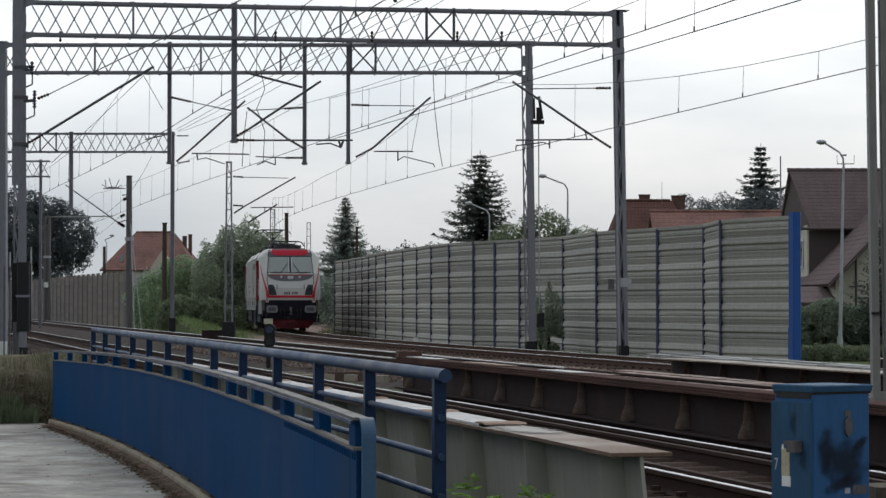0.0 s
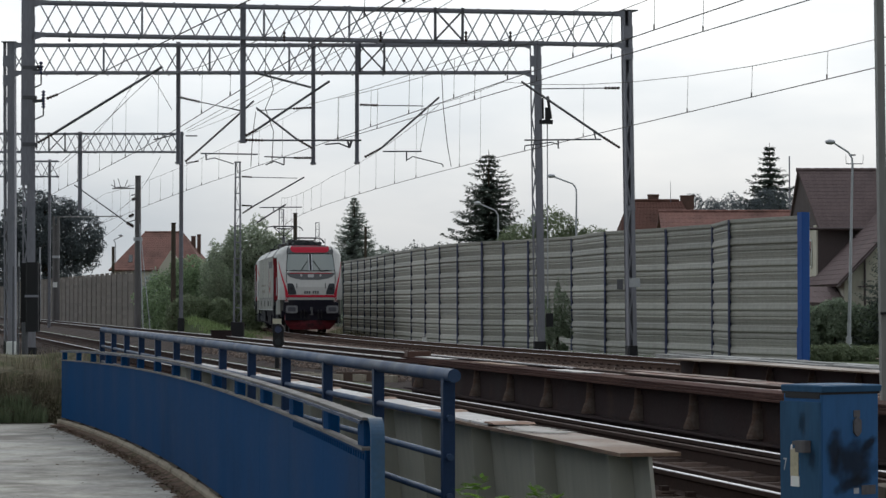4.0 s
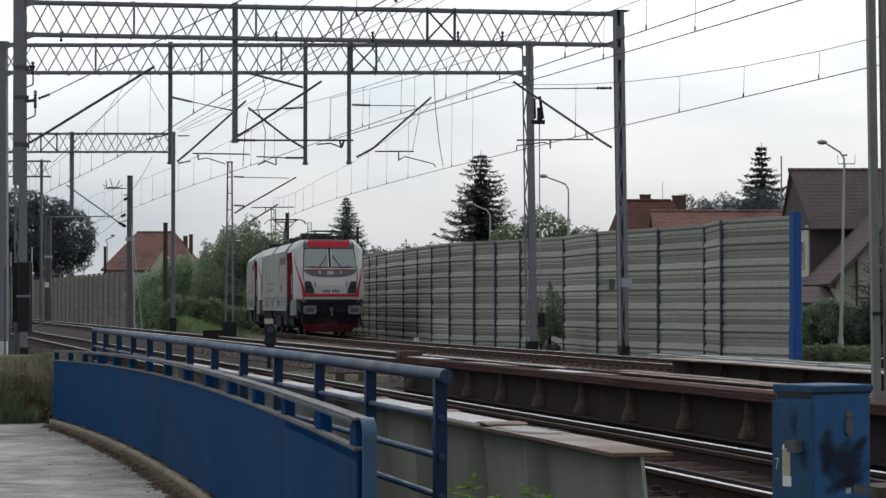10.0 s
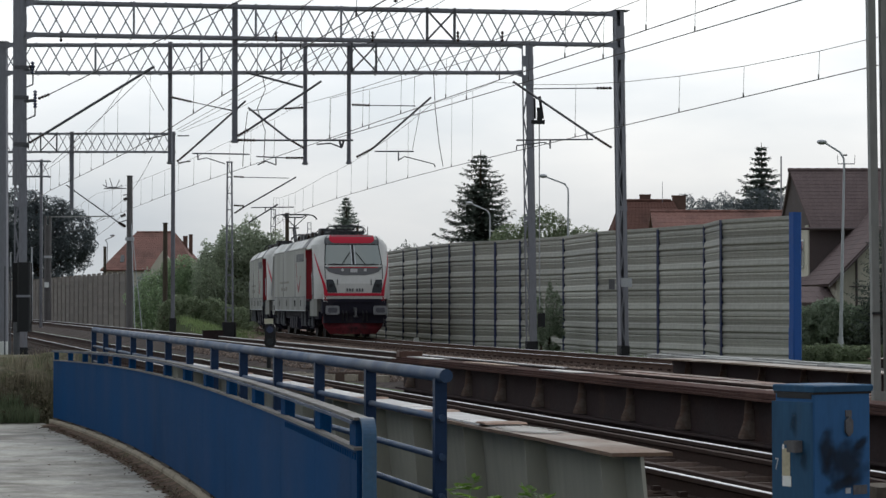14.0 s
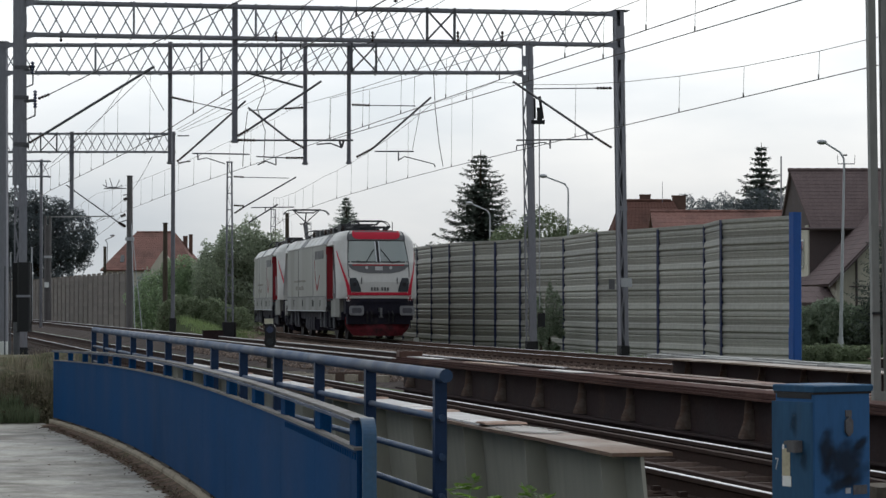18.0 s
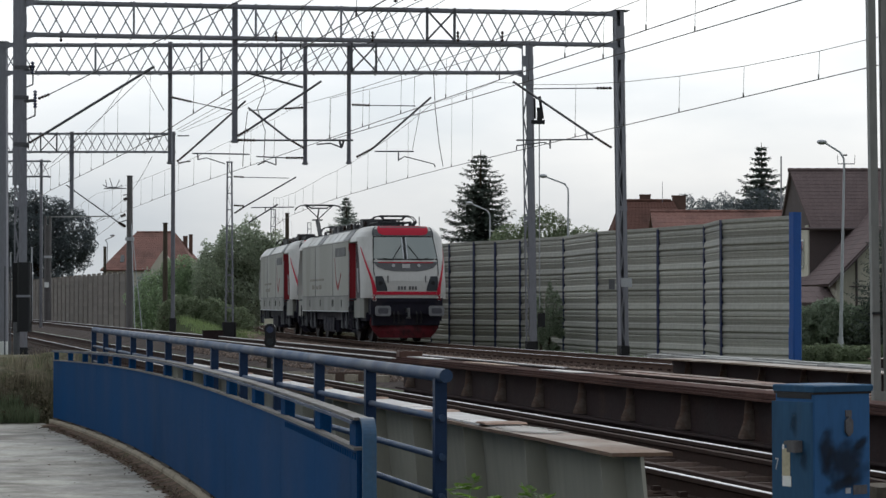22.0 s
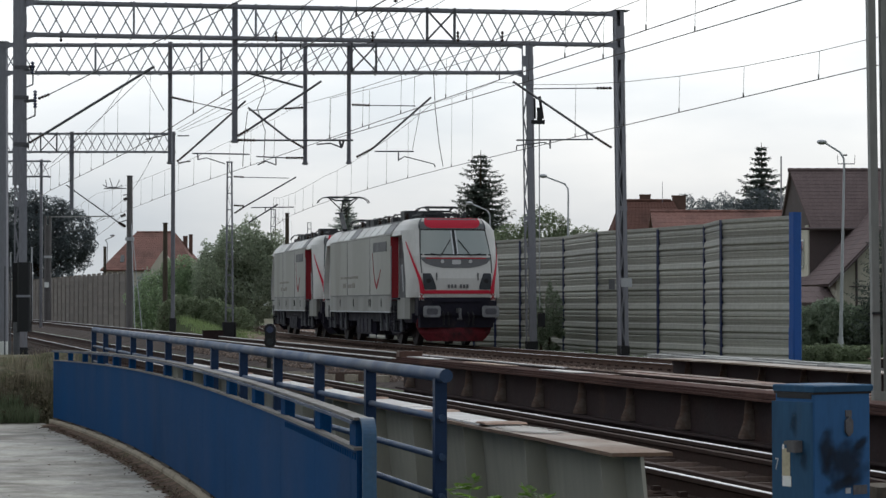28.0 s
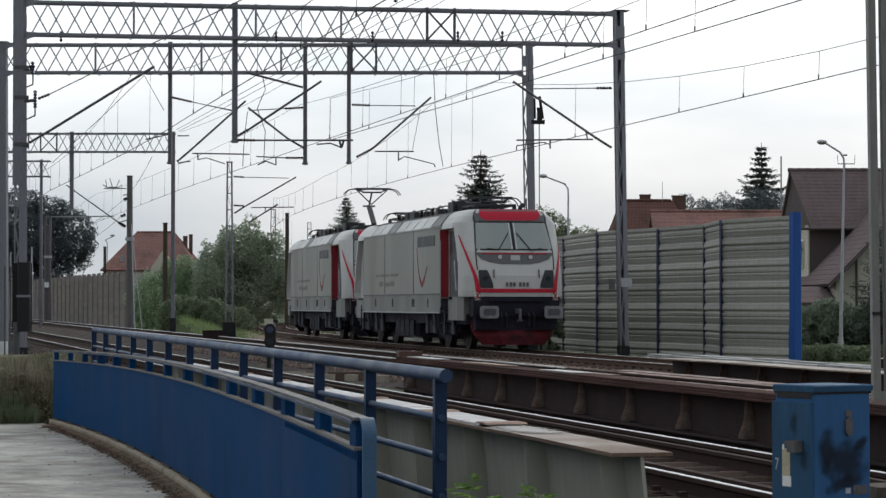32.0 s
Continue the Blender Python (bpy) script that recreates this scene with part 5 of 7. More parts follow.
    for y, yy, up in ((3.9, 1, raised), (LENGTH - 3.9, -1, False)):
        base = Geo()
        for x in (-0.55, 0.55):
            base.bar((x, y - 0.85, 3.98), (x, y + 0.85, 3.98), 0.06, 0.06)
            for q in (-0.75, 0.75):
                base.tube((x, y + q, 3.82), (x, y + q, 3.97), 0.06)
        for q in (-0.75, 0.0, 0.75):
            base.bar((-0.55, y + q, 3.98), (0.55, y + q, 3.98), 0.05, 0.05)
        p = part("pantograph", base, M_roof_dark, roof, "raised pantograph" if up else "folded pantograph")
        top = 5.30 if up else 4.19
        knee = (0, y + yy * (0.55 if up else 1.05), 4.72 if up else 4.10)
        head = (0, y - yy * (0.15 if up else 0.55), top - 0.12)
        foot = (0, y - yy * 0.7, 4.03)
        arm = Geo().bar(foot, knee, 0.16, 0.09).tube((-0.22, knee[1], knee[2]), (0.22, knee[1], knee[2]), 0.03)
        part("lower_arm", arm, M_roof_dark, p)
        if up:
            ua = Geo().tube((0, knee[1], knee[2]), head, 0.03).tube((0, head[1] + yy * 0.1, head[2] - 0.42), (-0.55, head[1], top - 0.03), 0.022).tube((0, head[1] + yy * 0.1, head[2] - 0.42), (0.55, head[1], top - 0.03), 0.022)
        else:
            ua = Geo().tube((-0.38, knee[1], knee[2]), head, 0.028).tube((0.38, knee[1], knee[2]), head, 0.028)
        part("upper_arm", ua, M_roof_dark, p)
        hd = Geo()
        for q in (-0.22, 0.22):
            yc = head[1] + q
            e = 1.0 if up else 0.78
            hd.bar((-0.62 * e, yc, top), (0.62 * e, yc, top), 0.07, 0.05)
            for sx in (-1, 1):
                hd.path([(sx * 0.6 * e, yc, top), (sx * 0.8 * e, yc, top - 0.03), (sx * 0.93 * e, yc, top - 0.12), (sx * 0.98 * e, yc, top - 0.22)], 0.017)
                hd.bar((sx * 0.3, head[1], top - 0.12), (sx * 0.5 * e, yc, top - 0.02), 0.03, 0.03)
        hd.tube((-0.35, head[1], top - 0.12), (0.35, head[1], top - 0.12), 0.03)
        part("collector_head", hd, M_roof_dark, p)
    return t, wheels


engine_a, wheels_a = build_engine("pale grey electric locomotive with red stripes and folded pantographs", False)
engine_b, wheels_b = build_engine("pale grey electric locomotive with a raised pantograph, coupled behind another", True)

# distance of the front buffers along the curved track, time by time
TRAVEL = ((0, 49.2), (1, 47.75), (2, 46.2), (3, 44.5), (4, 42.85), (5, 41.1), (6, 39.4), (7, 37.6), (8, 35.8), (9, 34.05), (10, 32.3), (11, 30.55), (12, 28.85), (13, 27.2), (14, 25.6), (15, 24.1),
          (16, 22.65), (17, 21.25), (18, 19.88), (19, 18.5), (20, 17.2), (21, 15.9), (22, 14.65), (23, 13.4), (24, 12.15), (25, 10.95), (26, 9.7), (27, 8.3), (28, 6.85), (29, 5.2),
          (30, 3.5), (31, 1.7), (32, -0.28))


def engine_pose(s):
    ax, ay, _ = curve(s + 4.23)
    bx, by, _ = curve(s + 14.67)
    d = Vector((bx - ax, by - ay)).normalized()
    return Matrix.Translation((ax - d.x * 4.23, ay - d.y * 4.23, 0.003)) @ pose(0, 0, 0, 0, 0, -math.degrees(math.atan2(d.x, d.y)))


def motions():
    walk(engine_a, [(t, engine_pose(s)) for t, s in TRAVEL])
    walk(engine_b, [(t, engine_pose(s + LENGTH)) for t, s in TRAVEL])
    ts = [0.4 * i for i in range(81)]
    ss = np.interp(ts, [t for t, _ in TRAVEL], [s for _, s in TRAVEL])
    for wheel in wheels_a + wheels_b:
        p = wheel.matrix_basis.translation.copy()
        walk(wheel, [(t, pose(p.x, p.y, p.z, math.degrees((TRAVEL[0][1] - s) / 0.625), 0, 0)) for t, s in zip(ts, ss)])


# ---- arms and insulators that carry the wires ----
# Leaf greens raised far above real leaves: distance haze is in the colour.
M_leaf = shade("hazed_broad_leaf_green", (0.33, 0.375, 0.275), 0.7, 0, 0.25, 0.6, 6, 0, (0.25, 0.275, 0.18), 0.4, island=0.25, leaf=0.58, spec=0.15)
M_leaf_pale = shade("hazed_pale_leaf_green", (0.30, 0.385, 0.235), 0.7, 0, 0.25, 0.6, 6, 0, (0.25, 0.295, 0.18), 0.4, island=0.25, leaf=0.6, spec=0.15)
M_leaf_dark = shade("hazed_dark_leaf_green", (0.31, 0.35, 0.31), 0.7, 0, 0.25, 0.6, 6, 0, (0.29, 0.325, 0.27), 0.4, island=0.25, leaf=0.58, spec=0.15)
# The blue of distant air is mixed into this far leaf's green.
M_leaf_far = shade("blue_haze_leaf", (0.115, 0.132, 0.140), 0.7, 0, 0.2, 0.6, 6, 0, (0.10, 0.116, 0.125), 0.4, island=0.2, leaf=0.5, spec=0.15)
# These two are raised as well, for haze over the shrubs.
M_leaf_deep = shade("hazed_deep_leaf_green", (0.20, 0.24, 0.145), 0.7, 0, 0.25, 0.6, 6, 0, (0.17, 0.195, 0.135), 0.4, island=0.25, leaf=0.5, spec=0.15)
M_leaf_shrub = shade("hazed_shrub_leaf", (0.25, 0.30, 0.215), 0.7, 0, 0.25, 0.6, 6, 0, (0.215, 0.245, 0.18), 0.4, island=0.25, leaf=0.5, spec=0.12)
M_leaf_bright = shade("bright_fresh_leaf", (0.12, 0.21, 0.035), 0.6, 0, 0.2, 3, 20, 0, island=0.3, leaf=0.55)
M_needle = shade("spruce_needles", (0.10, 0.12, 0.10), 0.75, 0, 0.25, 0.8, 8, 0, island=0.4, leaf=0.3, spec=0.15)
M_dry = shade("dry_brown_weeds", (0.19, 0.165, 0.115), 0.85, 0, 0.3, 1, 10, 0, (0.12, 0.125, 0.07), 0.5, island=0.5, leaf=0.3, spec=0.1)
# Grass green raised and cooled, with haze put into the colour.
M_blade = shade("hazed_grass_blades", (0.20, 0.27, 0.115), 0.7, 0, 0.2, 0.5, 8, 0, (0.18, 0.205, 0.08), 0.4, island=0.3, leaf=0.5)
M_bark = shade("grey_brown_bark", (0.07, 0.055, 0.04), 0.9, 0, 0.3, 3, 20, 0.5)

ARMS_G1 = (
    ("ins", (4.6, 5.5), (4.14, 5.79)), (0.032, (4.14, 5.79), (1.91, 7.31)), ("ins", (4.6, 7.13), (4.18, 7.13)), (0.015, (4.18, 7.13), (2.4, 7.11)), (0.022, (2.0, 5.71), (4.09, 5.73)),
    (0.022, (2.92, 5.71), (2.92, 5.48)), (0.016, (2.92, 5.59), (2.74, 5.65), (2.01, 5.56), (2.0, 5.43)), (0.02, (3.94, 5.73), (3.88, 5.99)))
ARMS_G1L = (
    ("ins", (-11.03, 5.54), (-10.64, 5.77)), (0.036, (-10.64, 5.77), (-7.7, 7.58)), ("ins", (-11.12, 7.55), (-10.88, 7.58)), ("ins", (-11.12, 6.64), (-10.85, 6.7)),
    (0.02, (-11.12, 7.58), (-10.94, 7.61), (-10.94, 7.1), (-11.13, 7.02)), (0.02, (-11.12, 6.67), (-10.88, 6.7), (-10.88, 6.27), (-11.13, 6.16)), ("ins", (-10.8, 6.72), (-10.49, 6.84)),
    (0.02, (-11.05, 5.4), (-11.05, 5.75)))
ARMS_G1D = (
    ("ins", (-5.55, 5.78), (-5.24, 5.95)), (0.032, (-5.24, 5.95), (-3.28, 7.26)), ("ins", (-5.55, 5.67), (-5.06, 5.66)), (0.025, (-5.06, 5.66), (-2.42, 5.66)),
    (0.02, (-3.41, 5.55), (-3.03, 5.58), (-2.73, 5.46)), (0.03, (-2.79, 5.64), (-2.74, 5.46), (-2.68, 5.64)))
ARMS_G2A = (
    ("ins", (-4.3, 6.08), (-4.79, 6.36)), (0.032, (-4.79, 6.36), (-6.05, 7.34)), ("ins", (-4.34, 5.78), (-4.88, 5.78)), (0.02, (-4.88, 5.78), (-5.79, 5.82)), ("ins", (-4.34, 7.34), (-4.91, 7.31)),
    (0.015, (-4.91, 7.31), (-6.02, 7.25)), (0.02, (-5.18, 5.78), (-5.18, 5.56), (-5.49, 5.68), (-5.75, 5.56)))
ARMS_G2B = (
    ("ins", (-2.69, 5.8), (-2.17, 6.08)), (0.032, (-2.17, 6.08), (-0.37, 7.66)), ("ins", (-2.83, 7.43), (-2.26, 7.41)), (0.015, (-2.26, 7.41), (-0.86, 7.39)), (0.022, (-2.12, 5.98), (-0.91, 5.98)),
    (0.022, (-1.38, 5.98), (-1.38, 5.68)), (0.016, (-1.38, 5.71), (-1.19, 5.82), (-0.28, 5.59), (-0.24, 5.49)))
ARMS_G2C = (
    ("ins", (-8.25, 5.66), (-7.87, 5.98)), (0.032, (-7.87, 5.98), (-6.12, 7.55)), ("ins", (-8.41, 7.66), (-7.8, 7.52)), (0.015, (-7.8, 7.52), (-6.54, 7.24)), (0.022, (-7.77, 5.92), (-6.0, 5.89)),
    (0.022, (-7.61, 5.91), (-7.59, 5.71)), (0.016, (-7.59, 5.73), (-7.33, 5.78), (-6.75, 5.59)), (0.035, (-6.1, 8.43), (-4.35, 7.97)))
ARMS_G3 = ((0.03, (-12.91, 9.27), (-14.03, 9.01)), (0.03, (-12.51, 9.19), (-11.97, 9.19)), ("ins", (-12.5, 7.9), (-11.9, 8.0)))
ARMS_MAST = (
    ("ins", (-8.36, 4.89), (-7.98, 5.14)), (0.03, (-7.98, 5.14), (-5.89, 6.34)), ("ins", (-8.39, 6.37), (-7.98, 6.34)), (0.015, (-7.98, 6.34), (-6.17, 6.3)), (0.022, (-7.68, 5.12), (-5.98, 5.14)),
    (0.02, (-7.12, 5.12), (-7.12, 4.98)), ("ins", (-8.39, 5.21), (-7.98, 5.19)), (0.03, (-7.8, 4.51), (-6.62, 5.25)))
ARMS_POLE = (
    ("ins", (-18.2, 5.7), (-18.62, 5.96)), (0.035, (-18.62, 5.96), (-21.61, 8.1)), ("ins", (-18.1, 7.32), (-18.33, 7.25)), ("ins", (-18.2, 6.41), (-18.49, 6.28)), (0.03, (-18.1, 7.55), (-18.36, 7.51)),
    (0.03, (-18.1, 6.09), (-18.43, 5.99)), (0.031, (-18.17, 7.9), (-19.45, 7.9)), (0.03, (-19.2, 7.97), (-18.7, 7.97)),
    (0.02, (-19.35, 8.4), (-19.28, 7.95)), (0.02, (-19.12, 8.48), (-18.95, 7.95)), (0.02, (-18.55, 8.38), (-18.75, 7.95)), (0.02, (-19.52, 8.12), (-19.2, 7.92)), (0.02, (-18.4, 8.1), (-18.7, 7.92)))


def insulator(p, q, r=0.06):
    """A string of porcelain discs from p to q."""
    n = max(3, int((Vector(q) - Vector(p)).length / 0.075))
    return Geo().lathe(p, q, [0.02] + [r if k % 2 == 0 else r * 0.4 for k in range(2 * n - 1)] + [0.02], 8)


def arms(parent, depth, rows, r=0.048):
    inv = parent.matrix_basis.inverted()
    for kind, *pts in rows:
        pts = [inv @ Vector((x, depth, z)) for x, z in pts]
        if kind == "ins":
            part("insulator", insulator(*pts, r), M_insul, parent, "dark ribbed insulator")
        else:
            part("strut" if kind > 0.03 else "support_tube", Geo().path(pts, kind, 8), M_steel_dark, parent)


arms(G1, 69.2, ARMS_G1)
arms(G1, 67.7, ARMS_G1L)
arms(G1, 68.5, ARMS_G1D)
arms(G2, 78.75, ARMS_G2A)
arms(G2, 78.75, ARMS_G2B)
arms(G2, 78.75, ARMS_G2C)
arms(G3, 119.7, ARMS_G3)
inv1 = G1.matrix_basis.inverted()
for x, z, y in ((-1.28, 9.5, 68.6), (-0.75, 9.56, 68.7)):
    part("insulator", insulator(inv1 @ Vector((x, y, z - 0.1)), inv1 @ Vector((x, y, z + 0.22)), 0.07), M_insul, G1, "dark ribbed insulator")
for x in (-4.5, -1.9, 0.4, 1.6, -10.3):
    p = inv1 @ Vector((x, 68.4, 8.46))
    part("lower_insulator", insulator(p + Vector((0, 0, -0.15)), p + Vector((0, 0, 0.14)), 0.045), M_insul, G1)
# clamps and a switch box on the gantries' legs
for x, z in ((-11.31, 7.55), (-11.31, 6.75), (-11.31, 5.5)):
    p = inv1 @ Vector((x + 0.05, 67.8, z))
    part("clamp", Geo().box(p, (0.38, 0.46, 0.09)), M_steel_dark, G1)
for x, z, h in ((-10.94, 7.54, 0.17), (-10.87, 6.70, 0.24)):
    part("insulator", insulator(inv1 @ Vector((x, 67.65, z - h)), inv1 @ Vector((x, 67.65, z + h)), 0.06), M_insul_blue, G1, "dark ribbed insulator")
    part("bracket", Geo().bar(inv1 @ Vector((-11.2, 67.65, z - 0.05)), inv1 @ Vector((x, 67.65, z - 0.05)), 0.06, 0.06), M_steel_dark, G1)
p = inv1 @ Vector((4.6, 69.3, 1.78))
part("notice_plate", Geo().box(p, (0.16, 0.03, 0.28)), M_steel_dark, G1)
p = inv1 @ Vector((5.0, 69.25, 1.83))
part("notice_plate", Geo().box(p, (0.30, 0.02, 0.24)), M_pale, G1, "small pale grey plate")
inv2 = G2.matrix_basis.inverted()
p = inv2 @ Vector((2.95, 78.9, 6.9))
sw = part("switch", Geo().box(p, (0.42, 0.2, 0.12)).box(p + Vector((0.05, 0, 0.25)), (0.16, 0.12, 0.4)).tube(p + Vector((-0.1, 0, 0.1)), p + Vector((-0.12, 0, 0.75)), 0.045).tube(p + Vector((0.15, 0, 0.1)), p + Vector((0.05, 0, 0.8)), 0.045), M_black, G2, "black line switch")
part("switch_rod", Geo().tube(p + Vector((0.04, 0, 0)), inv2 @ Vector((3.0, 78.9, 1.1)), 0.018), M_pale, sw)
part("switch_drive", Geo().box(inv2 @ Vector((3.05, 78.85, 0.75)), (0.22, 0.2, 0.42)), M_black, sw)


# ---- masts and poles ----
def lattice_mast(label, x, y, h, w0, w1, z0=-0.25, block=0.7):
    t = thing("lattice_mast", label, "catenary mast", pose(x, y, z0))
    for a in (-1, 1):
        for b in (-1, 1):
            part("corner_bar", Geo().bar((a * w0 / 2, b * w0 / 2, 0), (a * w1 / 2, b * w1 / 2, h), 0.05, 0.05), M_steel, t)
    n = int(h / 0.62)
    for k in range(n):
        za, zb = k * h / n, (k + 1) * h / n
        wa, wb = w0 + (w1 - w0) * za / h, w0 + (w1 - w0) * zb / h
        part("batten", Geo().box((0, -wa / 2 - 0.02, za + 0.05), (wa, 0.012, 0.05)), M_steel, t)
        s = 1 if k % 2 else -1
        part("lacing_bar", Geo().bar((-s * wa / 2, wa / 2, za), (s * wb / 2, wb / 2, zb), 0.016, 0.012, (0, 1, 0)), M_steel, t)
    part("footing", Geo().chamfer((0, 0, block - 0.45), (w0 + 0.22, w0 + 0.22, block), 0.04), M_black, t, "black painted footing")
    part("cap_plate", Geo().box((0, 0, h), (w1 + 0.08, w1 + 0.08, 0.05)), M_steel, t)
    return t


mast = lattice_mast("slim grey lattice catenary mast with a black footing", -8.57, 102, 7.2, 0.30, 0.17, block=0.82)
arms(mast, 101.8, ARMS_MAST)
lattice_mast("slim grey lattice catenary mast beyond the train", -12.7, 190, 8.6, 0.5, 0.3)
lattice_mast("slim grey lattice catenary mast far along the line", -12.1, 230, 8.9, 0.5, 0.3)


def concrete_pole(name, label, x, y, h, r0, r1, material, z0=-0.4):
    t = thing(name, label, "pole", pose(x, y, z0))
    part("shaft", Geo().tube((0, 0, 0), (0, 0, h), r0, 12, r1), material, t)
    part("cap", Geo().tube((0, 0, h), (0, 0, h + 0.05), r1 + 0.03, 12), material, t)
    return t


pole = concrete_pole("catenary_pole", "weathered concrete catenary pole with dark insulators", -18.0, 146, 9.0, 0.21, 0.16, M_sooty)
arms(pole, 145.7, ARMS_POLE, 0.13)
part("band", Geo().tube((0, 0, 5.3), (0, 0, 5.5), 0.26, 12), M_pale, pole)
for dx, dy in ((0.75, -1.0), (0.4, -1.5)):
    part("stay_wire", Geo().tube((0.1, -0.1, 6.3), (dx + 0.1, dy, 0.1), 0.028, 6), M_pale, pole, "pale stay wire")
concrete_pole("timber_pole", "dark brown timber pole among bushes", -15.3, 140, 6.1, 0.15, 0.12, M_bark)
concrete_pole("timber_pole", "dark pole behind the engines", -9.2, 150, 7.0, 0.14, 0.11, M_bark)
concrete_pole("timber_pole", "thin dark pole beside a tree top", -6.6, 196, 7.6, 0.12, 0.1, M_bark)
concrete_pole("timber_pole", "short dark pole behind the panel wall", -28.6, 215, 6.5, 0.14, 0.12, M_bark)
for x, h in ((-33.0, 6.2), (-34.7, 5.8), (-35.1, 5.2)):
    concrete_pole("thin_pole", "thin pale pole behind the panel wall", x, 204, h, 0.09, 0.06, M_pale)
hp = thing("catenary_pole", "grey concrete catenary pole with a crossarm", "pole", pose(-31.1, 200, -0.4))
part("shaft", Geo().chamfer((-0.18, 0, 4.3), (0.18, 0.3, 8.6), 0.03).chamfer((0.18, 0, 4.3), (0.18, 0.3, 8.6), 0.03).box((0, 0, 4), (0.3, 0.1, 7.8)), M_sooty, hp)
part("crossarm", Geo().bar((0, 0, 8.55), (5.2, 0, 8.6), 0.09, 0.09), M_concrete, hp)
part("band", Geo().box((0, -0.02, 5.4), (0.58, 0.34, 0.2)), M_pale, hp)
part("notice", Geo().box((-0.05, -0.18, 3.2), (0.34, 0.02, 0.4)), M_white_paint, hp, "small white notice plate")

edge = thing("catenary_mast", "tall grey mast of two steel channels between the tracks", "catenary mast", pose(4.322, 25.0, -0.35, 0, -0.65, 0))
for x in (-0.062, 0.062):
    prof = [(x - 0.036, -0.106), (x + 0.036, -0.106), (x + 0.036, 0.05), (x + 0.028, 0.05), (x + 0.028, -0.094), (x - 0.028, -0.094), (x - 0.028, 0.05), (x - 0.036, 0.05)]
    part("channel", Geo().prism(prof, "z", 0.0, 9.6), M_mast, edge)
for z in (0.65, 6.1, 8.9):
    part("batten_plate", Geo().box((0.0, -0.113, z), (0.2, 0.012, 0.145)), M_mast, edge)
part("clip", Geo().box((-0.06, -0.12, 1.49), (0.09, 0.03, 0.025)), M_black, edge)
part("footing", Geo().chamfer((0.015, 0, 0.18), (0.42, 0.4, 0.36), 0.04), M_black, edge, "black footing")


# ---- overhead wires ----
def wire_run(label, points_of, supports, contact=((0, 5.42), (1, 5.42)), sag=1.45, step=4.5):
    """A contact wire with the wire that carries it, hung between supports of (distance, height)."""
    t = thing("overhead_line", label, "overhead line", group="overhead lines")
    con, mes = [], []
    drops = []
    for (a, za), (b, zb) in zip(supports, supports[1:]):
        n = max(3, round((b - a) / step))
        for i in range(n):
            k = i / n
            s = a + (b - a) * k
            x, y, _ = points_of(s)
            z = za + (zb - za) * k - (sag if a < 30 else sag * 0.55) * min(1.0, ((b - a) / 56.0) ** 2) * (1 - (2 * k - 1) ** 2)
            low = float(np.interp(s, [c[0] for c in contact], [c[1] for c in contact]))
            con.append((x, y, low))
            mes.append((x, y, z))
            if i:
                drops.append(((x, y, low), (x + 0.02, y, z)))
    part("contact_wire", Geo().path(con, 0.010, 5), M_wire, t)
    part("messenger_wire", Geo().path(mes, 0.007, 5), M_wire, t)
    for a, b in drops:
        part("dropper", Geo().tube(a, b, 0.0045, 4).tube(Vector(a), Vector(a) + Vector((0, 0, 0.09)), 0.014, 5), M_wire, t)
    return t


def zigzag(v, off, turn=0.0):
    def at(u):
        p = tr(u, v + off * math.sin(u * 0.1) - turn * (u - 45))
        return p.x, p.y, 0.0
    return at


wire_run("dark contact wire over the straight outer track", zigzag(6.66, 0.06), ((12, 7.4), (68.0, 7.4), (122, 7.2), (175, 7.1), (230, 7.1)), ((60, 5.30), (78, 5.47), (97, 5.65), (130, 5.75)))
wire_run("dark contact wire over the middle track", zigzag(12.45, 0.03), ((15, 7.2), (75.5, 7.25), (148, 7.65), (226, 7.3)), ((35, 5.74), (75, 5.93), (104, 6.03), (150, 6.0), (200, 5.9)), sag=0.58, step=5.04)
wire_run("second dark contact wire over the middle track", zigzag(13.45, 0.0, 0.031), ((21, 7.3), (76.3, 7.3)), ((35, 5.85), (75, 5.92)), sag=0.6, step=5.04)
wire_run("dark contact wire over the curved track", curve, ((-54.5, 7.3), (2.9, 7.4), (11.3, 7.45), (35.5, 6.4), (70, 7.0), (110, 7.0)), ((0, 5.345), (1, 5.345)), sag=1.53, step=4.1)


def free_wire(label, pts, r=0.011, sag=0.0):
    g = Geo()
    out = []
    for a, b in zip(pts, pts[1:]):
        a, b = Vector(a), Vector(b)
        for i in range(10):
            k = i / 10
            p = a.lerp(b, k)
            p.z -= sag * (1 - (2 * k - 1) ** 2)
            out.append(p)
    out.append(Vector(pts[-1]))
    g.path(out, r, 5)
    thing("feeder_wire", label, "wire", group="feeder wires", geo=g, material=M_wire)


free_wire("dark feeder wire between two gantries", [(-12.6, 120, 9.5), (-1.28, 68.6, 9.36), (8.5, 30, 9.5)], 0.011, 0.04)
free_wire("dark feeder wire between two gantries", [(-12.5, 120, 9.42), (-0.95, 68.7, 9.30), (9.3, 30, 9.5)], 0.011, 0.06)
free_wire("dark feeder wire between two gantries", [(-12.4, 120, 9.4), (-2.9, 78.9, 9.4), (1.7, 60, 9.6)], 0.009, 0.3)
free_wire("taut dark wire from the gantry leg's insulators", [(-10.49, 67.7, 6.84), (-3.7, 48, 7.05), (0.5, 36, 7.2)], 0.014)
free_wire("dark wire from the concrete pole towards the gantry", [(-18.3, 145.8, 7.3), (-13.7, 119.6, 8.2)], 0.012, 0.2)
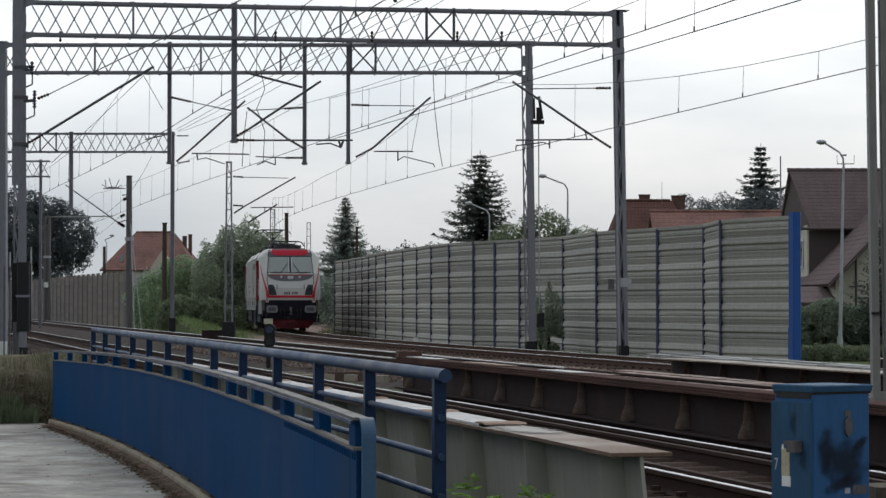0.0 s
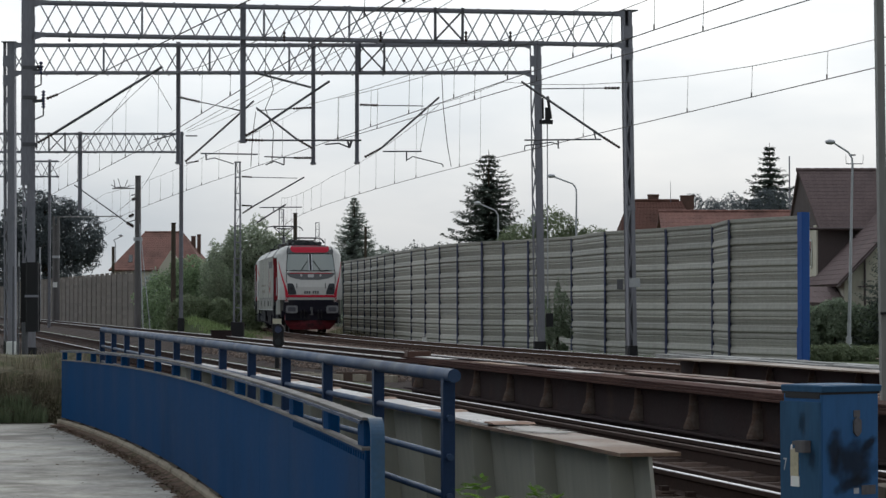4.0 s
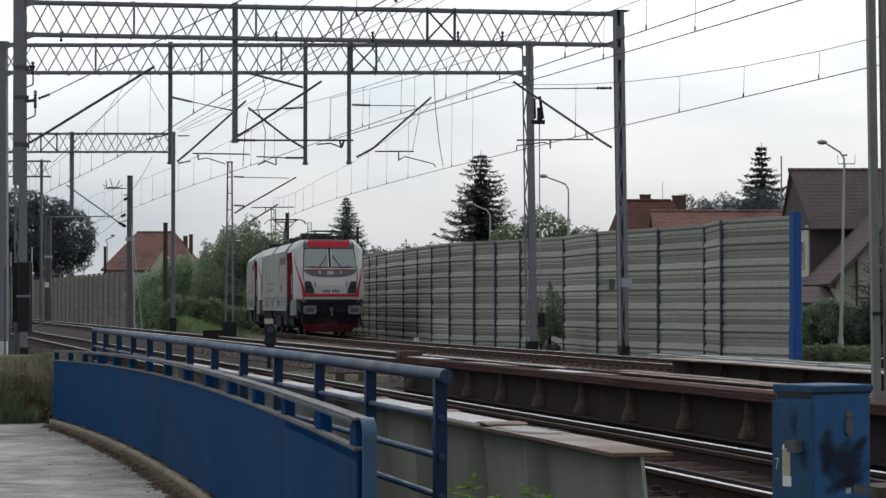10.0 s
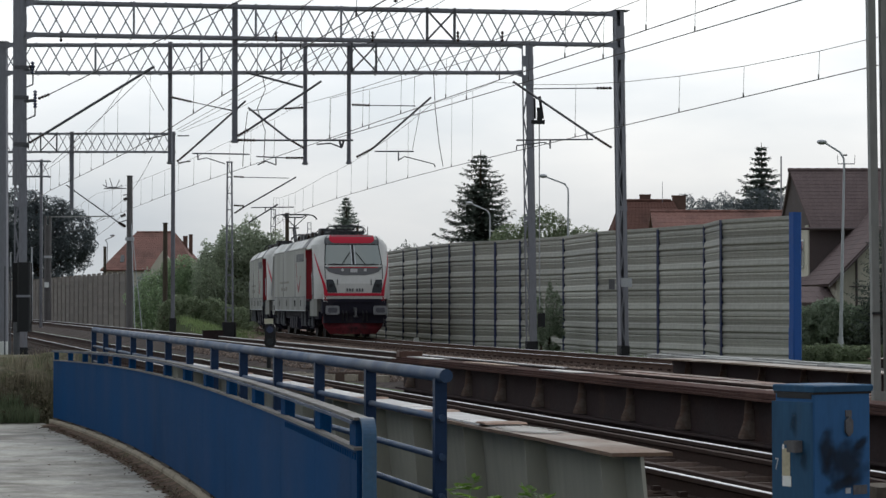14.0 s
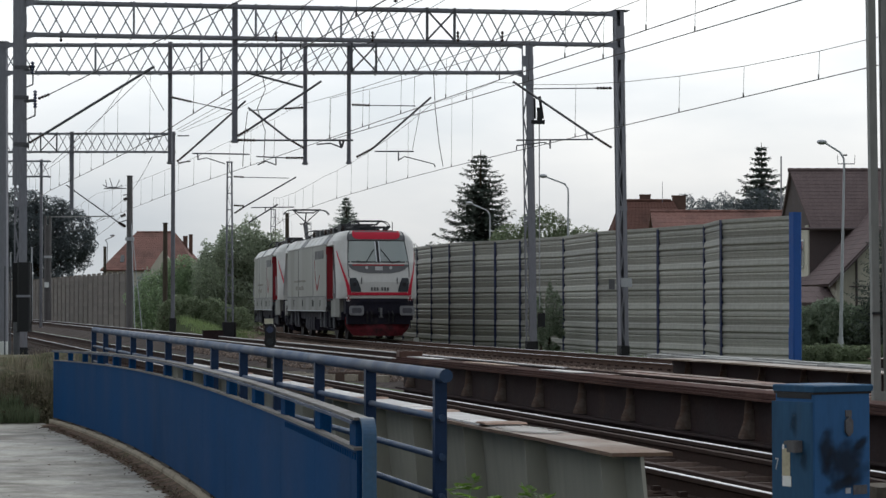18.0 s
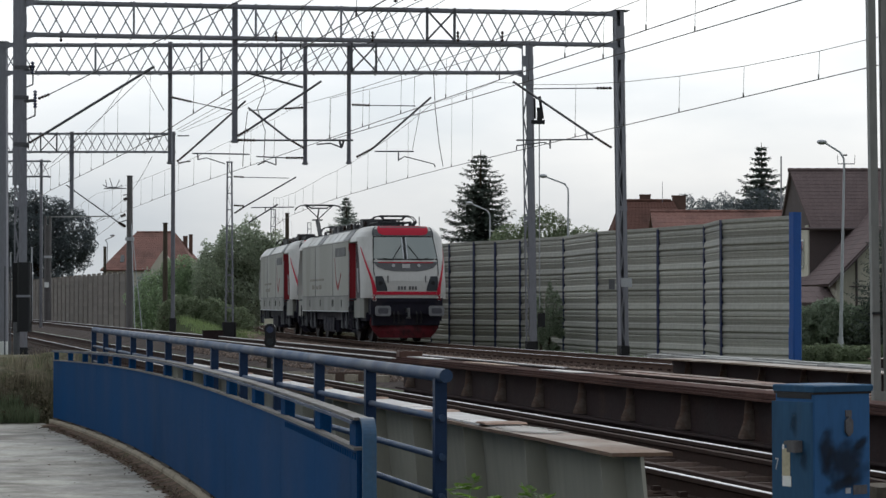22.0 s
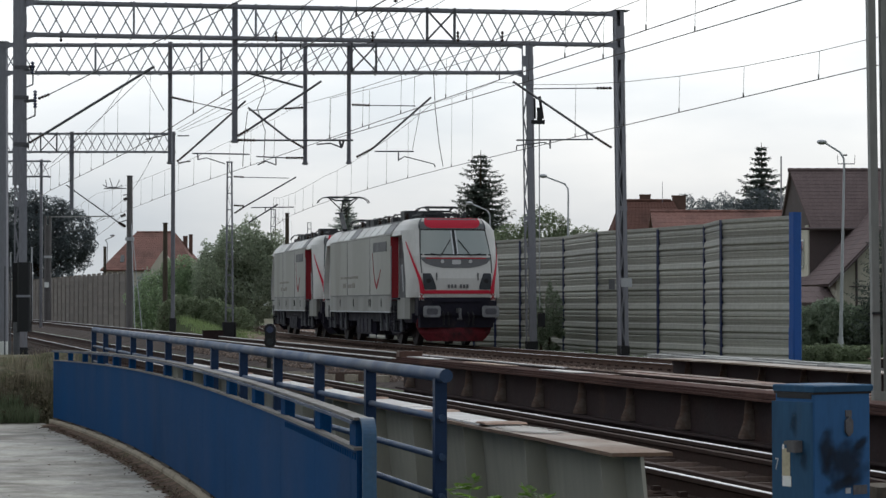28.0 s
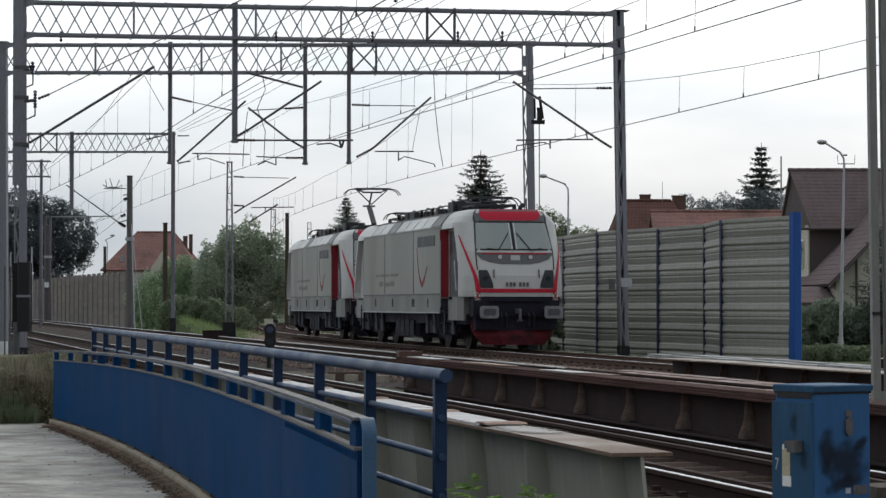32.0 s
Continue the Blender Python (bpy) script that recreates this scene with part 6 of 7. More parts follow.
free_wire("dark wire from the concrete pole along the line", [(-18.33, 145.7, 7.25), (-24.5, 170, 6.2)], 0.012, 0.2)
free_wire("dark wire from the concrete pole along the line", [(-18.49, 145.7, 6.28), (-25, 175, 5.4)], 0.012, 0.2)
free_wire("thin dark wire across the tracks", [(-8.53, 78.7, 7.66), (-6.54, 78.7, 7.26)], 0.008)
free_wire("hanging dark jumper wire under the gantry", [(-0.29, 78.6, 8.4), (-0.24, 78.6, 7.3), (-0.12, 78.6, 6.2), (0.0, 78.5, 5.5)], 0.012)
free_wire("hanging dark jumper wire under the gantry", [(-5.6, 78.6, 8.35), (-5.5, 78.6, 7.9), (-5.75, 78.6, 7.3), (-5.5, 78.6, 6.6), (-5.55, 78.6, 5.6)], 0.012)
free_wire("hanging dark jumper wire beside a cantilever", [(-6.05, 78.6, 7.2), (-6.15, 78.6, 6.4), (-6.2, 78.6, 5.5)], 0.012)
free_wire("slanting thin dark dropper under a cantilever", [(-0.7, 78.6, 7.3), (-0.95, 78.6, 6.0)], 0.008)
free_wire("thin slanting tie wire under the cantilever", [(-7.96, 67.6, 7.33), (-8.98, 67.6, 6.33), (-10.4, 67.6, 5.0)], 0.008)
free_wire("thin slanting tie wire under the cantilever", [(-7.96, 67.6, 7.33), (-7.43, 67.6, 6.4)], 0.008)


# ---- signals and line-side boxes ----
def build_main_signal():
    t = thing("railway_signal", "black railway signal on a slim mast beside the track", "signal", pose(-9.10, 55.0, -0.45))
    part("mast", Geo().tube((-0.12, 0, 0), (-0.12, 0, 1.3), 0.07, 10).box((-0.12, 0, 0.05), (0.3, 0.3, 0.16)), M_steel_dark, t)
    hd = part("head", Geo().chamfer((0.04, 0, 1.84), (0.27, 0.20, 1.5), 0.03).box((-0.02, 0.1, 1.84), (0.42, 0.02, 1.48)), M_black, t, "black lamp housing")
    part("band", Geo().box((0.04, -0.105, 1.86), (0.30, 0.02, 0.05)), M_steel, hd)
    for z in (1.35, 1.6, 2.1, 2.4):
        part("hood", Geo().tube((0.04, 0.1, z), (0.04, 0.32, z), 0.09, 10), M_black, hd)
    part("ladder", Geo().bar((-0.24, -0.1, 0), (-0.24, -0.1, 2.5), 0.03, 0.03).bar((-0.36, -0.1, 0), (-0.36, -0.1, 2.5), 0.03, 0.03), M_steel_dark, t)
    part("junction_box", Geo().box((0.12, -0.05, 0.32), (0.22, 0.2, 0.36)), M_black, t)
    part("bulb", Geo().tube((-0.12, -0.08, 0.44), (-0.12, -0.16, 0.46), 0.06, 10), M_pale, t)


build_main_signal()


def build_dwarf_signal():
    t = thing("dwarf_signal", "low black dwarf signal with blue lamp and cream plate", "signal", pose(-4.31, 63.0, -0.35))
    part("post", Geo().tube((0, 0, 0), (0, 0, 0.62), 0.06, 10), M_black, t)
    hd = part("head", Geo().tube((0.03, 0.10, 0.96), (0.03, -0.10, 0.96), 0.148, 16).tube((0.03, 0.10, 0.66), (0.03, -0.10, 0.66), 0.148, 16).box((0.03, 0.02, 0.8), (0.27, 0.14, 0.4)), M_black, t)
    part("lens", Geo().tube((0.03, -0.10, 0.96), (0.03, -0.115, 0.96), 0.085, 14), M_insul_blue, hd, "dark blue lens")
    part("lens", Geo().tube((0.03, -0.10, 0.66), (0.03, -0.115, 0.66), 0.085, 14), M_lamp, hd, "dark lens")
    part("plate", Geo().box((0.0, -0.06, 1.165), (0.22, 0.012, 0.13)), M_cream, t, "small cream plate")


build_dwarf_signal()

box_mat = pose(1.654, 11.091, -0.55, 0, 0, 33)
cab_t = thing("cable_cabinet", "scuffed blue steel trackside cabinet with a sloping lid", "cabinet", box_mat)


def build_cabinet(t):
    w, d, h = 0.329, 0.253, 1.40
    top = h + 0.03
    body = part("body", Geo().chamfer((0, 0, top / 2 - 0.01), (w, d, top - 0.04), 0.008), M_cabinet, t)
    lid = Geo()
    lid.loft([[(-w / 2 - e, -d / 2 - e - f, z), (w / 2 + e, -d / 2 - e - f, z), (w / 2 + e, d / 2 + e, z), (-w / 2 - e, d / 2 + e, z)]
              for e, f, z in ((0.004, 0.004, top - 0.034), (0.006, 0.006, top - 0.010), (0.002, 0.002, top - 0.005), (-0.05, -0.05, top - 0.002))])
    part("lid", lid, M_door, t, "dirty faded blue lid")
    # Black strips paint in the shade below the lid and over the door.
    part("lid_gap_shade", Geo().box((0, 0, top - 0.04), (w + 0.004, d + 0.004, 0.010)), M_black, t)
    part("door_gap_shade", Geo().box((-w / 2 - 0.001, -0.005, top - 0.052), (0.006, d - 0.03, 0.022)), M_black, t)
    # the door is on the end that looks along the path
    x = -w / 2
    door = part("door", Geo().box((x - 0.006, 0, top / 2 - 0.04), (0.014, d - 0.008, top - 0.075), Euler((0, radians(-0.3), radians(1.5))).to_matrix()), M_door, t, "faded blue door, slightly ajar")
    part("lock", Geo().chamfer((x - 0.035, -0.045, h - 0.238), (0.05, 0.062, 0.05), 0.008).box((x - 0.03, 0.0, h - 0.225), (0.02, 0.04, 0.016)), M_plate_grey, door, "rusty hasp and lock")
    part("sticker", Geo().box((x - 0.0155, 0.032, h - 0.31), (0.003, 0.052, 0.12)), M_label, door, "torn yellowed label")
    part("sticker", Geo().box((x - 0.0165, 0.027, h - 0.392), (0.003, 0.056, 0.045)), M_white_paint, door, "small white label")
    part("sticker", Geo().box((x - 0.0155, 0.055, h - 0.244), (0.003, 0.022, 0.022)), M_white_paint, door)
    # Three scuffs, then the dark shade beside the lock, painted on.
    for ya, za, wa, ha in ((0.055, 0.16, 0.07, 0.17), (-0.02, 0.145, 0.07, 0.15), (0.105, 0.185, 0.03, 0.08), (-0.085, 0.30, 0.07, 0.14)):
        sc = part("scuff", Geo().add([(0, -wa / 2, -ha / 2), (0, wa / 2, -ha / 2), (0, wa / 2, ha / 2), (0, -wa / 2, ha / 2)], [(0, 1, 2, 3)]), M_scuff_shade, door, "faint dark scuff; beside the lock, its painted shade")
        sc.matrix_basis = pose(x - 0.0165, ya, h - za)
    cu = bpy.data.curves.new("painted_digit", "FONT")
    cu.body = "7"
    cu.size = 0.074
    cu.extrude = 0.001
    cu.materials.append(M_pale)
    dg = new("painted_digit", cu)
    dg.parent = door
    dg.matrix_basis = Matrix.Translation((x - 0.0175, 0.105, h - 0.345)) @ Matrix(((0, 0, -1, 0), (-0.7, 0, 0, 0), (0, 1, 0, 0), (0, 0, 0, 1)))
    # the long side: an oval plate, dark smears, a tiny sticker
    y = -d / 2
    part("escutcheon", Geo().chamfer((0.034, y - 0.004, h - 0.155), (0.042, 0.085, 0.012), 0.018, Euler((radians(90), 0, 0)).to_matrix()).box((0.034, y - 0.002, h - 0.10), (0.035, 0.004, 0.03)), M_plate_grey, t, "worn oval lock plate")
    for k, (xa, za, wa, ha, tilt) in enumerate(((0.02, 0.315, 0.34, 0.27, 4), (-0.095, 0.265, 0.12, 0.28, 8), (0.01, 0.40, 0.31, 0.08, -17), (0.10, 0.235, 0.15, 0.06, -38))):
        sm = part("dark_smear", Geo().add([(-wa / 2, 0, -ha / 2), (wa / 2, 0, -ha / 2), (wa / 2, 0, ha / 2), (-wa / 2, 0, ha / 2)], [(0, 1, 2, 3)]), M_smear, t, "dark sprayed smear")
        sm.matrix_basis = pose(xa, y - 0.0026 - 0.0007 * k, h - za, 0, tilt, 0)
    part("sticker", Geo().box((0.03, y - 0.002, h - 0.432), (0.028, 0.003, 0.024)), M_pale, t)
    part("sticker", Geo().box((0.10, y - 0.002, h - 0.430), (0.08, 0.003, 0.04)), M_plate_grey, t)
    part("plinth", Geo().box((0, 0, -0.02), (w + 0.05, d + 0.05, 0.16)), M_concrete, t)


M_smear = sprayed("dark_spray_paint", 0.68)
M_scuff_shade = sprayed("faint_scuff_and_shade", 0.4, (0, 2, 2))
M_label = shade("yellowed_paper", (0.45, 0.40, 0.28), 0.7, 0, 0.2, 20, 60, 0)
M_plate_grey = shade("worn_brown_grey_plate", (0.10, 0.095, 0.10), 0.6, 0.1, 0.3, 20, 60, 0.05)
build_cabinet(cab_t)
thing("concrete_block", "grey concrete block beside the cabinet", "concrete block", pose(2.03, 11.6, -0.6, 0, 0, 12), geo=Geo().chamfer((0, 0, 0.50), (0.22, 0.3, 1.0), 0.02), material=M_footing)
thing("relay_box", "small white line-side box on a post", "relay box", pose(-9.62, 55.6, -0.4), geo=Geo().chamfer((0, 0, 0.62), (0.2, 0.2, 0.4), 0.02).box((0, 0, 0.2), (0.06, 0.06, 0.44)), material=M_white_paint)


# ---- street lamps ----
def street_lamp(label, x, y, h, reach):
    t = thing("street_lamp", label, "street lamp", pose(x, y, -0.5), group="street lamps")
    part("pole", Geo().tube((0, 0, 0), (0.04, 0, h * 0.62), 0.085, 10, 0.06).tube((0.04, 0, h * 0.62), (0.06, 0, h - 0.5), 0.055, 10, 0.045).tube((0, 0, 0), (0, 0, 1.0), 0.12, 10), M_pale, t)
    arm = [(0.06, 0, h - 0.5), (0.04, 0, h - 0.2), (-0.12, 0, h + 0.05), (-reach, 0, h + 0.42)]
    part("arm", Geo().path(arm, 0.04, 8), M_pale, t)
    part("lamp_head", Geo().ball((-reach - 0.17, 0, h + 0.47), 0.22, 10, 0.5), M_pale, t, "oval lamp head")
    return t


street_lamp("grey street lamp with an oval head beside a hedge", 12.26, 78.5, 8.73, 0.72).matrix_basis @= Matrix.Rotation(radians(0.9), 4, "Y") @ Matrix.Scale(0.733, 4)
street_lamp("grey street lamp behind the noise barrier", 6.55, 134, 8.05, 1.1)
street_lamp("grey street lamp before the spruce", 2.72, 150, 7.25, 1.0)
street_lamp("far grey street lamp behind the panel wall", -30.7, 232, 7.6, -0.7)


# ---- plants ----
def leaf_mass(rng, blobs, n, size, flat=0.5, gaps=0.24):
    """Many small leaves scattered in uneven clumps; blobs: (centre, radii)."""
    vs, fs = [], []
    weights = [r[0] * r[1] * r[2] for _, r in blobs]
    for k in range(n):
        c, r = rng.choices(blobs, weights)[0]
        d = Vector((rng.gauss(0, 1), rng.gauss(0, 1), rng.gauss(0, 1))).normalized()
        rad = rng.random() ** 0.16
        wob = 1 + 0.26 * noise.noise(d * 2.4 + Vector(c)) + 0.14 * noise.noise(d * 6.0 + Vector(c) * 2)
        p = Vector((c[0] + d.x * r[0] * rad * wob, c[1] + d.y * r[1] * rad * wob, c[2] + d.z * r[2] * rad * wob))
        if noise.noise(p * (1.1 / max(0.6, r[0] * 0.35))) < -gaps:
            continue
        up = (d * 1.4 + Vector((rng.gauss(0, 0.8), rng.gauss(0, 0.8), 0.2 + rng.gauss(0, 0.7)))).normalized()
        a = up.cross(Vector((rng.gauss(0, 1), rng.gauss(0, 1), rng.gauss(0, 1)))).normalized()
        b = a.cross(up)
        s = size * rng.uniform(0.6, 1.3)
        n0 = len(vs)
        vs += [p - a * s, p + b * s * flat, p + a * s, p - b * s * flat]
        fs.append((n0, n0 + 1, n0 + 2, n0 + 3))
    me = bpy.data.meshes.new("leaves")
    me.from_pydata([tuple(v) for v in vs], [], fs)
    return me


def tree(name, label, x, y, h, blobs, n, size, material, seed, trunk=0.25, z0=-0.5, gaps=0.24):
    rng = random.Random(seed)
    t = thing(name, label, "tree", pose(x, y, z0))
    g = Geo()
    lim = Geo()
    top = max(c[2] for c, _ in blobs)
    g.tube((0, 0, 0), (0.1, 0, top * 0.5), trunk, 10, trunk * 0.7).tube((0.1, 0, top * 0.5), (0.0, 0.1, top), trunk * 0.7, 8, trunk * 0.15)
    part("trunk", g, M_bark, t)
    for c, r in blobs:
        for k in range(3):
            q = Vector(c) + Vector((rng.uniform(-0.6, 0.6) * r[0], rng.uniform(-0.6, 0.6) * r[1], rng.uniform(-0.4, 0.6) * r[2]))
            part("limb", Geo().tube((0.05, 0, max(0.4, q.z * 0.55)), q, trunk * 0.3, 6, trunk * 0.08), M_bark, t)
    me = leaf_mass(rng, blobs, n, size, gaps=gaps)
    part("crown", me, material, t)
    return t


def bush(label, x, y, blobs, n, size, material, seed, z0=-0.5, gaps=0.24):
    rng = random.Random(seed)
    t = thing("bush", label, "bush", pose(x, y, z0), group="bushes along the line")
    for k in range(4):
        c = rng.choice(blobs)[0]
        part("stem", Geo().tube((c[0] * 0.7, c[1] * 0.7, 0), c, 0.05, 6, 0.02), M_bark, t)
    part("foliage", leaf_mass(rng, blobs, n, size, gaps=gaps), material, t)
    return t


def spruce(label, x, y, h, w, seed, z0=-0.5, bare=0.6, lean=0.0, full=0.7, whorl=16, gap=1.0, paint=M_needle):
    """Tiers of drooping boughs with upturned tips, each hung with sprays of needles."""
    rng = random.Random(seed)
    t = thing("spruce_tree", label, "tree", pose(x, y, z0), group="spruces")
    part("trunk", Geo().tube((0, 0, 0), (lean, 0, h), 0.02 * h, 8, 0.015), M_bark, t)
    vs, fs = [], []
    z = bare
    while z < h - 0.1:
        k = (z - bare) / (h - bare)
        ln0 = w / 2 * (1 - k) ** full * rng.uniform(0.86, 1.08) + 0.08
        for b in range(whorl if k < 0.8 else 7):
            az = 2 * math.pi * b / whorl + rng.uniform(-0.4, 0.4)
            ln = ln0 * rng.choice((0.55, 0.8, 0.95, 1.0, 1.06, 1.15)) * rng.uniform(0.9, 1.08)
            rise = rng.uniform(-0.05, 0.12)
            steps = max(4, int(ln / 0.11))
            for i in range(steps):
                f = (i + 0.5) / steps
                r = ln * f
                dz = (-0.34 + rise) * ln * f + 0.30 * ln * f ** 3
                c = Vector((lean * k + r * math.cos(az), r * math.sin(az), z + dz))
                for q in range(5):
                    s = (0.30 + 0.16 * (1 - f)) * rng.uniform(0.7, 1.3) * (0.6 + 0.4 * (1 - k)) * h / 11
                    dr = Vector((math.cos(az + rng.uniform(-1.1, 1.1)), math.sin(az + rng.uniform(-1.1, 1.1)), rng.uniform(-0.9, 0.3))).normalized()
                    sd = dr.cross(Vector((rng.uniform(-0.4, 0.4), rng.uniform(-0.4, 0.4), 1))).normalized()
                    n0 = len(vs)
                    vs += [c, c + dr * s * 0.6 + sd * s * 0.20, c + dr * s, c + dr * s * 0.6 - sd * s * 0.20]
                    fs.append((n0, n0 + 1, n0 + 2, n0 + 3))
        z += 0.30 * gap * (1.15 - 0.5 * k) * h / 11
    me = bpy.data.meshes.new("needles")
    me.from_pydata([tuple(v) for v in vs], [], fs)
    part("crown", me, paint, t)
    return t


spruce("tall dark spruce behind the noise barrier", 2.4, 162, 11.6, 7.8, 3, full=0.62, whorl=13, gap=1.3)
spruce("smaller spruce far behind the train, paled for haze", -8.2, 215, 10.9, 7.4, 5, bare=2.0, full=0.85, whorl=12, gap=1.1, paint=M_leaf_dark)
spruce("dark spruce top behind the houses", 21.57, 172, 12.7, 8.0, 8, bare=4.5, full=1.0, whorl=10, gap=1.4)
spruce("dark spruce beside the beige house wall", 18.15, 103, 5.9, 4.2, 9, bare=0.2, whorl=12, gap=1.3)

BIG = [((-0.8, 0, 7.6), (3.3, 3.0, 2.9)), ((2.2, 0, 7.3), (2.8, 2.6, 2.8)), ((-3.0, 0.5, 5.8), (2.6, 2.6, 3.0)), ((3.5, 0, 6.5), (1.4, 1.5, 1.6)), ((1.0, 0, 9.3), (1.9, 1.8, 1.5)), ((0.3, 0, 4.2), (3.8, 2.6, 2.6)), ((-1.2, 0, 10.3), (2.0, 1.8, 1.2))]
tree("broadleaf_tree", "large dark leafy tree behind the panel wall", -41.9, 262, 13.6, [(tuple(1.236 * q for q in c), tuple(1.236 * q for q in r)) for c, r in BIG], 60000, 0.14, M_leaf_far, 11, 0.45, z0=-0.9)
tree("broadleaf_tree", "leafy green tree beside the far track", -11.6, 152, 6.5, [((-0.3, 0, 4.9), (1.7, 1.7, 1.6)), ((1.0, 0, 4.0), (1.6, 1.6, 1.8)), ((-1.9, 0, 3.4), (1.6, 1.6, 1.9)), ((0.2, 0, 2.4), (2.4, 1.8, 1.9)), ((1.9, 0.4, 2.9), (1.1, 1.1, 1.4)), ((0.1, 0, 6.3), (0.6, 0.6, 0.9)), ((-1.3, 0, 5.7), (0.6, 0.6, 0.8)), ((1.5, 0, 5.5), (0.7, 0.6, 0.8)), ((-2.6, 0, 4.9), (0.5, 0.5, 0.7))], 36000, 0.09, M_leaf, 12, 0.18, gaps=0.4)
bush("mid-green leafy bushes beside the far track", -15.3, 156, [((-2.2, 0, 1.8), (1.8, 1.5, 1.9)), ((0, 0, 2.0), (1.8, 1.6, 2.2)), ((1.8, 0, 1.9), (1.7, 1.5, 2.0)), ((-0.8, 0, 3.5), (1.3, 1.2, 1.3)), ((1.0, 0.5, 3.4), (1.2, 1.2, 1.2))], 30000, 0.10, M_leaf_pale, 13)
bush("dark green bushes along the foot of the far track", -13.0, 136, [((-1.0, 0, 1.0), (1.3, 1.0, 1.3)), ((0.7, 0, 0.9), (1.2, 1.0, 1.2)), ((2.0, 0.3, 0.7), (0.9, 0.8, 0.9))], 20000, 0.075, M_leaf_deep, 24)
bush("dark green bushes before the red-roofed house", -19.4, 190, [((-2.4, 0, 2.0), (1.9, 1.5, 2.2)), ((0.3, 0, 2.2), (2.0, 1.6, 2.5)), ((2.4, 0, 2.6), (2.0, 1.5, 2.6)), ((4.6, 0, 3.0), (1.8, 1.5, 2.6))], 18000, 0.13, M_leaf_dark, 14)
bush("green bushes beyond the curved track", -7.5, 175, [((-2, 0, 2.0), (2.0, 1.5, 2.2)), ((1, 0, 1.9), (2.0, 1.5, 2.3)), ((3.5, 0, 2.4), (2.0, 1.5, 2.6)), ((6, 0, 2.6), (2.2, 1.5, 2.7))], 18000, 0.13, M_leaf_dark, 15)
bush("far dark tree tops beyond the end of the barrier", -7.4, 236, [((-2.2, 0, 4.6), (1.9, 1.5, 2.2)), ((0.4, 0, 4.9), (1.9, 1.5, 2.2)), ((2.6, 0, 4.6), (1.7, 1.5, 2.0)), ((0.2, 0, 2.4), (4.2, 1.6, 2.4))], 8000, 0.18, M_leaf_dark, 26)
bush("leafy green bushes behind the noise barrier", 5.3, 142, [((-1.5, 0, 5.0), (1.3, 1.3, 1.3)), ((0.3, 0, 5.7), (1.5, 1.3, 1.5)), ((1.5, 0, 5.0), (1.2, 1.1, 1.1)), ((-2.4, 0, 4.2), (1.0, 1.1, 1.2)), ((0, 0, 3.2), (2.6, 1.6, 2.2)), ((2.7, 0, 4.9), (1.2, 1.1, 1.2)), ((4.0, 0, 4.6), (1.1, 1.1, 1.2))], 44000, 0.075, M_leaf_deep, 16)
bush("far dark tree tops behind the noise barrier", -3.5, 240, [((-2.4, 0, 5.1), (1.6, 1.5, 2.1)), ((0.2, 0, 5.6), (1.6, 1.5, 2.1)), ((2.5, 0, 5.7), (1.4, 1.5, 1.9)), ((4.2, 0, 5.6), (1.2, 1.5, 1.7)), ((0, 0, 3.4), (5.0, 1.8, 2.8))], 14000, 0.13, M_needle, 17)
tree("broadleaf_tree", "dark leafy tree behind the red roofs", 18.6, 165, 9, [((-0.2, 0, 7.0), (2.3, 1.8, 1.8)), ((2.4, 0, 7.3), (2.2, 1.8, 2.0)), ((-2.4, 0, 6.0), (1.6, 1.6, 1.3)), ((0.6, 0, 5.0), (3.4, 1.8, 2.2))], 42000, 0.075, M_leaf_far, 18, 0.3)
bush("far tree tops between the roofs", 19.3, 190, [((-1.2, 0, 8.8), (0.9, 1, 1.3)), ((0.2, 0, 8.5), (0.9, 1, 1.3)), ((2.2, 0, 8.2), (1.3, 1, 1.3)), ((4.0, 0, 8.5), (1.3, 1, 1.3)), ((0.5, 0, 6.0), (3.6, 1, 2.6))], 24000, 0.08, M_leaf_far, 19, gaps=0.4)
bush("dark green shrubs in front of the beige house", 15.6, 104.5, [((-1.0, 0, 0.7), (0.8, 0.9, 1.0)), ((0.2, 0, 0.9), (0.9, 0.9, 1.1)), ((1.5, 0, 0.75), (0.9, 0.9, 1.0)), ((2.4, 0, 0.9), (0.9, 0.9, 1.1)), ((3.4, 0.2, 1.0), (0.9, 0.9, 1.2))], 26000, 0.08, M_leaf_shrub, 20, gaps=0.4)
bush("low clipped green hedge along the street", 11.6, 74.0, [((-1.15 + 0.5 * k, 0.05 * (k % 2), 0.17 + 0.03 * (k % 3)), (0.45, 0.35, 0.36)) for k in range(12)], 26000, 0.04, M_leaf_deep, 21, gaps=0.6)
bush("slender dark green shrub growing against the noise barrier", 3.42, 83.8, [((-0.25, 0, 1.0), (0.16, 0.2, 1.0)), ((0.1, 0, 1.2), (0.15, 0.2, 1.2)), ((0.36, 0, 1.1), (0.18, 0.2, 1.2)), ((0.1, 0, 0.6), (0.5, 0.25, 0.7))], 5200, 0.045, M_leaf_shrub, 22, z0=-0.35)
bush("small green shrub behind the gantry's footing", -9.4, 110, [((0, 0, 0.3), (0.9, 0.6, 0.4))], 900, 0.08, M_blade, 23)


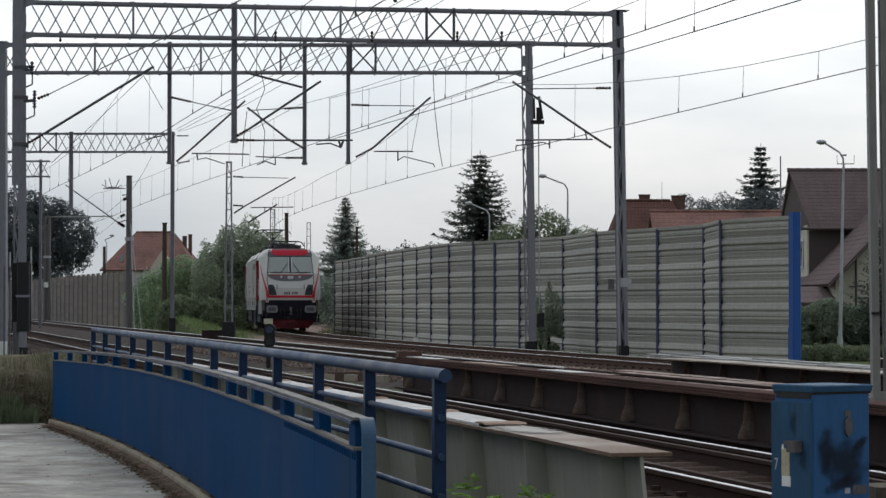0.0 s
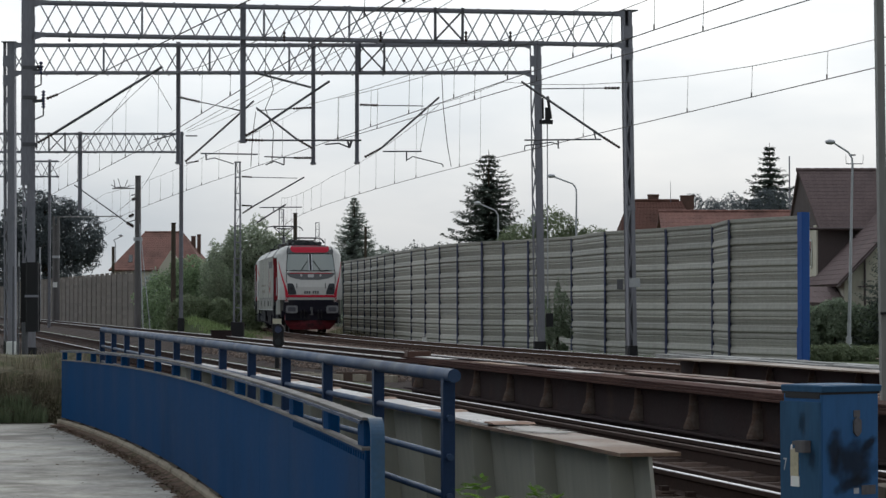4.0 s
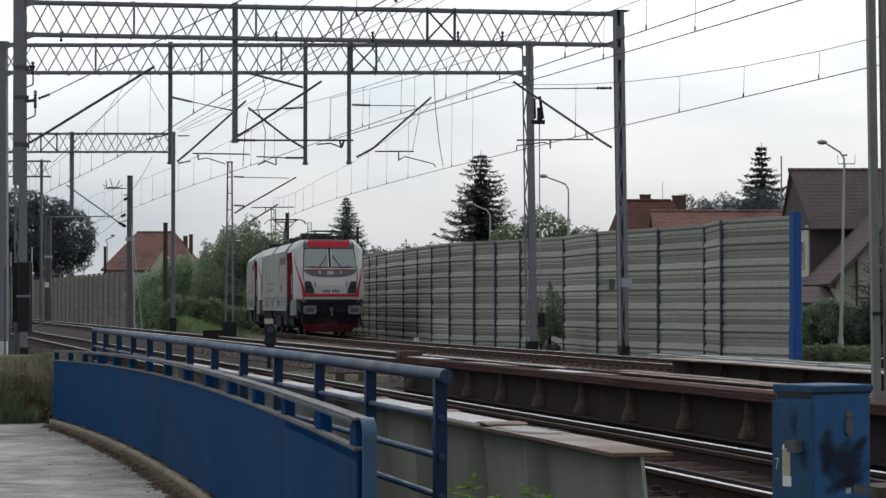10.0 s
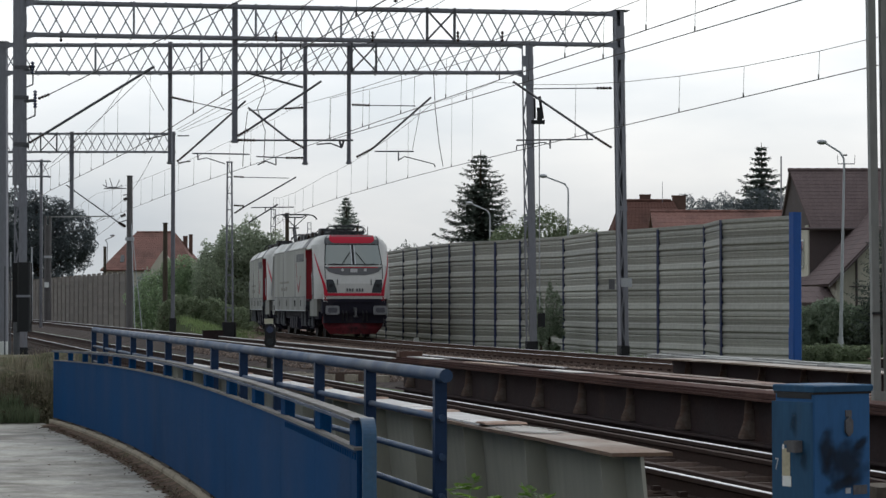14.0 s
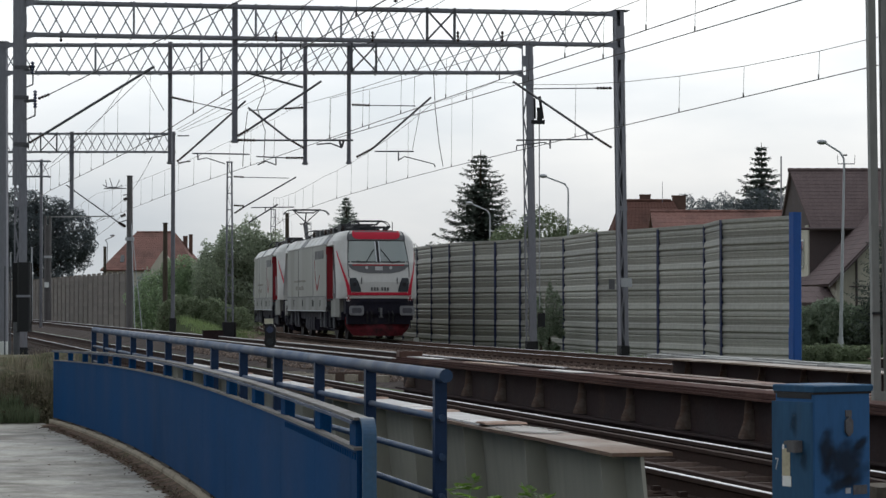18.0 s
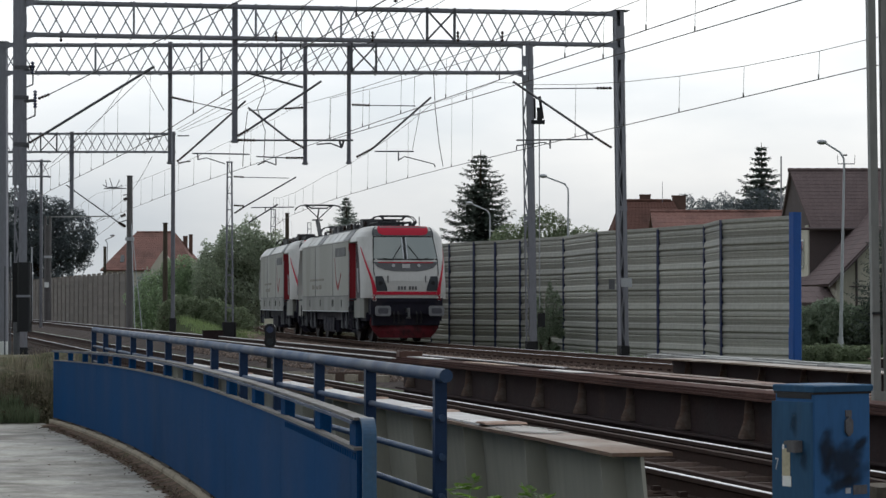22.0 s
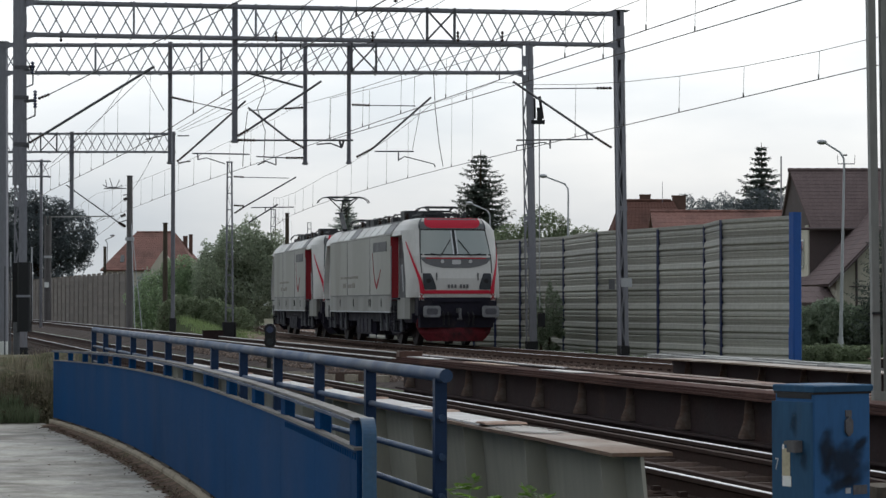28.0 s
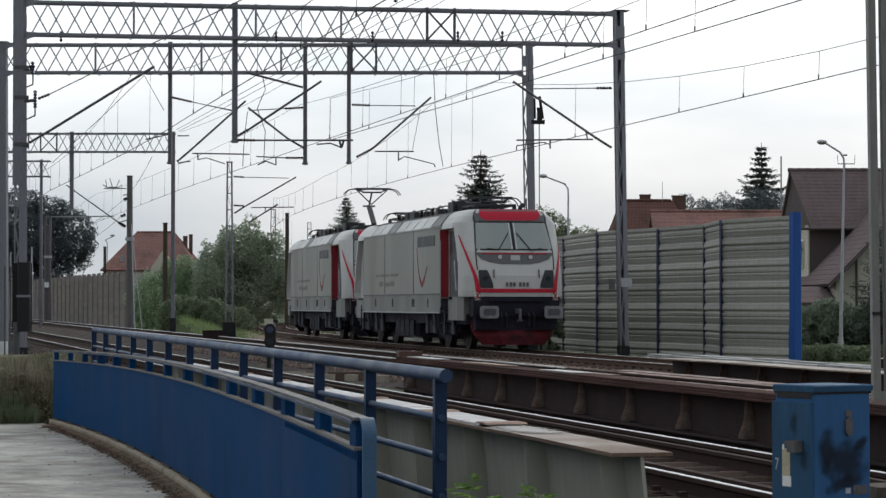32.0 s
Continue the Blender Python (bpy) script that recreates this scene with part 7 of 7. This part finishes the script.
def blades(name, label, region, n, h, w, material, seed, kind="stuff"):
    """Grass or weeds: thin bent blades spread over patches (x, y, reach x, reach y, base)."""
    rng = random.Random(seed)
    vs, fs = [], []
    for k in range(n):
        x, y, rx, ry, z = rng.choice(region)
        px, py = x + rng.uniform(-rx, rx), y + rng.uniform(-ry, ry)
        hh = h * rng.uniform(0.45, 1.25) * (0.75 + 0.5 * noise.noise(Vector((px * 0.8, py * 0.4, 0))))
        az = rng.uniform(0, math.pi)
        dx, dy = math.cos(az) * w, math.sin(az) * w
        bx, by = rng.gauss(0, 0.22) * hh, rng.gauss(0, 0.22) * hh
        n0 = len(vs)
        vs += [(px - dx, py - dy, z), (px + dx, py + dy, z), (px + dx * 0.7 + bx * 0.4, py + dy * 0.7 + by * 0.4, z + hh * 0.6), (px - dx * 0.7 + bx * 0.4, py - dy * 0.7 + by * 0.4, z + hh * 0.6), (px + bx, py + by, z + hh)]
        fs += [(n0, n0 + 1, n0 + 2, n0 + 3), (n0 + 3, n0 + 2, n0 + 4)]
    me = bpy.data.meshes.new(name)
    me.from_pydata(vs, [], fs)
    me.materials.append(material)
    tagged(new(name, me), label, "grass" if "grass" in name else "weeds", kind=kind)


blades("grass", "bright green grass beside the curved track", [(-10.5, 124, 1.6, 10, -0.45), (-12.5, 137, 2.4, 8, -0.45), (-9.0, 118, 1.2, 8, -0.45)], 9000, 0.42, 0.012, M_blade, 31)
bank_tufts = []
for i in range(22):
    for o in (2.8, 3.3, 3.9, 4.6, 5.3, 5.9):
        bx, by, bh = curve(41 + i * 2.6)
        w = bank_reach(41 + i * 2.6, o)
        bank_tufts.append((bx - w * math.cos(bh), by + w * math.sin(bh), 0.35, 1.3, bank_height(41 + i * 2.6, o) - 0.06))
blades("grass", "bright green grass on the bank between two tracks", bank_tufts, 9000, 0.34, 0.014, M_blade, 38)
blades("grass", "dry brown weeds between the curved track and the barrier", [(-4.2, 131, 1.0, 12, -0.45), (-3.0, 150, 4.0, 10, -0.45)], 5000, 0.45, 0.012, M_dry, 32)
blades("weeds", "brown and green weeds at the end of the path", [(-7.9, 42.6, 1.5, 0.5, 0.15), (-7.2, 42.1, 0.9, 0.3, -0.15), (-8.0, 41.8, 1.3, 0.2, -0.7), (-7.6, 41.9, 1.2, 0.2, -0.4)], 2400, 0.34, 0.007, M_dry, 33)
bush("tangle of leafy green weeds on the bank", -7.6, 41.72, [((-1.1, 0, 0.15), (0.4, 0.2, 0.36)), ((-0.3, 0.02, 0.22), (0.45, 0.2, 0.42)), ((0.35, 0, 0.2), (0.4, 0.2, 0.36)), ((-0.7, 0.25, 0.62), (0.35, 0.15, 0.25)), ((0.85, 0.15, 0.2), (0.3, 0.2, 0.36)), ((0.6, 0.3, 0.6), (0.25, 0.15, 0.2))], 9500, 0.026, M_dry, 34, z0=-0.7)
blades("weeds", "soft green weeds at the foot of the bank", [(-8.3, 41.6, 0.8, 0.15, -0.7), (-7.3, 41.6, 0.7, 0.15, -0.7), (-7.9, 41.7, 1.0, 0.12, -0.5)], 2600, 0.34, 0.008, M_leaf_deep, 39)
blades("grass", "thin grass along the foot of the barrier", [(5.2, 79.0, 0.8, 3.5, -0.42), (3.0, 88, 0.8, 3.5, -0.42), (0.6, 97, 0.8, 4, -0.42)], 2500, 0.22, 0.008, M_blade, 35)
fv = [(lambda p: (p.x, p.y, 0.10, 0.5, fence_z(u) - 0.11))(tr(u, fence_v(u) - 0.12)) for u in (15, 18, 20, 22.5, 24, 27, 30, 33, 36, 39)]
blades("moss_weeds", "brown weeds and litter along the kerb", fv, 1500, 0.055, 0.006, M_dry, 36)
blades("weeds", "dark weeds along the tracks", [(-6.5, 50, 1.2, 3, -0.45), (-10, 62, 1.5, 5, -0.45), (-12.5, 74, 1.5, 6, -0.45)], 4000, 0.28, 0.008, M_dry, 37)


def sapling(label, x, y, z0, h, seed):
    """A shoot with feathery leaves: stalks with pairs of leaflets."""
    rng = random.Random(seed)
    t = thing("sapling", label, "plant", pose(x, y, z0), group="green shoots beside the girder")
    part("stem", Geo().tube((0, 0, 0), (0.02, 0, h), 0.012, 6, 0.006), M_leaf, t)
    for k in range(20):
        az = rng.uniform(0, 2 * math.pi)
        d = Vector((math.cos(az), math.sin(az) * 0.6, rng.uniform(0.1, 0.9))).normalized()
        ln = rng.uniform(0.10, 0.20)
        o = Vector((0.02, 0, h * rng.uniform(0.72, 1.0)))
        side = d.cross(Vector((0, 0, 1))).normalized()
        vs, fs = [], []
        for i in range(7):
            c = o + d * (ln * (i + 1) / 7) + Vector((0, 0, -0.10 * ln * ((i + 1) / 7) ** 2 * 4))
            for s in ((-1, 1) if i < 6 else (0,)):
                e = (side * s + d * (0.55 if s else 1.0)).normalized()
                w = e.cross(Vector((rng.uniform(-0.5, 0.5), 0.3, 1))).normalized()
                l2 = 0.06 * (1.1 - 0.07 * i)
                n0 = len(vs)
                vs += [c, c + e * l2 * 0.5 + w * 0.014, c + e * l2, c + e * l2 * 0.5 - w * 0.014]
                fs.append((n0, n0 + 1, n0 + 2, n0 + 3))
        me = bpy.data.meshes.new("leaf_spray")
        me.from_pydata([tuple(v) for v in vs], [], fs)
        part("leaf_spray", me, M_leaf_bright, t)


sapling("fresh green feathery shoot beside the railing", 0.12, 13.2, -0.65, 0.93, 41)
sapling("fresh green feathery shoot beside the girder", 0.46, 13.1, -0.65, 0.89, 42)
sapling("fresh green feathery shoot beside the girder", 0.17, 12.9, -0.65, 0.86, 43)

# ---- houses ----
M_roof_brown = shade("dark_brown_roof_tiles", (0.145, 0.108, 0.106), 0.8, 0, 0.25, 0.8, 12, 0.3, (0.115, 0.088, 0.088), 0.5, island=0.12, spec=0.08)
M_roof_red = shade("weathered_red_roof_tiles", (0.22, 0.118, 0.10), 0.7, 0, 0.3, 0.8, 12, 0.3, (0.15, 0.085, 0.072), 0.55, island=0.2, spec=0.08)
M_roof_rust = shade("red_brown_roof_tiles", (0.125, 0.064, 0.052), 0.7, 0, 0.3, 0.8, 12, 0.3, (0.085, 0.045, 0.036), 0.5, island=0.18, spec=0.08)
M_render = shade("beige_house_render", (0.56, 0.52, 0.43), 0.85, 0, 0.12, 1, 25, 0.1, (0.33, 0.30, 0.24), 0.4, streak=True)
M_clad = shade("dark_brown_cladding", (0.098, 0.075, 0.074), 0.7, 0, 0.2, 2, 20, 0.1)
M_pane = glassy("window_glass", (0.03, 0.035, 0.04))
M_brick = shade("sooty_chimney_brick", (0.13, 0.075, 0.06), 0.85, 0, 0.3, 3, 25, 0.3)


def tiled(a, b, c, d, courses, thick=0.022):
    """A roof slope from the eave a-b up to the ridge d-c: the slab, and the courses of tiles laid on it."""
    a, b, c, d = map(Vector, (a, b, c, d))
    n = (b - a).cross(d - a).normalized()
    if n.z < 0:
        n = -n
    rows = []
    for k in range(courses):
        p, q = k / courses, min(1, (k + 1.12) / courses)
        cols = max(3, int((b - a).length / 0.30))
        low, high = [], []
        for i in range(cols * 2 + 1):
            f = i / (cols * 2)
            wave = 0.014 if i % 2 else 0.0
            low.append(a.lerp(b, f).lerp(d.lerp(c, f), p) + n * (thick + wave))
            high.append(a.lerp(b, f).lerp(d.lerp(c, f), q) + n * (0.01 + wave))
        m = len(low)
        under = [v - n * thick * 0.8 for v in low]
        rows.append(Geo().add(low + high + under, [(i, i + 1, m + i + 1, m + i) for i in range(m - 1)] + [(2 * m + i, 2 * m + i + 1, i + 1, i) for i in range(m - 1)]))
    base = [a, b, c, d]
    slab = Geo().add([v for v in base] + [v - n * 0.14 for v in base], [(0, 1, 2, 3), (7, 6, 5, 4), (0, 4, 5, 1), (1, 5, 6, 2), (2, 6, 7, 3), (3, 7, 4, 0)])
    return slab, rows


def roof(parent, slope, material, name="roof"):
    slab, rows = slope
    o = part(name, slab, material, parent)
    for g in rows:
        part("tile_course", g, material, o)


def window(parent, c, w, h, face):
    """A window in a wall: face 'x' looks to -x, 'y' to -y."""
    m = Matrix.Rotation(radians(-90), 3, "Z") if face == "x" else Matrix.Identity(3)
    fr = Geo()
    for sx in (-1, 1):
        fr.box(Vector(c) + m @ Vector((sx * w / 2, -0.012, 0)), (0.09, 0.024, h + 0.09), m)
    for sz in (-1, 1):
        fr.box(Vector(c) + m @ Vector((0, -0.012, sz * h / 2)), (w, 0.024, 0.08), m)
    o = part("window_frame", fr, M_white_paint, parent)
    part("pane", Geo().box(Vector(c) + m @ Vector((0, -0.01, 0)), (w, 0.02, h), m), M_pane, o)


def build_brown_house():
    t = thing("house", "beige house with a steep brown tiled roof and large dormer", "house", pose(0, 0, 0), group="houses")
    z0 = -0.7
    # main block, gable towards the railway
    apex, lx, lz, rx = 20.95, 16.35, 2.1, 25.55
    gable = [(16.75, z0), (16.75, 2.2), (apex, 6.6), (25.15, 2.2), (25.15, z0)]
    part("gable_wall", Geo().prism(gable, "y", 108.3, 108.6), M_render, t)
    part("side_wall", Geo().box((16.9, 116.5, (z0 + 2.2) / 2), (0.3, 15.7, 2.2 - z0)), M_render, t)
    part("side_wall", Geo().box((25.0, 116.5, (z0 + 2.2) / 2), (0.3, 15.7, 2.2 - z0)), M_render, t)
    part("gable_wall", Geo().prism(gable, "y", 124.4, 124.7), M_render, t)
    roof(t, tiled((lx, 107.7, lz), (lx, 125.0, lz), (apex, 125.0, 6.9), (apex, 107.7, 6.9), 22), M_roof_brown)
    roof(t, tiled((rx, 107.7, lz), (rx, 125.0, lz), (apex, 125.0, 6.9), (apex, 107.7, 6.9), 22), M_roof_brown)
    part("verge_board", Geo().bar((lx, 107.66, lz - 0.12), (apex, 107.66, 6.75), 0.05, 0.24, (0, 1, 0)), M_clad, t)
    # dormer across the left slope
    made = set(t.children)
    dn, df, dr = 109.0, 113.4, 111.2
    part("dormer_side", Geo().prism([(15.72, 2.45), (15.72, 4.65), (18.3, 4.65), (16.9, 2.75)], "y", dn, dn + 0.2), M_clad, t, "dark brown clad dormer side")
    part("dormer_side", Geo().prism([(15.72, 2.45), (15.72, 4.65), (18.3, 4.65), (16.9, 2.75)], "y", df - 0.2, df), M_clad, t)
    fw = part("dormer_front", Geo().box((15.75, (dn + df) / 2, 3.5), (0.2, df - dn - 0.02, 2.3)), M_render, t, "beige dormer front")
    tri = [(15.80, dn - 0.1, 4.55), (15.28, dr, 6.95), (15.12, df + 0.1, 4.55)]
    part("dormer_gable", Geo().loft([[(x, y, z) for x, y, z in tri], [(x + 0.12, y + 0.02, z) for x, y, z in tri]]), M_clad, t, "dark clad gable")
    window(fw, (15.62, 110.6, 3.45), 0.9, 1.15, "x")
    roof(t, tiled((15.72, dn - 0.45, 4.5), (19.4, dn - 0.45, 4.5), (20.6, dr, 7.1), (15.18, dr, 7.1), 16), M_roof_brown)
    roof(t, tiled((15.05, df + 0.45, 4.5), (19.4, df + 0.45, 4.5), (20.6, dr, 7.1), (15.15, dr, 7.1), 16), M_roof_brown)
    rid = Geo()
    for k in range(14):
        rid.tube((15.1 + k * 0.40, dr, 7.12), (15.52 + k * 0.40, dr, 7.12), 0.10, 8, 0.085)
    part("ridge_tiles", rid, M_roof_brown, t)
    part("gutter", Geo().tube((15.15, dn - 0.5, 4.47), (17.9, dn - 0.5, 4.47), 0.06, 8), M_clad, t)
    for o in t.children:
        if o not in made:
            o.matrix_basis = Matrix.Translation((0, 0, -0.085)) @ Matrix.Scale(1.07, 4)
    # porch with a ribbed roof
    roof(t, tiled((14.9, 107.8, 1.30), (16.7, 107.8, 1.30), (16.7, 110.4, 2.0), (14.9, 110.4, 2.0), 3), M_roof_brown, "porch_roof")
    part("porch_wall", Geo().box((15.9, 109.3, 0.25), (1.5, 2.2, 1.9)), M_render, t)
    part("drain_pipe", Geo().tube((17.6, 108.2, -0.6), (17.6, 108.2, 3.4), 0.05, 8).bar((17.3, 108.2, 2.0), (17.9, 108.2, 2.0), 0.05, 0.05), M_clad, t)
    an = Geo().tube((17.5, 110.6, 6.4), (17.5, 110.6, 7.36), 0.02, 6).tube((17.2, 110.6, 7.36), (17.92, 110.6, 7.36), 0.022, 6)
    an.tube((17.2, 110.6, 7.36), (17.18, 110.6, 7.75), 0.012, 6).tube((17.92, 110.6, 7.36), (17.94, 110.6, 7.75), 0.012, 6).box((17.5, 110.6, 7.74), (0.2, 0.1, 0.06))
    part("aerial", an, M_steel_dark, t)


build_brown_house()


def ridge_house(label, x0, x1, yn, yf, eave, ridge, tiles, walls, chimneys, z0=-0.7, hip=0.0):
    """A house whose ridge runs across the view."""
    t = thing("house", label, "house", group="houses")
    ym = (yn + yf) / 2
    part("front_wall", Geo().box(((x0 + x1) / 2, yn + 0.4, (z0 + eave) / 2), (x1 - x0 - 0.6, 0.3, eave - z0)), walls, t)
    part("back_wall", Geo().box(((x0 + x1) / 2, yf - 0.4, (z0 + eave) / 2), (x1 - x0 - 0.6, 0.3, eave - z0)), walls, t)
    for x in (x0 + 0.45, x1 - 0.45):
        if hip:
            part("side_wall", Geo().box((x, ym, (z0 + eave) / 2), (0.3, yf - yn - 1.1, eave - z0)), walls, t)
        else:
            part("side_wall", Geo().prism([(yn + 0.56, z0), (yn + 0.56, eave), (ym, ridge - 0.25), (yf - 0.56, eave), (yf - 0.56, z0)], "x", x - 0.15, x + 0.15), walls, t)
    n = max(6, int((ridge - eave) / 0.2))
    roof(t, tiled((x0, yn, eave), (x1, yn, eave), (x1 - hip, ym, ridge), (x0 + hip, ym, ridge), n), tiles)
    roof(t, tiled((x0, yf, eave), (x1, yf, eave), (x1 - hip, ym, ridge), (x0 + hip, ym, ridge), n), tiles)
    if hip:
        for xe, xr in ((x0, x0 + hip), (x1, x1 - hip)):
            roof(t, tiled((xe, yn, eave), (xe, yf, eave), (xr, ym + 0.02, ridge), (xr, ym - 0.02, ridge), n), tiles)
    k = Geo()
    i = x0 + hip
    while i < x1 - hip - 0.2:
        k.tube((i, ym, ridge + 0.03), (i + 0.44, ym, ridge + 0.03), 0.10, 8, 0.085)
        i += 0.42
    part("ridge_tiles", k, tiles, t)
    for cx, cw, ch in chimneys:
        part("chimney", Geo().box((cx, ym + 0.3, ridge + ch / 2 - 1.2), (cw, 0.5, ch + 2.4)).box((cx, ym + 0.3, ridge + ch), (cw + 0.05, 0.55, 0.08)), M_brick, t, "sooty brick chimney")
    return t


ridge_house("house with a weathered brown-red roof and two chimneys", 9.2, 14.9, 146, 154, 3.6, 7.35, M_roof_rust, M_brick, ((11.95, 0.62, 0.36), (13.95, 0.78, 0.30)), hip=1.3)
ridge_house("low house with a red tiled roof", 10.9, 18.4, 130, 137, 4.1, 6.1, M_roof_red, M_render, ())
lh = ridge_house("far house with a red hipped roof", -30.2, -21.6, 224, 234, 4.3, 7.75, M_roof_red, M_render, ((-23.25, 0.36, -0.35), (-22.75, 0.3, -0.2)), hip=2.6)
part("gable_wall", Geo().prism([(-25.6, 2.4), (-25.6, 4.5), (-24.6, 6.0), (-23.6, 4.5), (-23.6, 2.4)], "y", 223.0, 224.5), M_render, lh, "pale gabled bay")
part("roof_window", Geo().box((-28.4, 225.2, 5.3), (0.35, 0.1, 0.8), Euler((radians(-38), 0, 0)).to_matrix()), M_pane, lh)
thing("aerial_mast", "thin grey aerial mast behind the roofs", "aerial", pose(19.97, 150, -0.6), geo=Geo().tube((0, 0, 0), (0, 0, 10.6), 0.07, 8, 0.04), material=M_steel)
thing("aerial_mast", "thin grey aerial on a roof", "aerial", pose(12.95, 149.9, 7.2), geo=Geo().tube((0, 0, 0), (0, 0, 1.3), 0.02, 6, 0.012), material=M_steel)


# ---- loose stones on the ballast ----
def stones(label, place_at, s0, s1, half, n, seed, paint=M_stone):
    rng = random.Random(seed)
    vs, fs = [], []
    for k in range(n):
        x, y, th = place_at(rng.uniform(s0, s1))
        o = rng.uniform(-half, half)
        if abs(abs(o) - 0.753) < 0.11:
            continue
        r = rng.uniform(0.022, 0.05)
        c = Vector((x + o * math.cos(th), y - o * math.sin(th), -0.19 - max(0, abs(o) - 1.8) * 0.25))
        n0 = len(vs)
        rot = Euler((rng.uniform(0, 3), rng.uniform(0, 3), rng.uniform(0, 3))).to_matrix()
        for q in ((1, 0, 0), (-0.9, 0.2, 0), (0, 1.1, 0.1), (0.1, -1, 0), (0, 0.1, 0.9), (0.1, 0, -0.9)):
            vs.append(c + rot @ (Vector(q) * r * rng.uniform(0.75, 1.2)))
        fs += [(n0 + a, n0 + b, n0 + e) for a, b, e in ((0, 2, 4), (2, 1, 4), (1, 3, 4), (3, 0, 4), (2, 0, 5), (1, 2, 5), (3, 1, 5), (0, 3, 5))]
    me = bpy.data.meshes.new("ballast_stones")
    me.from_pydata([tuple(v) for v in vs], [], fs)
    me.materials.append(paint)
    tagged(new("ballast_stones", me), label, "ballast", kind="stuff")


stones("loose brown crushed stone on the curved track's bed", curve, -20, 40, 2.4, 16000, 51)
stones("loose brown crushed stone on a straight track's bed", on_straight(6.44), 45, 95, 2.3, 12000, 52, M_stone_dark)
stones("loose brown crushed stone on the middle track's bed", on_straight(12.45), 45, 90, 2.3, 12000, 53)


# ---- brown litter along the kerb ----
def litter():
    rng = random.Random(61)
    vs, fs = [], []
    for k in range(8000):
        u = rng.uniform(13, 40)
        p = tr(u, fence_v(u) - 0.07 - abs(rng.gauss(0, 0.11)), fence_z(u) - 0.094)
        if rng.random() < 0.012:
            p = tr(u, fence_v(u) - rng.uniform(0.2, 2.5), fence_z(u) - 0.094)
        a = rng.uniform(0, 6.3)
        r = rng.uniform(0.006, 0.027)
        n0 = len(vs)
        for q in range(4):
            vs.append((p.x + r * math.cos(a + q * 1.57) * (1 if q % 2 else 0.6), p.y + r * math.sin(a + q * 1.57) * (1 if q % 2 else 0.6), p.z + rng.uniform(0, 0.016)))
        fs.append((n0, n0 + 1, n0 + 2, n0 + 3))
    me = bpy.data.meshes.new("leaf_litter")
    me.from_pydata(vs, [], fs)
    me.materials.append(M_litter)
    tagged(new("leaf_litter", me), "dead brown leaves and dirt along the kerb", "leaves", kind="stuff")


M_litter = shade("dead_brown_leaves", (0.085, 0.055, 0.038), 0.85, 0, 0.3, 4, 30, 0, island=0.5, spec=0.1)
litter()


# ---- tracks, with their sleepers ----
build_track("nearest straight railway track with shiny rail heads", on_straight(6.44), -20, 300, 4.0, 14, 62)
build_track("middle straight railway track on brown ballast", on_straight(12.45), -20, 300, 4.0, 20, 60, shine=M_raildull, worn=WORN_HEAD, bright_from=46)
build_track("curved railway track on which the engines run", curve, -70, 150, 2.0, -40, 40, web=M_raildust)
guard_rails()

motions()
